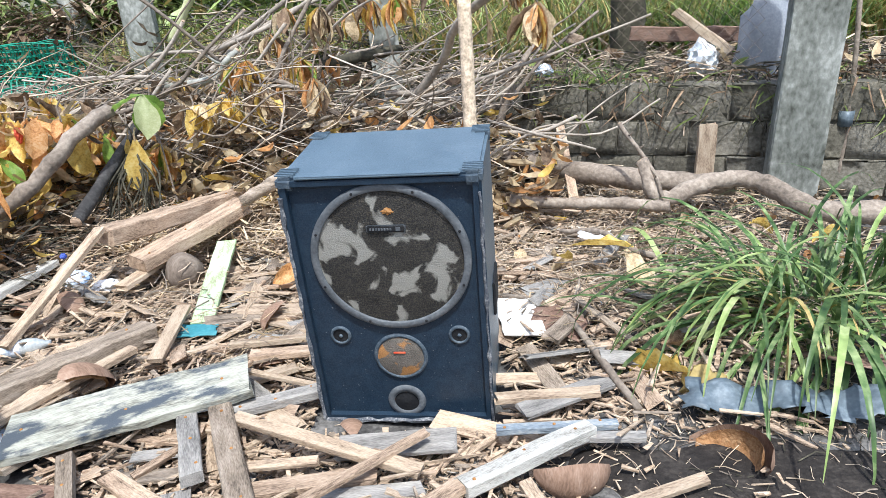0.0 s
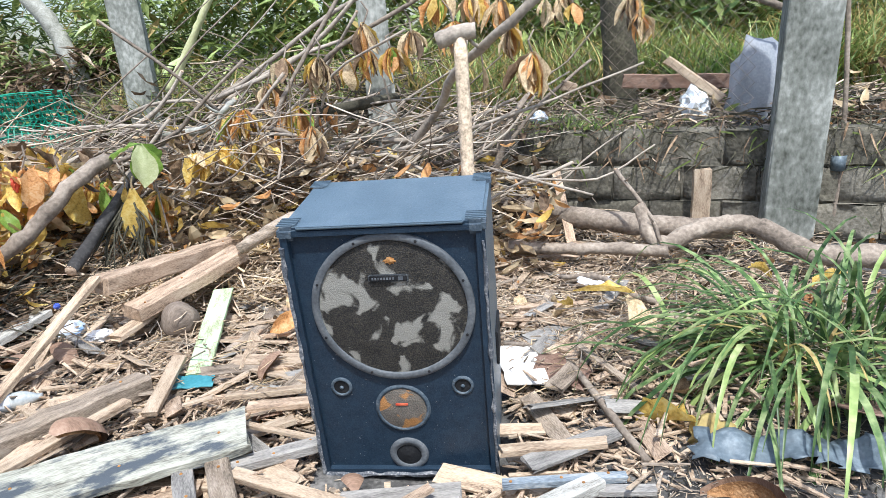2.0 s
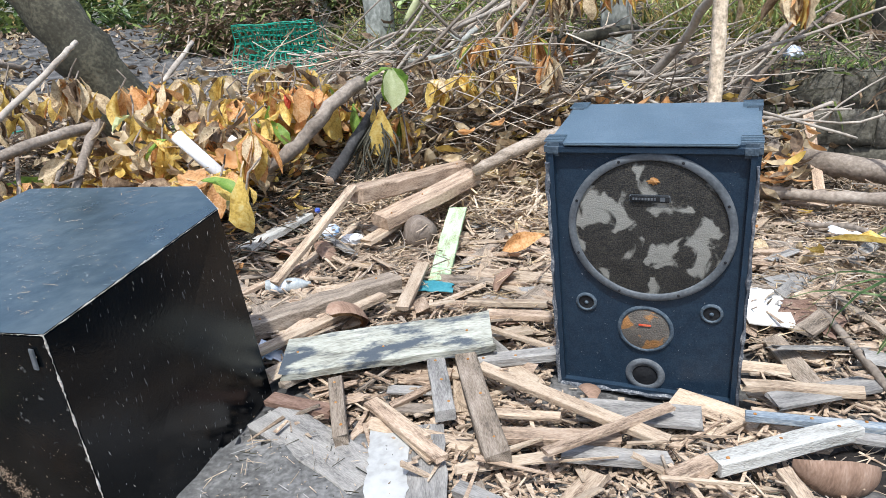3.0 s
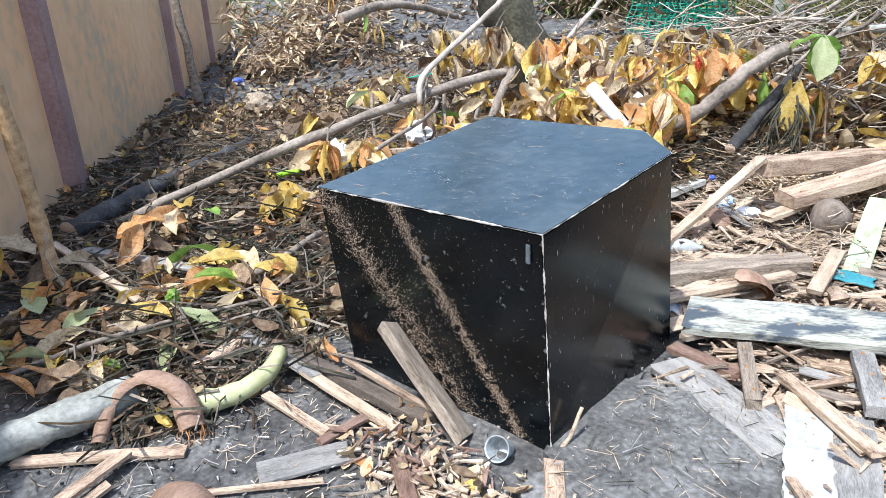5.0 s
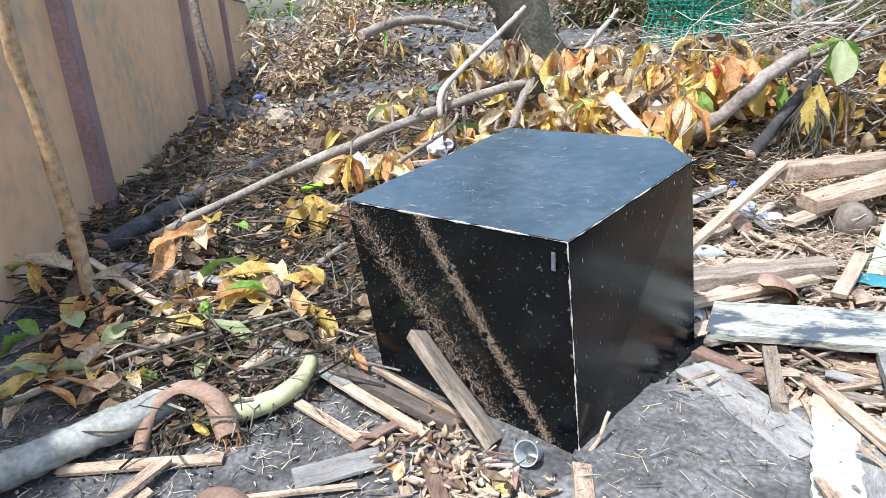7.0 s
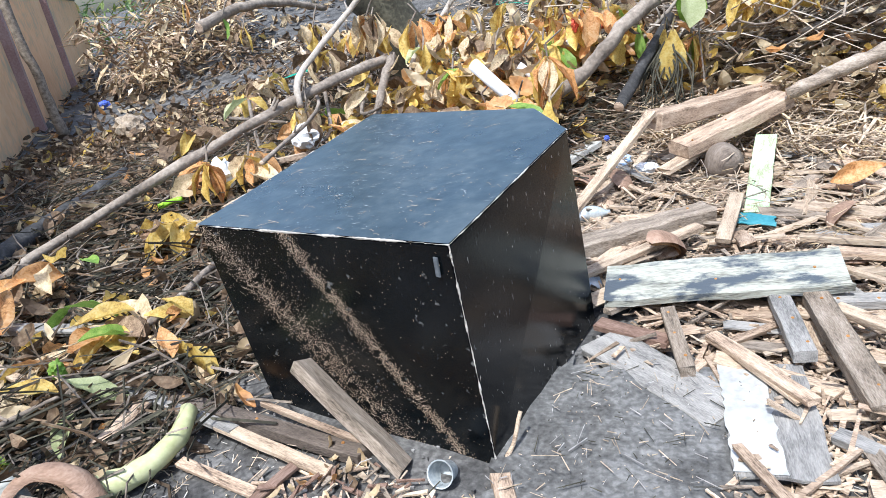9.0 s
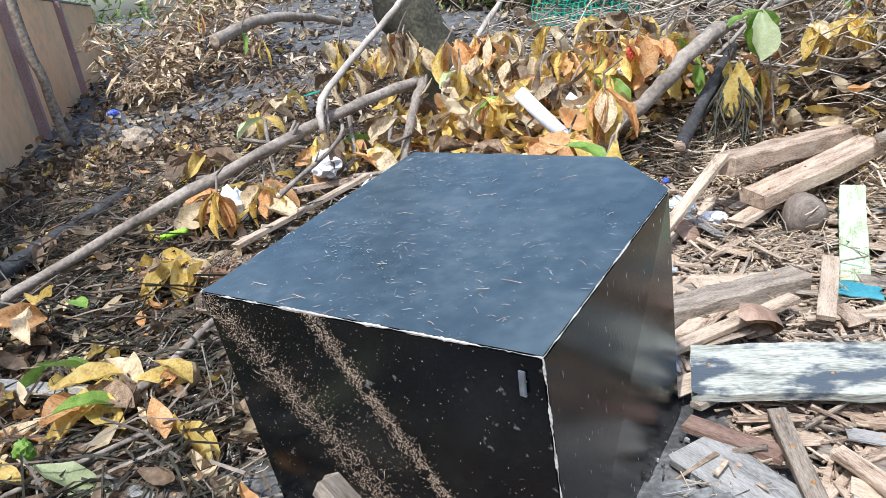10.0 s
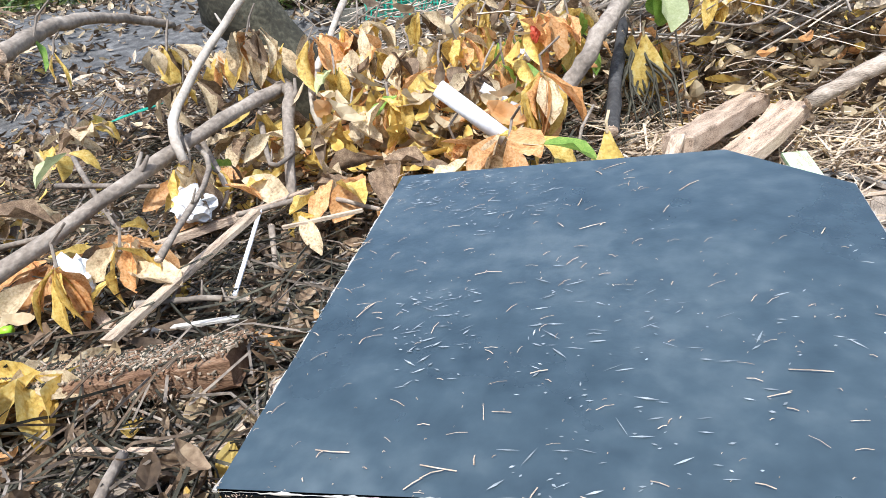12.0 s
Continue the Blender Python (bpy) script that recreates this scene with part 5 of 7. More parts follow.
leaf_cluster((-3.166, 2.533, 0.350), 2, 0.14, "yellow", 1.3)
leaf_cluster((-2.605, 2.356, 0.280), 3, 0.14, "dead", 1.3)
leaf_cluster((-2.518, 2.547, 0.330), 4, 0.15, "tan", 1.3)
leaf_cluster((-3.259, 2.983, 0.400), 4, 0.15, "dead", 1.3)
leaf_cluster((-5.285, 4.973, 0.500), 5, 0.16, "tan", 1.3)
leaf_cluster((-4.152, 2.765, 0.400), 3, 0.15, "green", 1.3)
leaf_cluster((-4.383, 3.100, 0.450), 4, 0.14, "dead", 1.3)
leaf_cluster((-2.157, 2.638, 0.350), 3, 0.17, "tan", 1.3)
leaf_cluster((-2.385, 2.660, 0.350), 4, 0.16, "dead", 1.3)
leaf_cluster((-2.947, 2.769, 0.450), 3, 0.15, "dead", 1.3)
leaf_cluster((-3.432, 3.100, 0.733), 4, 0.15, "orange", 0.80)
leaf_cluster((-3.183, 3.100, 0.754), 7, 0.20, "tan", 0.70)
leaf_cluster((-2.961, 3.150, 0.752), 6, 0.18, "yellow", 0.60)
leaf_cluster((-2.794, 3.300, 0.762), 6, 0.18, "tan", 0.60)
leaf_cluster((-2.792, 3.050, 0.630), 5, 0.17, "green", 0.70)
leaf_cluster((-2.342, 3.600, 0.667), 7, 0.20, "orange", 0.60)
leaf_cluster((-2.134, 3.500, 0.614), 6, 0.20, "yellow", 0.60)
limb("fallen_branch", [(-0.402, 4.250, 0.509), (-0.120, 4.050, 0.790), (0.019, 3.750, 1.014), (0.292, 3.450, 1.221), (0.492, 3.420, 1.386)], 0.023, 0.021, "bark_pale", "long pale bare fallen limb leaning on the fence")
limb("fallen_branch", [(-1.059, 4.000, 0.577), (-0.943, 4.000, 0.876), (-0.824, 4.100, 1.101), (-0.599, 4.200, 1.438), (-0.527, 4.200, 1.547)], 0.013, 0.010, "bark", "grey-brown bare branch in the brush pile")
limb("fallen_branch", [(-1.407, 4.300, 0.936), (-0.984, 4.300, 1.089), (-0.720, 4.300, 1.259), (-0.494, 4.300, 1.468)], 0.015, 0.011, "bark_pale", "pale bare branch in the brush pile")
limb("fallen_branch", [(-1.657, 4.000, 0.772), (-1.330, 4.000, 0.803), (-1.238, 4.000, 0.890), (-1.167, 4.000, 0.946)], 0.022, 0.015, "bark_white", "whitish crooked branch on the brush pile")
limb("fallen_branch", [(-2.410, 4.300, 0.817), (-1.766, 4.100, 0.827), (-1.177, 4.000, 0.766), (-0.834, 3.900, 0.749)], 0.012, 0.008, "bark_pale", "thin pale branch lying on the brush pile")
limb("fallen_branch", [(-1.606, 4.500, 0.897), (-1.303, 4.500, 1.018), (-0.817, 4.500, 1.316), (-0.401, 4.500, 1.508)], 0.015, 0.012, "bark_pale", "pale bare branch in the brush pile")
limb("fallen_branch", [(-0.898, 4.300, 0.975), (-0.624, 4.200, 1.178), (-0.301, 4.200, 1.335), (-0.052, 4.200, 1.462)], 0.015, 0.011, "bark", "grey-brown bare branch in the brush pile")
limb("fallen_branch", [(0.171, 4.300, 0.413), (0.284, 4.300, 0.731), (0.433, 4.400, 0.890)], 0.025, 0.018, "bark", "thick bare branch by the block wall")
limb("fallen_branch", [(1.439, 4.700, 1.413), (1.853, 4.600, 1.215)], 0.025, 0.020, "bark", "bare branch above the bank")
limb("fallen_branch", [(-2.224, 5.400, 0.959), (-1.995, 5.400, 1.292), (-1.799, 5.400, 1.592)], 0.030, 0.025, "stem_green", "pale green pole beside a concrete post")
limb("fallen_branch", [(-2.441, 4.600, 0.713), (-1.930, 4.500, 0.913), (-1.450, 4.400, 0.931)], 0.012, 0.010, "bark_pale", "thin pale branch in the brush pile")
limb("fallen_branch", [(-1.526, 4.200, 0.758), (-1.268, 4.400, 0.988), (-1.005, 4.600, 1.132), (-0.763, 4.800, 1.220)], 0.014, 0.010, "bark_pale", "thin pale branch in the brush pile")
limb("fallen_branch", [(-0.758, 4.100, 0.844), (-0.591, 4.200, 0.858), (-0.365, 4.400, 0.880)], 0.030, 0.025, "bark_dark", "dark rotten limb in the brush pile")
limb("fallen_branch", [(0.723, 4.300, 0.680), (0.481, 4.400, 0.903), (0.625, 4.600, 1.015), (0.833, 4.700, 1.229)], 0.006, 0.004, "bark", "thin bare twig by the block wall")
limb("fallen_branch", [(0.138, 3.900, 0.533), (0.384, 3.600, 0.506), (0.644, 3.600, 0.427)], 0.008, 0.006, "bark_pale", "thin straight cane behind the loudspeaker")
limb("fallen_branch", [(0.240, 3.700, 0.164), (0.518, 3.700, 0.139), (0.777, 3.600, 0.160), (0.987, 3.600, 0.138)], 0.030, 0.028, "bark", "pale bare log behind the loudspeaker")
limb("fallen_branch", [(0.880, 3.750, 0.328), (0.958, 3.650, 0.167), (1.218, 3.700, 0.228), (1.427, 3.700, 0.219), (1.610, 3.500, 0.133), (1.893, 3.400, 0.141)], 0.035, 0.050, "bark", "twisted pale branch at the foot of the post")
limb("fallen_branch", [(0.793, 3.900, 0.487), (0.925, 3.700, 0.296), (0.960, 3.600, 0.181)], 0.012, 0.008, "bark", "thin bare twig by the fallen log")
limb("fallen_branch", [(0.202, 2.792, 0.050), (0.357, 2.707, 0.070), (0.440, 2.507, 0.090), (0.511, 2.284, 0.070), (0.594, 2.061, 0.030)], 0.009, 0.013, "bark", "bent brown stick beside the loudspeaker")
limb("fallen_branch", [(0.365, 2.881, 0.060), (0.430, 2.613, 0.080), (0.454, 2.466, 0.080)], 0.006, 0.006, "bark", "thin brown twig beside the loudspeaker")
limb("fallen_branch", [(0.469, 3.419, 0.090), (0.631, 3.288, 0.130), (0.716, 3.071, 0.130), (0.895, 2.980, 0.100)], 0.011, 0.014, "bark", "brown stick beside the strap-leaved plant")
limb("fallen_log", [(-1.906, -0.193, 0.050), (-1.917, -0.055, 0.055), (-1.919, 0.137, 0.060), (-1.921, 0.402, 0.070)], 0.046, 0.044, "bark_white", "pale grey smooth-barked log on mud", wob=0.05)
limb("fallen_branch", [(-2.255, 0.036, 0.070), (-2.257, 0.368, 0.090), (-2.205, 0.663, 0.100), (-2.105, 1.083, 0.100)], 0.010, 0.006, "bark", "long thin brown twig across leaves")
limb("fallen_branch", [(-2.289, 0.006, 0.050), (-2.205, 0.402, 0.070), (-2.192, 0.817, 0.080)], 0.008, 0.005, "bark_dark", "long thin dark twig across leaves")
limb("fallen_branch", [(-2.374, 0.924, 0.100), (-2.364, 1.038, 0.120), (-2.480, 1.334, 0.150)], 0.014, 0.013, "bark", "brown stick against the black cabinet")
limb("fallen_log", [(-3.481, 0.602, 0.100), (-3.834, 1.095, 0.130), (-4.090, 1.455, 0.140), (-4.481, 1.978, 0.150)], 0.050, 0.035, "charred", "charred black log near the painted wall")
lumber("slat", (-1.185, 0.968, 0.03), (-1.425, 0.93, 0.262), 0.074, 0.03, "wood_old", "weathered grey board end leaning on the black cabinet", 0.5)
limb("splinter", [(-1.001, 1.175, 0.100), (-0.999, 1.130, 0.040), (-1.002, 1.086, 0.010)], 0.005, 0.006, "wood_pale", "thin pale splinter against the black cabinet")
limb("fallen_branch", [(-3.167, 3.140, 1.018), (-3.148, 3.028, 0.961), (-3.203, 2.778, 0.784), (-3.09, 2.40, 0.62), (-3.0, 2.3, 0.5)], 0.014, 0.018, "bark_pale", "pale bare branch rising from the brush")
limb("fallen_branch", [(-3.124, 3.991, 0.954), (-3.125, 3.813, 0.834), (-3.102, 3.519, 0.658), (-3.015, 3.194, 0.54), (-2.95, 3.1, 0.35)], 0.015, 0.02, "bark_pale", "pale bare branch beside the trunk")
limb("fallen_branch", [(-3.55, 2.2, 0.93), (-3.6, 2.5, 0.99), (-3.65, 2.85, 0.97), (-3.68, 3.19, 0.89)], 0.03, 0.016, "bark", "broken grey limb with a torn end")
limb("fallen_branch", [(-2.716, 1.806, 0.380), (-2.938, 2.336, 0.460), (-3.303, 2.662, 0.500)], 0.012, 0.008, "bark", "crooked brown twig in the dead leaves")
limb("fallen_branch", [(-3.330, 2.747, 0.500), (-3.001, 2.463, 0.350), (-2.968, 2.363, 0.300)], 0.012, 0.008, "bark", "crooked brown twig in the dead leaves")
limb("fallen_branch", [(-3.680, 2.006, 0.300), (-3.444, 2.069, 0.340), (-3.347, 2.292, 0.400)], 0.012, 0.008, "bark", "crooked brown twig in the dead leaves")
limb("fallen_branch", [(-4.022, 2.692, 0.420), (-3.476, 2.315, 0.300), (-3.289, 2.220, 0.250)], 0.012, 0.008, "bark", "crooked brown twig in the dead leaves")
limb("fallen_branch", [(-3.157, 2.972, 0.500), (-2.848, 2.560, 0.400), (-2.831, 2.691, 0.400)], 0.012, 0.008, "bark", "crooked brown twig in the dead leaves")
limb("fallen_branch", [(-3.766, 2.372, 0.400), (-3.373, 2.299, 0.420), (-3.202, 2.342, 0.400)], 0.012, 0.008, "bark", "crooked brown twig in the dead leaves")
limb("fallen_branch", [(-2.735, 2.327, 0.250), (-2.647, 2.184, 0.150)], 0.012, 0.008, "bark", "crooked brown twig in the dead leaves")
limb("fallen_branch", [(-2.825, 1.772, 0.250), (-2.731, 1.866, 0.220), (-2.551, 1.917, 0.200)], 0.012, 0.008, "bark", "crooked brown twig in the dead leaves")
limb("fallen_branch", [(-3.076, 1.450, 0.080), (-2.996, 1.430, 0.060)], 0.012, 0.008, "bark", "crooked brown twig in the dead leaves")
limb("fallen_branch", [(-2.852, 2.310, 0.300), (-2.618, 2.462, 0.300), (-2.344, 2.402, 0.280)], 0.012, 0.008, "bark", "crooked brown twig in the dead leaves")

# green young leaves on the blackened pole
young = empty("green_sapling", "fresh green broad leaves growing from the debris heap", "sapling", Matrix.Translation((-1.53, 3.62, 0.72)))
part("stem", tube_bm([(0.1, -0.05, -0.47), (0.04, 0, -0.1), (0, 0, 0.06)], [0.005, 0.004, 0.0035], 6), "bark", young)
for yaw, pitch, s, m in ((200, 10, 0.17, "leaf_green"), (-70, 50, 0.21, "leaf_pale_green"), (-40, 75, 0.18, "leaf_green"), (-110, 80, 0.16, "leaf_green"), (20, 60, 0.15, "leaf_green"), (100, 30, 0.16, "leaf_green")):
    ob = new("leaf", LEAF_MESHES[m][0 if m == "leaf_green" else 2])
    ob.parent = young
    ob.matrix_local = Matrix.Translation((0, 0, 0.06)) @ Matrix.Rotation(radians(yaw), 4, "Z") @ Matrix.Rotation(radians(pitch), 4, "Y") @ Matrix.Diagonal((s * 1.1, s * 1.9, s, 1))


# more fallen leaves at the foot of the stake, and a few singles in the open
for k in range(16):
    x, y = lr.uniform(-3.3, -2.05), lr.uniform(0.25, 1.05)
    if (x + 4.47) * 0.463 + (y - 0.83) * 0.886 > 0.25:
        leaf_cluster((x, y, ground_z(x, y) + lr.uniform(0.02, 0.09)), lr.choice((1, 2, 3, 4)), lr.uniform(0.12, 0.18), lr.choice(("yellow", "orange", "dead", "dead", "tan", "orange", "dead")), 1.4)
for x, y, z, s_, tone in ((0.607, 2.90, 0.17, 0.19, "lime"), (0.45, 3.0, 0.1, 0.1, "yellow"), (0.9, 2.75, 0.12, 0.13, "dead"), (0.72, 2.2, 0.08, 0.16, "tan"), (0.66, 2.35, 0.1, 0.14, "tan"), (0.3, 3.2, 0.08, 0.12, "dead"), (-0.45, 3.1, 0.12, 0.16, "tan"), (-0.5, 3.0, 0.12, 0.15, "tan"), (1.6, 3.3, 0.1, 0.13, "dead"), (1.3, 3.4, 0.1, 0.12, "dead")):
    leaf_cluster((x, y, z), 1, s_, tone, 1.5)


def broad_leaf(x, y, z, size, mat, yaw, label, pitch=8, roll=0, wide=1.25):
    """One large, nearly flat fallen leaf with its stalk and midrib."""
    me = lr.choice(LEAF_MESHES[mat])
    lf = thing("fallen_leaf", me, None, label, "leaf", pose(x, y, z, 0, 0, yaw) @ Matrix.Rotation(radians(pitch), 4, "Y") @ Matrix.Rotation(radians(roll), 4, "X") @ Matrix.Diagonal((size, size * wide, size * 0.7, 1)) @ Matrix.Translation((-0.5, 0, 0.1)), group="broad fallen leaves")
    stalk = part("stalk", LEAF_STALK, None, lf)
    stalk.matrix_local = Matrix.Identity(4)
    return lf


LEAF_STALK = mesh_of(tube_bm([(-0.22, 0.03, 0.01), (-0.1, 0.0, 0.0), (0.02, 0, 0.004)], [0.012, 0.013, 0.015], 5), "leaf_tan", True)
PINK, PALE, LIME = "pinkish orange fallen leaf on litter", "pale yellow-green fallen leaf on litter", "bright lime-yellow fallen leaf on litter"
YELLOW, ORANGE, GREYGREEN = "clear yellow fallen leaf on litter", "orange-brown fallen leaf on litter", "grey-green wilted leaf on litter"
for x, y, z, size, mat, yaw, label in (
        (-3.20, 0.34, 0.17, 0.22, "leaf_tan", 40, "pale tan leaf against the painted wall"), (-3.27, 0.25, 0.18, 0.17, "leaf_yellow", 100, YELLOW), (-2.80, 0.33, 0.12, 0.13, "leaf_yellow", -40, YELLOW),
        (-2.44, 0.28, 0.11, 0.17, "leaf_orange", 20, PINK), (-2.40, 0.11, 0.09, 0.14, "leaf_pale_green", 60, PALE), (-2.41, 0.18, 0.10, 0.14, "leaf_tan", 120, PALE),
        (-2.29, 0.17, 0.08, 0.16, "leaf_orange", 150, PINK), (-2.18, 0.24, 0.08, 0.13, "leaf_orange", 70, ORANGE), (-2.42, 0.40, 0.10, 0.16, "leaf_pale_green", -60, GREYGREEN),
        (-2.72, 0.18, 0.11, 0.13, "leaf_green", 30, LIME), (-2.53, 0.91, 0.17, 0.21, "leaf_green", 70, LIME), (-2.42, 0.88, 0.17, 0.19, "leaf_yellow", 60, YELLOW),
        (-2.34, 0.85, 0.15, 0.19, "leaf_green", 75, LIME), (-2.26, 1.05, 0.16, 0.13, "leaf_yellow", 20, YELLOW), (-2.15, 0.93, 0.12, 0.14, "leaf_orange", -20, ORANGE),
        (-2.31, 0.57, 0.11, 0.18, "leaf_yellow", 40, YELLOW), (-2.42, 0.79, 0.13, 0.15, "leaf_orange", 120, ORANGE), (-2.94, 1.07, 0.20, 0.12, "leaf_green", 10, "small fresh green leaf on litter"),
        (-2.14, 0.40, 0.06, 0.10, "leaf_green", 80, "small fresh green leaf on litter"), (-2.16, 0.69, 0.08, 0.19, "leaf_pale_green", 30, GREYGREEN), (-2.62, 0.30, 0.12, 0.16, "leaf_pale_green", 5, GREYGREEN),
        (-2.55, 0.20, 0.10, 0.15, "dead_leaf", 90, ORANGE), (-1.66, 2.34, 0.48, 0.20, "leaf_green", 20, "lime-green leaf behind the black cabinet"), (-1.80, 2.34, 0.52, 0.20, "leaf_orange", -70, "pinkish leaf behind the black cabinet"),
        (-1.72, 2.42, 0.46, 0.18, "leaf_yellow", -10, "yellow leaf behind the black cabinet"), (0.61, 3.0, 0.16, 0.24, "leaf_yellow", -15, "bright yellow leaf beside the strap-leaved plant"), (0.46, 3.0, 0.12, 0.13, "leaf_yellow", 60, YELLOW)):
    broad_leaf(x, y, z, size, mat, yaw, label, lr.uniform(-10, 25), lr.uniform(-25, 25))
broad_leaf(-1.56, 2.30, 0.40, 0.26, "leaf_yellow", -75, "yellow-green leaf drooping behind the black cabinet", 62, 8, 1.3)
for x, y, z, size, yaw, pitch in ((-1.93, 3.62, 0.60, 0.27, 190, 62), (-1.60, 3.60, 0.55, 0.27, -60, 78), (-1.66, 3.63, 0.56, 0.25, -110, 80)):
    broad_leaf(x, y, z - 0.12, size, "leaf_yellow", yaw, "big yellow leaf hanging beside the blackened pole", pitch, 10, 1.5)


# ---- strap-leaved plant ----
def build_plant():
    r2 = random.Random(4)
    pl = empty("strap_leaved_plant", "clump of long arching green strap leaves over scrap metal", "plant", Matrix.Translation((1.16, 2.56, 0.05)))

    def blade(L, W, arch, mat):
        n = 9
        v, f = [], []
        x = z = 0.0
        for i in range(n + 1):
            s = i / n
            a = 1.25 - arch * s ** 1.3
            if i:
                x += math.cos(a) * L / n
                z += math.sin(a) * L / n
            w = W * (0.55 + 0.45 * math.sin(math.pi * min(1, s * 1.1))) * (1 - s ** 4) * 0.5 + 0.0008
            v += [(x, -w, z + w * 0.35), (x, 0, z), (x, w, z + w * 0.35)]
        for i in range(n):
            for k in (0, 1):
                q = i * 3 + k
                f.append((q, q + 1, q + 4, q + 3))
        me = bpy.data.meshes.new("blade")
        me.from_pydata(v, [], f)
        me.materials.append(MATS[mat])
        me.polygons.foreach_set("use_smooth", [True] * len(f))
        return me

    kinds = [blade(r2.uniform(0.50, 0.85), r2.uniform(0.012, 0.021), r2.uniform(1.5, 2.9), "grass_light" if _ % 5 == 2 else "grass_blade") for _ in range(14)] + [blade(0.55, 0.012, 2.3, "grass_dry") for _ in range(2)]
    for k in range(260):
        ob = new("blade", r2.choice(kinds))
        ob.parent = pl
        base = Vector((r2.gauss(0, 0.13), r2.gauss(0, 0.12), 0))
        yaw = math.atan2(base.y, base.x) + r2.gauss(0, 0.6) if r2.random() < 0.55 else radians(195) + r2.gauss(0, 0.75)
        s = r2.uniform(0.75, 1.15)
        ob.matrix_local = Matrix.Translation(base) @ Matrix.Rotation(yaw, 4, "Z") @ Matrix.Rotation(r2.gauss(0.28, 0.28), 4, "Y") @ Matrix.Diagonal((s, s, s * r2.uniform(0.75, 1.05), 1))
    for k in range(22):
        ob = new("blade", r2.choice(kinds[:14]))
        ob.parent = pl
        ob.matrix_local = Matrix.Translation((0.25 + r2.uniform(-.06, .1), 0.12 + r2.uniform(-.05, .1), 0)) @ Matrix.Rotation(r2.uniform(0, 6.3), 4, "Z") @ Matrix.Rotation(-0.45, 4, "Y") @ Matrix.Diagonal((0.9, 0.9, 0.9, 1))


build_plant()


# ---- coconuts and husks ----
def nut(p, r, mat, label):
    bm = bmesh.new()
    bmesh.ops.create_uvsphere(bm, u_segments=24, v_segments=16, radius=r)
    for v in bm.verts:
        d = v.co.normalized()
        v.co += d * r * (0.06 * noise.noise(d * 2.2) + 0.05 * math.cos(3 * math.atan2(d.y, d.x)) * (1 - d.z ** 2))
        v.co.z *= 0.95
    return thing("coconut", bm, mat, label, "coconut", pose(*p, 70, 20, 30), True)


def husk(p, r, turn, label, arc=2.6, depth=1.0, mat=("coco_husk", "coco_fibre")):
    """A thick curved wedge of husk, smooth outside, fibrous inside."""
    h = empty("coconut_husk", label, "coconut husk", pose(*p, *turn))
    def shell(r_, flip):
        bm = bmesh.new()
        nu, nv = 10, 12
        g = [[None] * (nv + 1) for _ in range(nu + 1)]
        for i in range(nu + 1):
            for j in range(nv + 1):
                a = (i / nu - 0.5) * 1.5 * math.sin(math.pi * (0.06 + 0.88 * j / nv)) * depth
                b = (j / nv - 0.5) * arc
                q = Vector((math.cos(a) * math.cos(b), math.sin(a), math.cos(a) * math.sin(b) * 1.35))
                g[i][j] = bm.verts.new(q * r_ * (1 + 0.04 * noise.noise(q * 3)))
        for i in range(nu):
            for j in range(nv):
                q = (g[i][j], g[i + 1][j], g[i + 1][j + 1], g[i][j + 1])
                bm.faces.new(q[::-1] if flip else q)
        return bm
    part("rind", shell(r, False), mat[0], h, "", True)
    part("fibre", shell(r * 0.80, True), mat[1], h, "rough orange-brown fibre", True)
    return h


nut((-1.155, 3.0, 0.10), 0.078, "coco_shell", "whole grey-brown dry coconut among wood scraps")
husk((-1.06, 2.10, 0.07), 0.085, (20, -50, 60), "smooth brown piece of coconut husk on a beam")
husk((0.385, 1.80, 0.04), 0.075, (80, 0, -70), "curved weathered coconut husk on soil", 2.9)
husk((0.76, 1.86, 0.05), 0.09, (70, 20, 30), "curved brown coconut husk beside scrap metal", 2.9)
husk((-1.417, 0.345, 0.0), 0.075, (0, -80, 20), "smooth brown coconut husk on grey mud")
husk((-1.62, 2.62, 0.05), 0.075, (10, -60, 130), "pale brown coconut husk in wood chips")
husk((-0.62, 2.62, 0.05), 0.055, (40, -60, 200), "small brown coconut husk in wood chips")
husk((-0.2, 1.98, 0.0), 0.045, (20, -70, 90), "small fibrous husk under the loudspeaker edge")
husk((-0.55, 2.35, 0.0), 0.05, (30, -80, 10), "small fibrous husk in wood chips")
husk((-1.5, 2.72, 0.06), 0.06, (10, -60, -40), "grey-brown coconut husk in wood chips")

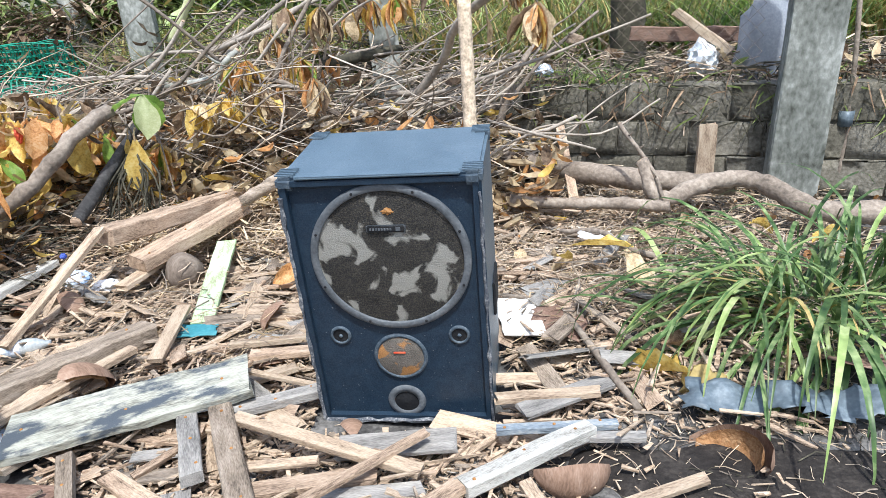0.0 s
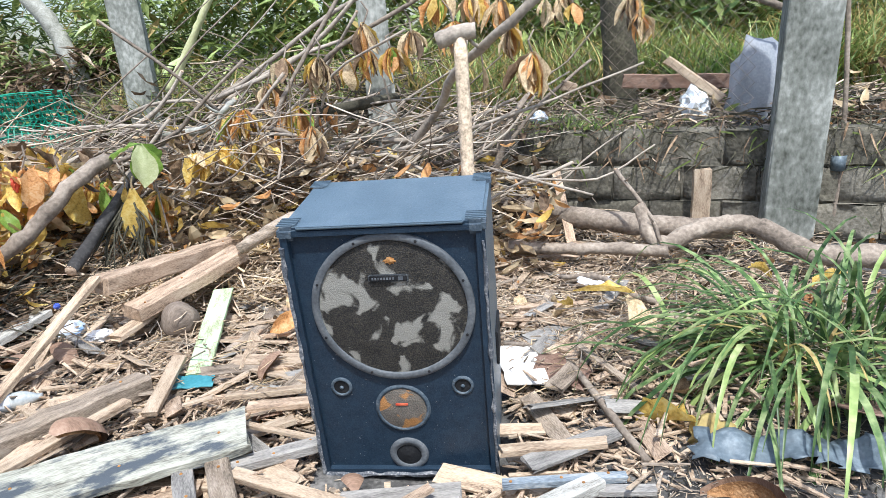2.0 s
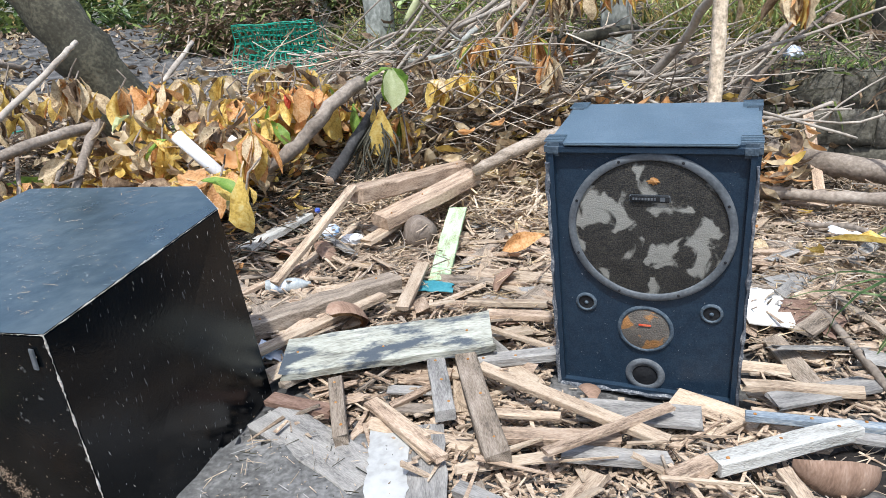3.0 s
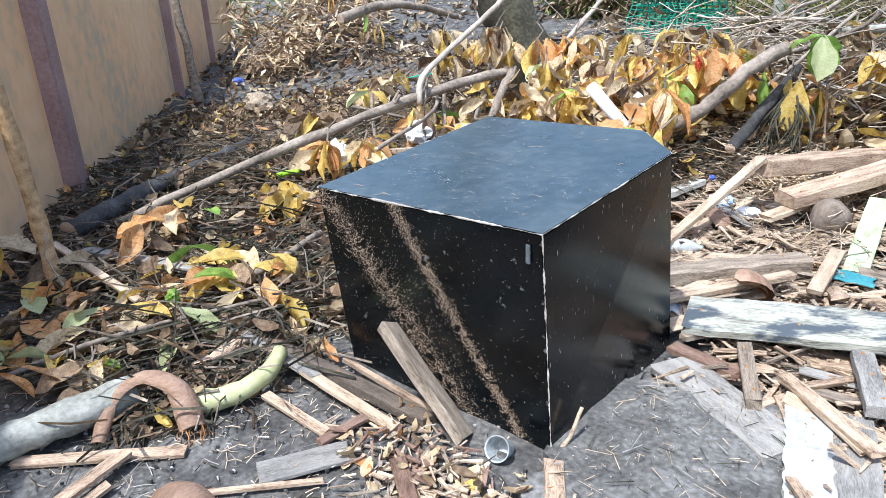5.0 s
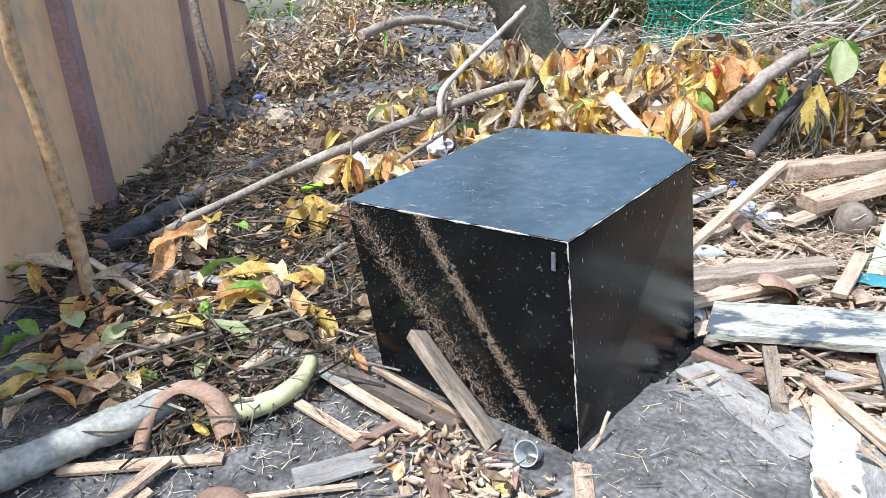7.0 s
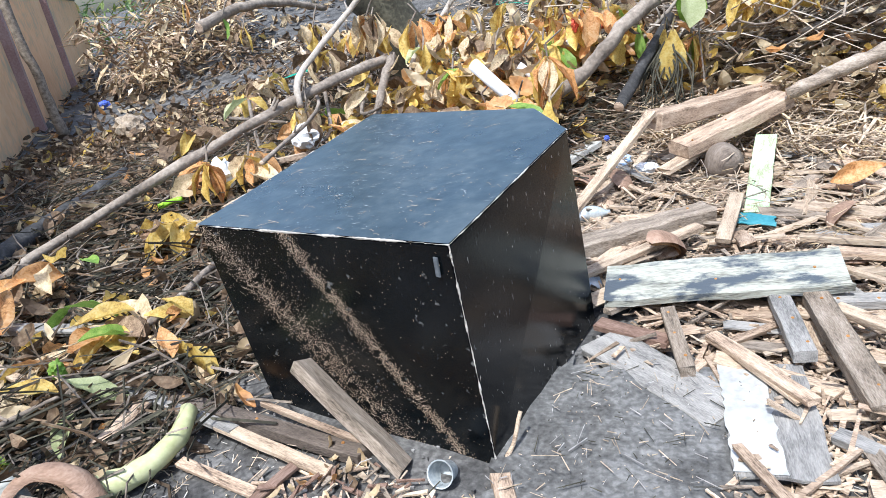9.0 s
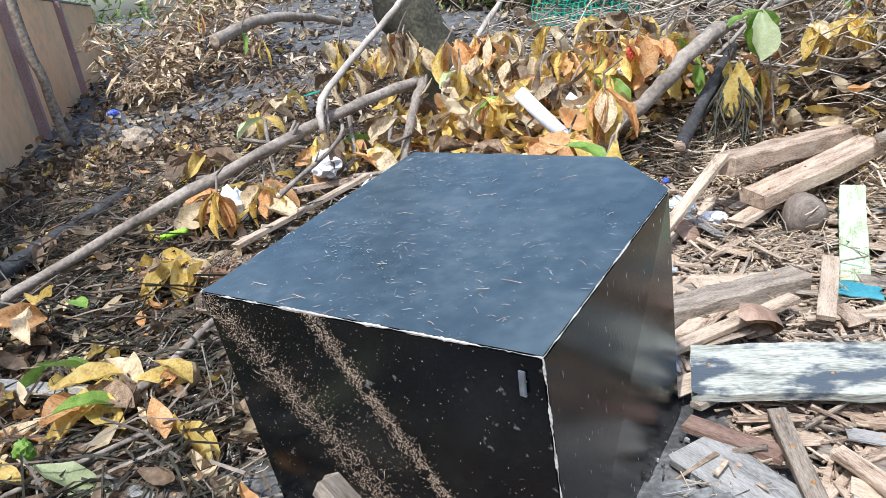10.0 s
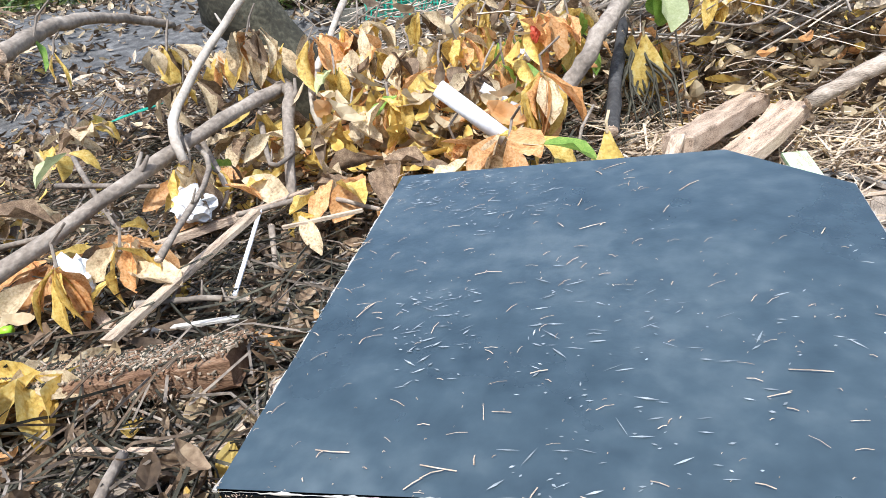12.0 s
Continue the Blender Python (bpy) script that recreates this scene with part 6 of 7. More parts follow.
# curved palm sheath and green stalk by the log
def palm_sheath():
    """A curved husk channel: smooth outside, hollow and fibrous beneath, frayed at its low end."""
    sh = empty("palm_sheath", "curved brown palm sheath arching over mud", "palm sheath")
    pts = smooth_path([(-1.83, 0.27, 0.012), (-1.90, 0.335, 0.07), (-1.885, 0.43, 0.115), (-1.79, 0.485, 0.10), (-1.69, 0.475, 0.03)], 5)
    n = len(pts) - 1
    for name, thick, mat, label in (("rind", 1.0, "coco_husk", ""), ("fibre", 0.78, "coco_fibre", "orange-brown fibrous hollow")):
        bm = bmesh.new()
        rows = []
        for i, q in enumerate(pts):
            d = (pts[min(i + 1, n)] - pts[max(i - 1, 0)]).normalized()
            side = d.cross(Vector((-0.55, 0.2, 0.81))).normalized()
            up = side.cross(d)
            r = 0.036 * thick * (0.35 + 0.65 * math.sin(math.pi * min(1, (i + 2) / (n * 0.75)) / 2) ** 0.8) * (1 + rng.uniform(-.04, .04))
            rows.append([bm.verts.new(q + (side * math.cos(a) + up * (math.sin(a) * 0.8 - 0.25)) * r) for a in (math.pi * (-0.12 + 1.24 * k / 9) for k in range(10))])
        for u, v in zip(rows, rows[1:]):
            for k in range(9):
                bm.faces.new((u[k], u[k + 1], v[k + 1], v[k]) if thick == 1 else (u[k + 1], u[k], v[k], v[k + 1]))
        part(name, bm, mat, sh, label, True)
    for k in range(14):
        q = pts[-1] + Vector((rng.uniform(-.02, .02), rng.uniform(-.03, .03), rng.uniform(-.01, .02)))
        part("strand", tube_bm([q, q + Vector((rng.uniform(0, .03), rng.uniform(-.02, .02), -0.015)), q + Vector((rng.uniform(.01, .05), rng.uniform(-.03, .03), -0.035))], [0.002, 0.0015, 0.001], 4), "coco_fibre", sh)


palm_sheath()
limb("palm_stalk", [(-1.82, 0.49, 0.035), (-1.75, 0.59, 0.045), (-1.755, 0.71, 0.06), (-1.81, 0.79, 0.08)], 0.037, 0.024, "stem_green", "thick yellow-green palm stalk lying on mud", "palm stalk", 5, 12, 0.03)


# ---- sheets, bags and other scrap ----
def sheet(name, m, w, h, mat, label, category, wave=0.0, nx=14, ny=6, th=0.002, jag=0.25, crumple=0.0, seed=1):
    r2 = random.Random(seed)
    bm = bmesh.new()
    g = []
    for i in range(nx + 1):
        row = []
        for j in range(ny + 1):
            x, y = (i / nx - 0.5) * w, (j / ny - 0.5) * h
            edge = 1 if i in (0, nx) or j in (0, ny) else 0
            z = wave * math.sin(i / nx * math.pi * 6) + crumple * noise.noise((x * 14 + seed, y * 14, seed))
            row.append(bm.verts.new((x + edge * r2.uniform(-1, 1) * jag * w / nx, y + edge * r2.uniform(-1, 1) * jag * h / ny, z)))
        g.append(row)
    for i in range(nx):
        for j in range(ny):
            bm.faces.new((g[i][j], g[i + 1][j], g[i + 1][j + 1], g[i][j + 1]))
    low = [[bm.verts.new(v.co - Vector((0, 0, th))) for v in row] for row in g]
    for i in range(nx):
        for j in range(ny):
            bm.faces.new((low[i][j + 1], low[i + 1][j + 1], low[i + 1][j], low[i][j]))
    rim = [(i, 0) for i in range(nx)] + [(nx, j) for j in range(ny)] + [(i, ny) for i in range(nx, 0, -1)] + [(0, j) for j in range(ny, 0, -1)]
    for (a, b), (c, d) in zip(rim, rim[1:] + rim[:1]):
        bm.faces.new((g[c][d], g[a][b], low[a][b], low[c][d]))
    return thing(name, bm, mat, label, category, m, crumple > 0.015)


def bag(name, p, size, mat, label, category="plastic bag", seed=1, flat=0.5):
    bm = bmesh.new()
    bmesh.ops.create_icosphere(bm, subdivisions=3, radius=1)
    for v in bm.verts:
        d = v.co.normalized()
        k = 1 + (0.45 if flat == 0.5 else flat) * noise.noise(d * 2.6 + Vector((seed, 0, 0))) + 0.22 * noise.noise(d * 6 + Vector((0, seed, 0)))
        v.co = Vector((d.x * size[0], d.y * size[1], d.z * size[2])) * k
    return thing(name, bm, mat, label, category, pose(*p, 0, 0, seed * 47), flat != 0.5)


sheet("metal_sheet", pose(1.02, 2.03, 0.085, 12, -2, -8), 0.62, 0.10, "galvanised", "torn corrugated galvanised roofing sheet under grass", "metal sheet", 0.012, 36, 8, 0.002, 1.1, 0.03, 3)
sheet("rusty_sheet", pose(1.3, 2.2, 0.10, -20, 8, 10), 0.4, 0.25, "red_wood", "rusty brown metal scrap behind the plant", "metal sheet", 0.0, 8, 6, 0.003, 0.6, 0.02, 4)
pb = sheet("painted_board", pose(-0.545, 1.49, 0.036, 0, 0, -67), 0.40, 0.19, "wood_grey", "grey board half covered in white paint", "wood offcut", 0, 10, 6, 0.008, 0.15, 0, 6)
paint = sheet("paint_layer", Matrix.Identity(4), 0.385, 0.10, "flat_white_paint", "peeling white paint", "", 0, 24, 4, 0.001, 0.18, 0, 7)
paint.parent = pb
paint.matrix_local = pose(0.0, -0.047, 0.003)
sheet("teal_plastic_piece", pose(-0.90, 2.53, 0.055, 4, 3, 15), 0.16, 0.09, "teal_plastic", "broken teal plastic sheet piece", "plastic scrap", 0, 6, 4, 0.003, 0.35, 0, 9)
sheet("cardboard_piece", pose(0.27, 2.55, 0.085, 5, -4, 100), 0.26, 0.14, "white_card", "creased off-white cardboard piece", "cardboard", 0, 6, 4, 0.004, 0.12, 0.008, 5)
sheet("concrete_slab", pose(-0.78, 1.27, 0.022, 0.5, 0.5, 22), 0.56, 0.62, "slab_concrete", "worn grey concrete slab flush with the mud", "slab", 0, 18, 18, 0.02, 1.0, 0.008, 12)
sheet("red_wrapper", pose(0.40, 2.50, 0.085, 10, 0, -30), 0.2, 0.12, "red_wood", "crumpled dark red plastic wrapper", "wrapper", 0, 10, 8, 0.001, 0.6, 0.03, 15)
sheet("plastic_scrap", pose(0.61, 2.73, 0.06, 10, 10, 30), 0.13, 0.08, "galvanised", "grey-green plastic scrap in litter", "plastic scrap", 0, 8, 6, 0.002, 0.6, 0.012, 16)
sheet("white_scrap", pose(0.62, 3.3, 0.1, 5, 10, 20), 0.16, 0.08, "white_plastic", "torn white plastic scrap in litter", "plastic scrap", 0, 10, 6, 0.002, 0.7, 0.03, 17)
sheet("white_scrap", pose(-0.40, 2.75, 0.07, 10, 25, 60), 0.13, 0.09, "blue_white_bag", "torn white plastic scrap in chips", "plastic scrap", 0, 10, 6, 0.002, 0.7, 0.03, 18)
sheet("white_scrap", pose(-1.21, 1.90, 0.06, 10, 25, 20), 0.09, 0.07, "blue_white_bag", "torn white plastic beside the black cabinet", "plastic scrap", 0, 10, 6, 0.002, 0.7, 0.02, 19)
bag("grey_tarp", (1.76, 4.72, 0.76), (0.19, 0.09, 0.31), "grey_tarp", "crumpled grey tarpaulin bundle behind the fence post", "tarpaulin", 0.27, 0.25)
sheet("teal_strip", pose(-4.3, 3.35, 0.46, 0, -8, 40), 0.34, 0.04, "green_wire", "bright teal plastic strip in dead leaves", "plastic scrap", 0, 10, 3, 0.003, 0.4, 0.01, 23)
bag("white_sack", (1.40, 4.75, 0.70), (0.13, 0.08, 0.10), "white_sacking", "crumpled white sack on the bank", "sack", 2)
bag("plastic_bag", (-3.03, 2.32, 0.34), (0.11, 0.08, 0.06), "white_plastic", "crumpled white plastic bag in dead leaves", seed=3)
bag("plastic_bag", (-3.13, 1.85, 0.27), (0.07, 0.05, 0.08), "white_sacking", "small crumpled white bag by a log", seed=4)
bag("plastic_bag", (-1.60, 2.93, 0.09), (0.06, 0.05, 0.045), "blue_white_bag", "crumpled blue and white packet in wood chips", seed=5)
bag("plastic_bag", (0.79, 2.15, 0.05), (0.07, 0.06, 0.05), "grass_dry", "pale dry husk bag under the plant", seed=6)
bag("plastic_bag", (0.45, 4.75, 0.68), (0.06, 0.04, 0.04), "blue_white_bag", "small white plastic scrap on the block wall", seed=8)
bag("plastic_bag", (-2.05, 3.62, 0.58), (0.05, 0.04, 0.03), "white_plastic", "small white scrap among yellow leaves", seed=9)
bag("plastic_bag", (-2.1, 3.5, 0.55), (0.10, 0.05, 0.03), "white_plastic", "creased white plastic among yellow leaves", seed=14)
bag("red_packet", (-2.0, 3.6, 0.62), (0.05, 0.03, 0.03), "red_scrap", "crumpled red packet among yellow leaves", "packet", 10)
bag("red_leaf_scrap", (-2.0, 3.33, 0.66), (0.02, 0.015, 0.035), "red_scrap", "bright orange-red scrap on a log", "plastic scrap", 11)
bag("white_shell", (-1.45, 2.89, 0.085), (0.05, 0.032, 0.025), "white_plastic", "smooth white shell-like plastic cap", "cap", 12)
bag("stone", (-4.1, 1.09, 0.05), (0.055, 0.035, 0.02), "pebble", "flat pale stone on mud", "stone", 13)
bag("fibre_ball", (-6.25, 2.92, 0.12), (0.16, 0.13, 0.11), "straw", "round greyish tuft of dry fibre", "fibre tuft", 15)
bag("blue_wrapper", (-8.8, 3.85, 0.06), (0.07, 0.05, 0.05), "blue_scrap", "crumpled blue plastic wrapper in dead leaves", "wrapper", 16)
bag("blue_wrapper", (-1.69, 3.0, 0.18), (0.014, 0.012, 0.012), "blue_scrap", "tiny bright blue plastic scrap", "wrapper", 17)
bag("shoe_sole", (0.82, 2.57, 0.05), (0.085, 0.038, 0.018), "navy_rubber", "dark navy rubber sandal sole", "shoe", 18)
bag("yellow_wrapper", (-1.06, 0.86, 0.02), (0.03, 0.015, 0.008), "leaf_yellow", "small yellow and green wrapper", "wrapper", 19)
bag("green_fruit", (-2.30, 0.66, 0.14), (0.022, 0.022, 0.028), "leaf_green", "small round green fruit", "fruit", 1)

bottle = empty("plastic_bottle", "crushed clear plastic bottle with a blue label", "bottle", pose(-1.50, 2.42, 0.045, 0, 90, 25))
part("body", lathe_bm([(0.001, -0.09), (0.03, -0.085), (0.031, 0.03), (0.026, 0.05), (0.012, 0.08), (0.011, 0.095), (0.001, 0.095)], 18), "clear_plastic", bottle, "", True)
part("wrapper", lathe_bm([(0.0318, -0.06), (0.0318, 0.0)], 18), "blue_white_bag", bottle, "torn blue and white label")
cup = empty("plastic_cup", "small translucent plastic cup lying on its side", "cup", pose(-1.09, 0.985, 0.03, 55, 25, 0))
part("wall", lathe_bm([(0.001, -0.03), (0.022, -0.03), (0.030, 0.02), (0.032, 0.02), (0.032, 0.023), (0.029, 0.022), (0.0215, -0.028)], 24), "clear_plastic", cup)
pipe = empty("white_pipe", "cut white plastic pipe sticking out of yellow leaves", "pipe", along((-2.195, 2.71, 0.60), (-1.97, 2.72, 0.40)))
bm = lathe_bm([(0.026, -0.0), (0.030, 0.0), (0.030, 0.30), (0.026, 0.30), (0.026, 0.0)], 20)
part("tube", bm, "white_plastic", pipe, "", True).matrix_local = pose(0, 0, 0, 0, 90, 0)
thing("white_pipe", mesh_of(lathe_bm([(0.016, 0), (0.02, 0), (0.02, 0.16), (0.016, 0.16)], 14), "white_plastic", True), None, "short thin white plastic pipe in yellow leaves", "pipe", along((-2.14, 3.0, 0.53), (-2.05, 3.03, 0.45)) @ pose(0, 0, 0, 0, 90, 0))
limb("lime_tube", [(-3.27, 1.56, 0.21), (-3.22, 1.60, 0.225), (-3.17, 1.63, 0.23)], 0.014, 0.014, "lime_plastic", "bright lime green plastic tube in dead leaves", "plastic tube", 3, 10)

tap = empty("standpipe", "thin pole with a pale blue cup near the post", "pole", Matrix.Translation((1.96, 4.1, 0.05)))
part("pole", tube_bm(smooth_path([(0, 0, 0), (0.012, 0, 0.4), (0, 0, 0.8), (-0.06, 0, 1.6)], 3), 0.013, 8), "bark", tap, "", True)
part("cup", lathe_bm([(0.001, 0.34), (0.035, 0.34), (0.04, 0.42), (0.033, 0.42), (0.03, 0.35)], 16), "galvanised", tap, "pale blue-grey cup", True)


# ---- green wire mesh ----
def build_wire():
    r2 = random.Random(9)
    g = empty("wire_mesh_roll", "crumpled roll of green plastic-coated wire mesh", "wire mesh", pose(-3.22, 4.95, 0.76, 0, 0, 8))
    def pt(u, v, layer):
        x = (u - 0.5) * 0.72 + 0.03 * layer
        z = 0.36 * (v - 0.3) + 0.03 * noise.noise((u * 4, v * 3, layer * 2))
        return Vector((x + 0.04 * noise.noise((u * 3, v * 5, layer + 7)), 0.05 * layer + 0.12 * math.sin(v * 2 + layer), z))
    for layer in range(3):
        for i in range(15):
            u = i / 14 + r2.uniform(-.01, .01)
            part("wire", tube_bm([pt(u + 0.03 * layer, v / 6, layer) for v in range(7)], 0.0048, 4, False), "green_wire", g)
        for j in range(9):
            v = j / 8 + r2.uniform(-.01, .01)
            part("wire", tube_bm([pt(u / 8, v + 0.02 * layer, layer) for u in range(9)], 0.0035, 4, False), "green_wire", g)


build_wire()


# ---- chain link on the bank ----
def build_chainlink():
    """Diamond wire between the posts, above the block wall."""
    bm = bmesh.new()
    a, b, h = Vector((1.55, 4.2, 0.62)), Vector((-0.45, 4.88, 0.62)), 1.1
    d = (b - a)
    n = int(d.length / 0.075)
    for k in range(-14, n):
        for sgn in (1, -1):
            p0, p1 = k / n, (k + 14) / n
            if sgn < 0:
                p0, p1 = p1, p0
            lo, hi = max(0, min(1, p0)), max(0, min(1, p1))
            if p0 == p1:
                continue
            za, zb = (lo - p0) / (p1 - p0) * h, (hi - p0) / (p1 - p0) * h
            if abs(lo - hi) < 1e-4:
                continue
            tube_bm([a + d * lo + Vector((0, 0, za)), a + d * hi + Vector((0, 0, zb))], 0.0013, 3, False, bm)
    tagged(thing("chain_link_fence", bm, "wood_dark", "thin rusty chain link wire between concrete posts", "fence"), kind="stuff")


build_chainlink()


# ---- scattered wood scraps ----
sr = random.Random(31)
SCRAPS = []
rng = random.Random(17)
for k in range(22):
    L, w, th = rng.uniform(0.10, 0.42), rng.uniform(0.016, 0.072), rng.uniform(0.005, 0.018)
    SCRAPS.append((plank_mesh(L, w, th, rng.choice(("wood_pale", "wood_pale", "wood_tan", "wood_tan", "wood_tan", "wood_old", "wood_old", "wood_grey")), 1.0), L))


def blocked(x, y):
    """Inside the loudspeaker or the black cabinet, or on the slab."""
    return (-0.34 < x < 0.24 and 2.0 < y < 2.52) or (-1.88 < x < -1.0 and 0.93 < y < 1.85) or (-1.02 < x < -0.55 and 0.98 < y < 1.55)


def scrap(x, y, lift):
    me, L = sr.choice(SCRAPS)
    yaw = sr.gauss(0.5, 0.9)
    z = ground_z(x, y) + 0.02 + lift
    ob = thing("wood_scrap", me, None, "split wood offcut lying in the debris", "wood scrap", Matrix.Translation((x, y, z)) @ Matrix.Rotation(yaw, 4, "Z") @ Matrix.Rotation(sr.gauss(0, 0.10), 4, "Y") @ Matrix.Rotation(sr.gauss(0, 0.25), 4, "X") @ Matrix.Translation((-L / 2, 0, 0)), group="scattered wood offcuts")
    return ob


made = 0
while made < 290:
    x, y = sr.uniform(-1.75, 0.95), sr.uniform(1.1, 3.75)
    if blocked(x, y) or (x > 0.3 and y < 1.6) or (x < -1.2 and y < 1.9):
        continue
    if (x > 0.22 and y < 2.15) or (y < 1.95 and x > -0.5 and sr.random() < 0.65):
        continue
    if x > 0.45 and sr.random() < 0.5:
        continue
    scrap(x, y, sr.uniform(0.005, 0.05))
    made += 1


# ---- loose small stuff ----
def stuff(name, label, category, mats, maker, count, seed):
    """Many small loose bits in one mesh; maker gives verts and faces for one bit and a material index."""
    r2 = random.Random(seed)
    v, f, mi = [], [], []
    for _ in range(count):
        got = maker(r2)
        if got is None:
            continue
        vv, ff, m = got
        base = len(v)
        v += vv
        f += [tuple(base + i for i in q) for q in ff]
        mi += [m] * len(ff)
    me = bpy.data.meshes.new(name)
    me.from_pydata(v, [], f)
    for m in mats:
        me.materials.append(MATS[m])
    me.polygons.foreach_set("material_index", mi)
    return tagged(new(name, me), label, category, kind="stuff")


BOXF = ((0, 1, 2, 3), (4, 7, 6, 5), (0, 4, 5, 1), (1, 5, 6, 2), (2, 6, 7, 3), (3, 7, 4, 0))


def sliver(c, d, L, w, t):
    """A split chip: thin block along d, pointed at one end."""
    d = Vector(d).normalized()
    s = d.cross(Vector((0, 0, 1)))
    s = s.normalized() if s.length > 1e-3 else Vector((1, 0, 0))
    u = s.cross(d)
    c = Vector(c)
    out = []
    for e, k in ((-0.5, 1.0), (0.5, 0.45)):
        p = c + d * L * e
        out += [p - s * w * k - u * t, p + s * w * k - u * t, p + s * w * k + u * t, p - s * w * k + u * t]
    return out, BOXF


def chip_maker(r2):
    x, y = r2.uniform(-2.3, 1.15), r2.uniform(0.75, 3.9)
    if blocked(x, y):
        return None
    if (x < -0.85 and y < 1.05) or (x < -2.0 and r2.random() < 0.4) or (x > 0.3 and y < 1.98 - 0.25 * max(0, 0.5 - x) and r2.random() < 0.92):
        return None
    if x > 0.5 and r2.random() < 0.35:
        return None
    L = r2.uniform(0.012, 0.05) * (1 + (r2.random() < 0.12) * 1.6)
    a = r2.uniform(0, 6.28)
    z = ground_z(x, y) + abs(r2.gauss(0, 0.018)) + 0.003
    vv, ff = sliver((x, y, z), (math.cos(a), math.sin(a), r2.gauss(0, 0.25)), L, r2.uniform(0.002, 0.008), r2.uniform(0.0006, 0.0025))
    return vv, ff, r2.choice((0, 0, 0, 1, 1, 2))


def dust_maker(r2):
    x, y = r2.uniform(-2.2, 1.3), r2.uniform(0.3, 3.4)
    if blocked(x, y) and r2.random() < 0.9:
        return None
    if (y < 0.9 or (x > 0.35 and y < 1.95)) and r2.random() < 0.75:
        return None
    a = r2.uniform(0, 6.28)
    z = ground_z(x, y) + 0.002 + abs(r2.gauss(0, 0.006))
    vv, ff = sliver((x, y, z), (math.cos(a), math.sin(a), r2.gauss(0, 0.2)), r2.uniform(0.006, 0.03), r2.uniform(0.0006, 0.002), 0.0006)
    return vv, ff, r2.choice((0, 1, 1, 2))


def twig_maker(x0, x1, y0, y1, lift, size=(0.05, 0.22), rad=0.0022):
    def make(r2):
        x, y = r2.uniform(x0, x1), r2.uniform(y0, y1)
        if blocked(x, y) or not clear_of_wall(x, y):
            return None
        L = r2.uniform(*size)
        a = r2.uniform(0, 6.28)
        z = ground_z(x, y) + 0.004 + abs(r2.gauss(0, lift))
        p = Vector((x, y, z))
        d = Vector((math.cos(a), math.sin(a), r2.gauss(0, 0.22)))
        b = Vector((r2.uniform(-1, 1), r2.uniform(-1, 1), r2.uniform(-.4, .8))) * L * 0.14
        pts = [p, p + d * L * 0.5 + b, p + d * L]
        r = rad * r2.uniform(0.5, 1.6)
        vv = []
        s = d.cross(Vector((0, 0, 1))).normalized()
        u = s.cross(d).normalized()
        for q in pts:
            vv += [q + s * r, q - s * r * 0.5 + u * r * 0.87, q - s * r * 0.5 - u * r * 0.87]
        ff = [(i * 3 + k, i * 3 + (k + 1) % 3, i * 3 + 3 + (k + 1) % 3, i * 3 + 3 + k) for i in (0, 1) for k in range(3)]
        return vv, ff, r2.choice((0, 0, 1, 2))
    return make


def clear_of_wall(x, y):
    return (x + 4.47) * 0.463 + (y - 0.83) * 0.886 > 0.02


def leaf_maker(x0, x1, y0, y1, lift, size, weights):
    def make(r2):
        x, y = r2.uniform(x0, x1), r2.uniform(y0, y1)
        if blocked(x, y) or not clear_of_wall(x, y):
            return None
        L = r2.uniform(*size)
        W = L * r2.uniform(0.25, 0.5)
        m = Matrix.Translation((x, y, ground_z(x, y) + 0.006 + abs(r2.gauss(0, lift)))) @ Euler((r2.gauss(0, 0.5), r2.gauss(0, 0.45), r2.uniform(0, 6.28))).to_matrix().to_4x4()
        c = r2.uniform(0.5, 2.6)
        vv = []
        for i in range(5):
            s = i / 4
            w = W * 0.5 * math.sin(math.pi * (0.06 + 0.88 * s))
            a = c * (s - 0.5)
            px_, pz = math.sin(a) / c * L, (1 - math.cos(a)) / c * L
            for k in (-1, 0, 1):
                vv.append(m @ Vector((px_, k * w, pz + abs(k) * w * r2.uniform(0.1, 0.9))))
        ff = [(i * 3 + k, i * 3 + k + 1, i * 3 + k + 4, i * 3 + k + 3) for i in range(4) for k in (0, 1)]
        return vv, ff, r2.choices(range(len(weights)), weights)[0]
    return make


stuff("wood_chips", "thick bed of pale split wood chips", "wood chips", ("chips", "wood_pale", "wood_tan"), chip_maker, 34000, 41)
def split_maker(r2):
    x, y = r2.uniform(-1.75, 1.0), r2.uniform(1.1, 3.8)
    if blocked(x, y) or (x < -1.1 and y < 1.9) or (x > 0.3 and y < 1.95) or (x > 0.5 and r2.random() < 0.4):
        return None
    a = r2.gauss(0.4, 1.0)
    z = ground_z(x, y) + 0.008 + abs(r2.gauss(0, 0.025))
    vv, ff = sliver((x, y, z), (math.cos(a), math.sin(a), r2.gauss(0, 0.2)), r2.uniform(0.05, 0.24), r2.uniform(0.002, 0.010), r2.uniform(0.001, 0.004))
    return vv, ff, r2.choice((0, 0, 0, 1, 1, 2))


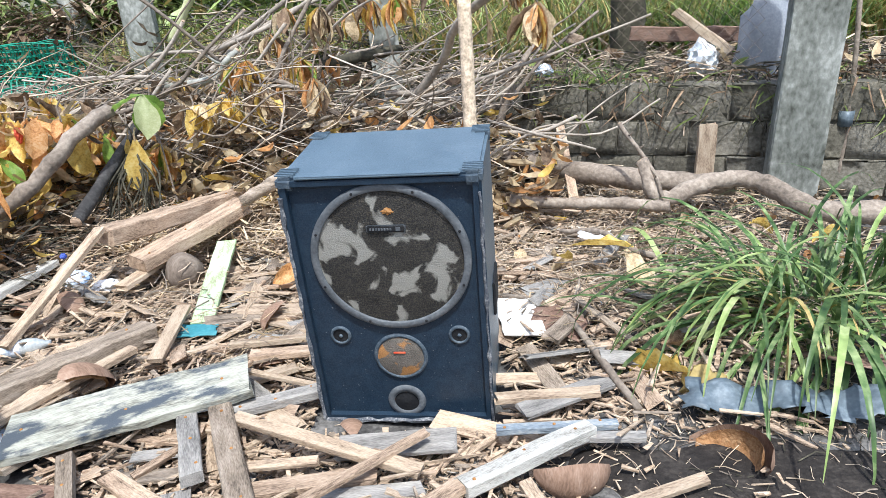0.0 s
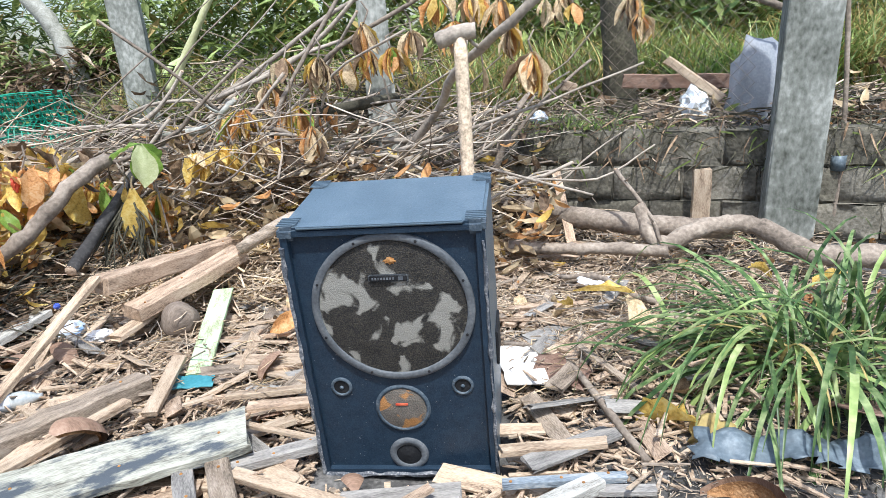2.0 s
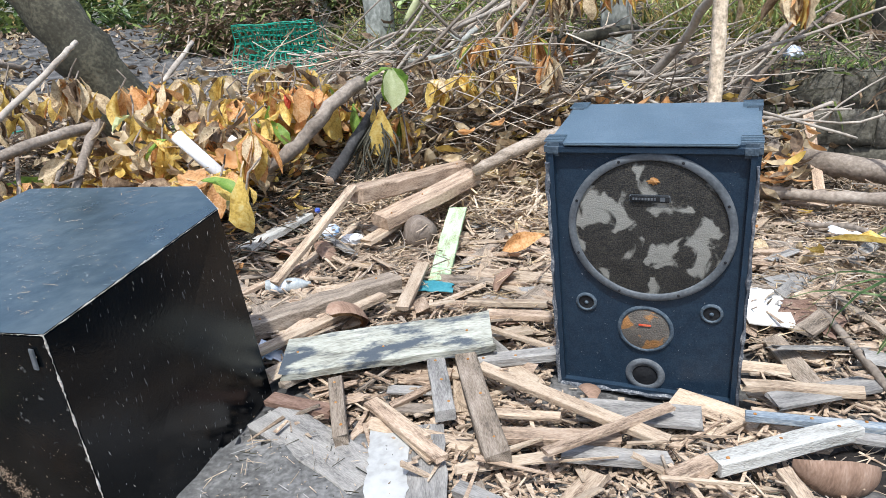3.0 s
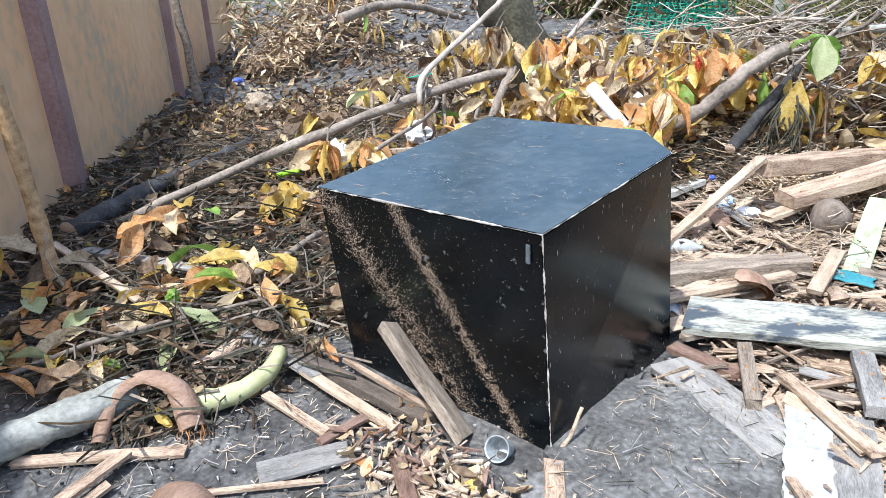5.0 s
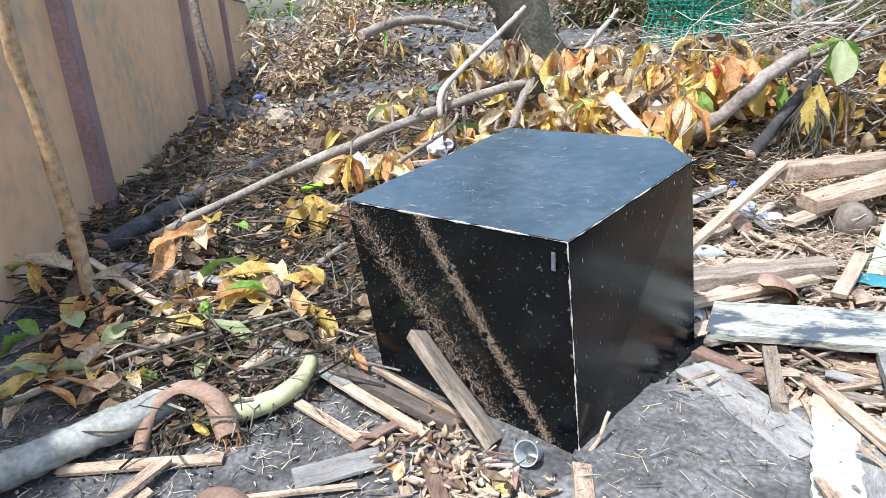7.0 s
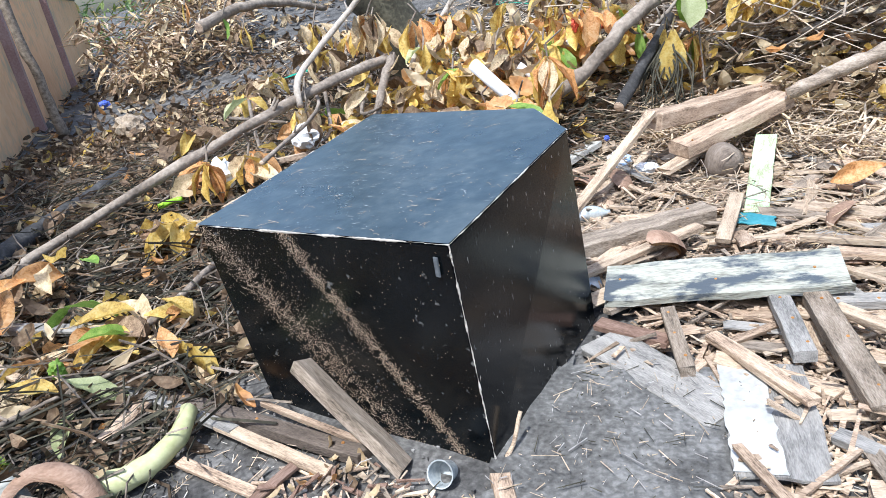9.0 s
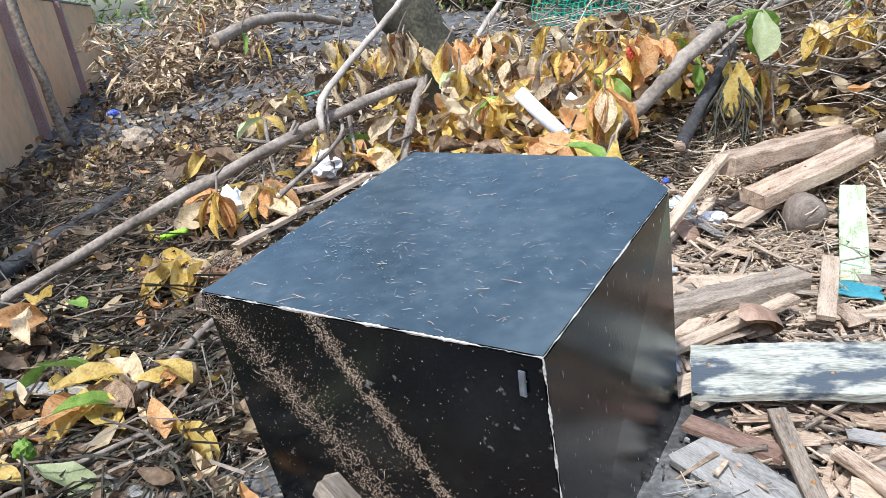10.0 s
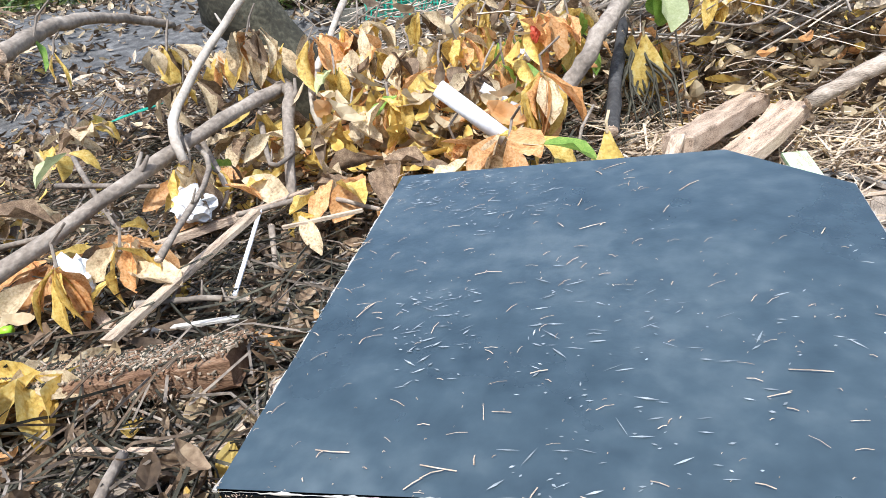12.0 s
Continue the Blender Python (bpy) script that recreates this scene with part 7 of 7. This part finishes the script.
stuff("wood_splits", "pale split wood pieces heaped over the chips", "wood splits", ("wood_pale", "wood_tan", "wood_old"), split_maker, 2100, 40)
stuff("sawdust_splinters", "fine straw-coloured splinters over the soil", "splinters", ("chips", "straw", "wood_white"), dust_maker, 16000, 42)
stuff("dry_twigs", "tangle of thin dry brown twigs", "twigs", ("bark_dark", "bark", "dead_leaf"), twig_maker(-5.2, -1.75, 0.3, 4.4, 0.05, (0.05, 0.28), 0.003), 19000, 43)
stuff("dry_twigs", "thin dry twigs and roots on the litter", "twigs", ("straw", "wood_pale", "bark_pale"), twig_maker(-1.6, 1.9, 2.5, 4.6, 0.03), 5200, 44)
stuff("dry_straw", "pale dry straw and fibre over the litter", "straw", ("straw", "chips", "leaf_tan"), twig_maker(-1.3, 1.7, 2.3, 4.3, 0.035, (0.02, 0.10), 0.0016), 9000, 64)
stuff("dry_twigs", "thin roots and straw on dark soil", "twigs", ("straw", "bark_dark", "bark"), twig_maker(-0.2, 1.7, 0.9, 2.3, 0.006, (0.02, 0.09), 0.0012), 2600, 45)
stuff("leaf_litter", "brown and tan dead leaves over the ground", "leaves", ("dead_leaf", "leaf_tan", "leaf_yellow", "leaf_orange"), leaf_maker(-6.8, -1.75, 0.35, 4.4, 0.045, (0.04, 0.14), (12, 2.5, 0.5, 0.4)), 10000, 46)
stuff("leaf_litter", "thin scatter of dead leaves over the far yard", "leaves", ("dead_leaf", "leaf_tan", "straw", "leaf_orange"), leaf_maker(-14, -4, 1.5, 9.5, 0.03, (0.06, 0.2), (8, 4, 3, 0.5)), 4200, 54)
stuff("leaf_litter", "yellow and tan dead leaves heaped on debris", "leaves", ("dead_leaf", "leaf_tan", "leaf_yellow", "leaf_orange"), leaf_maker(-3.4, -1.95, 2.75, 4.3, 0.15, (0.09, 0.19), (2, 5, 5, 2)), 1700, 47)
stuff("leaf_litter", "withered leaves caught in the brush pile", "leaves", ("dead_leaf", "leaf_tan", "leaf_yellow", "leaf_orange"), leaf_maker(-2.6, 0.5, 3.55, 4.6, 0.22, (0.06, 0.16), (5, 8, 2, 1.5)), 2300, 52)
stuff("leaf_litter", "brown dead leaves and bark flakes in brush", "leaves", ("dead_leaf", "leaf_tan", "straw", "leaf_orange"), leaf_maker(-1.5, 2.6, 2.9, 4.9, 0.025, (0.03, 0.10), (6, 4, 4, 0.8)), 2600, 48)
stuff("leaf_litter", "dead leaves and rubbish on the bank", "leaves", ("dead_leaf", "leaf_tan", "straw", "bush"), leaf_maker(-5, 4.5, 4.4, 7.5, 0.08, (0.05, 0.16), (5, 3, 4, 4)), 4200, 49)
stuff("crumbs", "small grey crumbs and pebbles on mud", "pebbles", ("pebble", "mud"), lambda r2: (*sliver((r2.uniform(-3.6, -0.3), r2.uniform(-0.3, 1.7), 0.008 + ground_z(0, 0)), (r2.uniform(-1, 1), r2.uniform(-1, 1), 0), r2.uniform(0.004, 0.014), r2.uniform(0.002, 0.005), r2.uniform(0.002, 0.005)), r2.choice((0, 1, 1))), 2200, 50)

stuff("mud_litter", "short straw and grit scattered on grey mud", "litter", ("straw", "bark_dark", "pebble"), twig_maker(-2.9, -0.1, -0.2, 1.5, 0.003, (0.01, 0.06), 0.0011), 4200, 66)

ROTTEN = ((-3.089, 1.413, 0.190), (-2.414, 1.667, 0.220))


def crumb_maker(r2):
    t, side = r2.random(), r2.gauss(0, 0.06)
    a, c = Vector(ROTTEN[0]), Vector(ROTTEN[1])
    p = a.lerp(c, t * 1.06 - 0.03) + Vector((0.1 * side, side, 0.004 - 4.0 * max(abs(side) - 0.06, 0) * 0.5))
    vv, ff = sliver(p, (r2.uniform(-1, 1), r2.uniform(-1, 1), r2.uniform(-.2, .2)), r2.uniform(0.006, 0.03), r2.uniform(0.001, 0.004), r2.uniform(0.001, 0.004))
    return vv, ff, r2.choice((0, 1, 2))


stuff("wood_crumbs", "red-brown rotten crumbs on an old timber", "wood crumbs", ("wood_rot", "straw", "bark_dark"), crumb_maker, 2600, 67)


# ---- brush of bare twigs in front of the fence ----
def brush_maker(r2):
    x = r2.uniform(-3.4, 0.2)
    y = r2.uniform(3.7, 4.75) - 0.3 * x * (x > 0)
    z = ground_z(x, y) + r2.uniform(0.0, 0.75) * (1 if x < 0.6 else 0.5)
    L = r2.uniform(0.15, 0.8)
    a = r2.gauss(0.15, 0.6) if r2.random() < 0.75 else r2.uniform(0, 6.28)
    d = Vector((math.cos(a), math.sin(a) * 0.5, r2.gauss(0.18, 0.35))).normalized()
    p = Vector((x, y, z))
    r = r2.uniform(0.0025, 0.007)
    s = d.cross(Vector((0, 0, 1))).normalized()
    u = s.cross(d).normalized()
    vv = []
    n = 4
    wob = Vector((0, 0, 0))
    for i in range(n + 1):
        q = p + d * L * (i / n - 0.5) + wob
        wob = wob + Vector((r2.uniform(-1, 1), r2.uniform(-1, 1), r2.uniform(-1, 1))) * L * 0.05
        k = r * (1 - 0.6 * i / n)
        vv += [q + s * k, q - s * k * 0.5 + u * k * 0.87, q - s * k * 0.5 - u * k * 0.87]
    ff = [(i * 3 + k, i * 3 + (k + 1) % 3, i * 3 + 3 + (k + 1) % 3, i * 3 + 3 + k) for i in range(n) for k in range(3)]
    return vv, ff, r2.choice((0, 0, 1, 2))


stuff("brush_twigs", "tangle of bare pale twigs piled against the fence", "brush", ("bark_pale", "bark", "straw"), brush_maker, 760, 51)


stuff("leaf_litter", "dried crumpled leaves hanging in the brush pile", "leaves", ("dead_leaf", "leaf_tan", "straw", "leaf_orange"), leaf_maker(-3.2, -0.5, 3.85, 4.85, 0.28, (0.05, 0.14), (6, 5, 2, 1.2)), 2200, 86)
stuff("dead_stems", "tangle of dead brown stems and roots on the bank", "stems", ("bark", "bark_dark", "straw"), twig_maker(-0.6, 2.6, 4.45, 5.5, 0.07, (0.10, 0.4), 0.004), 1500, 81)
stuff("dead_stems", "dry stems and roots between the fence posts", "stems", ("bark", "straw", "bark_dark"), twig_maker(-4.2, -0.4, 4.9, 6.6, 0.24, (0.12, 0.6), 0.005), 3400, 82)


def flake_maker(r2):
    x, y = r2.gauss(-1.12, 0.15), r2.gauss(0.80, 0.09)
    if y > 0.93:
        return None
    a = r2.uniform(0, 6.28)
    z = ground_z(x, y) + 0.008 + abs(r2.gauss(0, 0.012))
    vv, ff = sliver((x, y, z), (math.cos(a), math.sin(a), r2.gauss(0, 0.2)), r2.uniform(0.015, 0.08), r2.uniform(0.002, 0.008), r2.uniform(0.001, 0.003))
    return vv, ff, r2.choice((0, 1, 2, 3))


stuff("bark_flakes", "bark flakes and split wood heaped by the black cabinet", "bark flakes", ("wood_old", "red_wood", "straw", "wood_tan"), flake_maker, 260, 83)
stuff("leaf_litter", "torn brown leaves heaped by the black cabinet", "leaves", ("dead_leaf", "leaf_tan", "leaf_tan", "leaf_orange"), leaf_maker(-1.4, -0.85, 0.68, 0.98, 0.015, (0.03, 0.08), (3, 4, 3, 1)), 90, 84)


stuff("slab_litter", "thin pale roots and crumbs on the concrete slab", "litter", ("straw", "bark_dark", "pebble"), lambda r2: (*sliver((r2.uniform(-1.0, -0.52), r2.uniform(0.98, 1.58), 0.034 + abs(r2.gauss(0, 0.003))), (r2.uniform(-1, 1), r2.uniform(-1, 1), r2.gauss(0, 0.05)), 0.003 + 0.06 * r2.random() ** 4, r2.uniform(0.0004, 0.0013), r2.uniform(0.0004, 0.0012)), r2.choice((0, 0, 1, 2))), 420, 85)


# ---- dead roots and weeds over the block wall ----
def wall_fringe(r2):
    x = r2.uniform(-3.2, 2.6)
    y = fence_y(x) - 0.06 + r2.uniform(-0.03, 0.16)
    z = r2.uniform(0.40, 0.70)
    L = r2.uniform(0.04, 0.2)
    d = Vector((r2.gauss(0, 0.6), -abs(r2.gauss(0.1, 0.2)), -abs(r2.gauss(0.4, 0.5)))).normalized()
    s = d.cross(Vector((0.3, 1, 0.1))).normalized() * r2.uniform(0.0015, 0.006)
    p = Vector((x, y, z))
    q = p + d * L * 0.5 + Vector((r2.uniform(-.02, .02), -0.01, 0.01))
    e = p + d * L
    return [p - s, p + s, q + s, q - s, e], [(0, 1, 2, 3), (3, 2, 4)], r2.choice((0, 0, 1, 2, 3))


stuff("hanging_roots", "dead roots and weeds hanging over the block wall", "roots", ("bark_dark", "bark_dark", "dead_leaf", "bush"), wall_fringe, 2000, 53)


# ---- loose bare branches over the brush pile ----
br = random.Random(77)
for k in range(64):
    x, y = br.uniform(-3.0, -0.1), br.uniform(3.8, 4.7)
    z = ground_z(x, y) + br.uniform(0.1, 0.55)
    L, up = br.uniform(0.6, 1.5), br.uniform(0.0, 0.75)
    side = 1 if br.random() < 0.8 else -1
    a = Vector((x, y, z))
    b = a + Vector((side * L * 0.5, br.uniform(-.15, .25), up * L * 0.3 + br.uniform(-.05, .08)))
    c = a + Vector((side * L, br.uniform(-.2, .4), up * L + br.uniform(-.1, .1)))
    r = br.uniform(0.006, 0.012) if k % 3 else br.uniform(0.013, 0.021)
    kink = [Vector((br.uniform(-1, 1), br.uniform(-1, 1), br.uniform(-1, 1))) * L * 0.06 for _ in range(4)]
    limb("fallen_branch", [a, a.lerp(b, 0.5) + kink[0], b + kink[1], b.lerp(c, 0.5) + kink[2], c + kink[3]], r, r * 0.5, br.choice(("bark_pale", "bark_pale", "bark")), "thin bare branch in the brush pile", "branch", 4, 6)["group"] = "bare branches in the brush pile"


def strip_maker(r2):
    x, y = r2.uniform(-1.8, -0.1), r2.uniform(3.2, 4.35)
    a = r2.uniform(0, 6.28)
    z = ground_z(x, y) + abs(r2.gauss(0.03, 0.06))
    vv, ff = sliver((x, y, z), (math.cos(a), math.sin(a) * 0.6, r2.gauss(0, 0.35)), r2.uniform(0.08, 0.28), r2.uniform(0.002, 0.008), 0.0012)
    return vv, ff, r2.choice((0, 0, 1, 2))


stuff("palm_strips", "dry brown palm strips heaped behind the lumber", "palm strips", ("straw", "leaf_tan", "wood_pale"), strip_maker, 6000, 55)


# ---- dark soil in front of the plant ----
def build_soil():
    n, v, f = 26, [], []
    for i in range(n + 1):
        for j in range(n + 1):
            u, w = i / n * 2 - 1, j / n * 2 - 1
            x, y = 0.95 + 0.62 * u, 1.55 + 0.42 * w
            edge = max(abs(u), abs(w)) + 0.35 * noise.noise((x * 5, y * 5, 2))
            v.append((x, y, ground_z(x, y) + 0.010 - 0.03 * smoothstep(0.7, 1.0, edge) + 0.006 * noise.noise((x * 22, y * 22, 5))))
    f = [(i * (n + 1) + j, (i + 1) * (n + 1) + j, (i + 1) * (n + 1) + j + 1, i * (n + 1) + j + 1) for i in range(n) for j in range(n)]
    me = bpy.data.meshes.new("soil")
    me.from_pydata(v, [], f)
    me.materials.append(MATS["humus"])
    tagged(new("soil_patch", me), "dark crumbly humus beside scrap metal", "soil", kind="structure")


build_soil()


# ---- grass, bushes and far trees ----
def grass_maker(x0, x1, y0, y1, h, wide, step=None):
    def make(r2):
        x, y = r2.uniform(x0, x1), r2.uniform(y0, y1)
        if y < fence_y(x) + 0.1 or noise.noise((x * 1.3, y * 1.3, 9)) < -0.12:
            return None
        z = ground_z(x, y)
        L = r2.uniform(0.4, 1.0) * h
        a = r2.uniform(0, 6.28)
        d = Vector((math.cos(a), math.sin(a), 0))
        s = Vector((-d.y, d.x, 0))
        lean = r2.uniform(0.3, 1.4)
        vv = []
        for i in range(4):
            t = i / 3
            q = Vector((x, y, z)) + d * L * lean * t * t + Vector((0, 0, L * (t - 0.35 * lean * t * t)))
            w = wide * (1 - t * 0.85)
            vv += [q - s * w, q + s * w]
        return vv, [(i * 2, i * 2 + 1, i * 2 + 3, i * 2 + 2) for i in range(3)], r2.choices((0, 1, 2), (4, 2, 4))[0]
    return make


stuff("grass", "tall rank grass on the bank behind the fence", "grass", ("bush", "grass_light", "grass_dry"), grass_maker(-3.4, 4.5, 5.6, 8.6, 0.7, 0.013), 17000, 61)
stuff("grass", "short green weeds on the block wall", "grass", ("grass_light", "leaf_green", "grass_blade"), grass_maker(0.55, 1.3, 4.35, 4.85, 0.25, 0.009), 2400, 62)
stuff("grass", "clump of bright green grass behind the timbers", "grass", ("grass_blade", "leaf_green", "bush"), grass_maker(1.2, 2.6, 5.5, 6.6, 0.6, 0.012), 2600, 65)
stuff("grass", "tuft of grass under the green wire mesh", "grass", ("bush", "grass_dry", "grass_blade"), grass_maker(-3.6, -2.5, 5.4, 6.2, 0.3, 0.006), 900, 63)


def bush(name, x, y, w, d, h, count, size, seed, label, mats, kind="stuff"):
    """A thicket: many small leaf blades in drooping sprays with gaps."""
    def make(r2):
        u, v, t = r2.uniform(-1, 1), r2.uniform(-1, 1), r2.random()
        if u * u + v * v > 1 or noise.noise((u * w * 1.4 + seed, v * 2, t * h * 1.4)) < -0.08 - 0.2 * (1 - t):
            return None
        top = h * (0.75 + 0.35 * noise.noise((u * w * 0.9, seed, 3)))
        p = Vector((x + u * w, y + v * d, ground_z(x + u * w, y + v * d) + t * top))
        a = r2.uniform(0, 6.28)
        dr = Vector((math.cos(a), math.sin(a), r2.uniform(-1.1, 0.3))).normalized()
        L = size * r2.uniform(0.6, 1.4)
        s = dr.cross(Vector((r2.uniform(-.5, .5), r2.uniform(-.5, .5), 1))).normalized() * L * r2.uniform(0.07, 0.14)
        mid = p + dr * L * 0.5 + Vector((0, 0, L * 0.05))
        return [p, mid - s, p + dr * L, mid + s], [(0, 1, 2, 3)], r2.choices((0, 1, 2), (5, 3, 1))[0]
    return stuff(name, label, "bush", mats, make, count, seed)


bush("thicket", -0.3, 8.2, 4.4, 1.3, 2.4, 30000, 0.24, 71, "dense thicket of drooping narrow green leaves", ("bush", "grass_light", "grass_dry"))
bush("thicket", 3.6, 7.2, 1.9, 1.1, 2.4, 6000, 0.22, 72, "dense dark green thicket beyond the fence", ("grass_blade", "bush", "grass_dry"))
bush("thicket", -7.5, 14.5, 3.6, 1.0, 2.6, 7000, 0.22, 73, "dense green thicket beyond the yard", ("bush", "grass_blade", "grass_dry"))
bush("dead_brush", -5.0, 4.3, 1.1, 0.7, 0.75, 2600, 0.16, 77, "heap of dried brown leaves and brush", ("dead_leaf", "straw", "leaf_tan"))
bush("dead_brush", -4.4, 7.7, 1.1, 0.5, 1.1, 5000, 0.2, 80, "dried brush and weeds behind the fence", ("dead_leaf", "bush", "straw"))
bush("dead_brush", -6.43, 8.3, 1.0, 0.4, 1.25, 5200, 0.2, 79, "dried brush heaped before the boarded shed", ("dead_leaf", "bush", "straw"))
bush("dead_brush", -9.0, 5.0, 1.6, 0.9, 1.3, 3800, 0.22, 78, "tall heap of dried leaves by the wall", ("dead_leaf", "leaf_tan", "straw"))
bush("hedge", -14, 12, 7, 1.5, 5.0, 16000, 0.4, 74, "tall dark hedge closing off the far yard", ("bush", "grass_blade", "grass_dry"))
bush("hedge", 6, 12, 11, 1.5, 5.0, 12000, 0.4, 75, "tall dark hedge beyond the bank", ("grass_blade", "bush", "grass_dry"))
bush("hedge", -20, 4, 2, 7, 4.5, 7000, 0.4, 76, "tall hedge at the far end of the yard", ("bush", "grass_blade", "grass_dry"))

# boarded shed beyond the fence
shed = empty("wooden_shed", "weathered brown boarded shed wall beyond the fence", "shed", pose(-7.59, 9.2, 0.4, 0, 0, 12))
for k in range(9):
    part("board", box_bm(k * 0.11, k * 0.11 + 0.1, 0, 0.02, 0, 1.7, 0.004), "wood_old", shed)
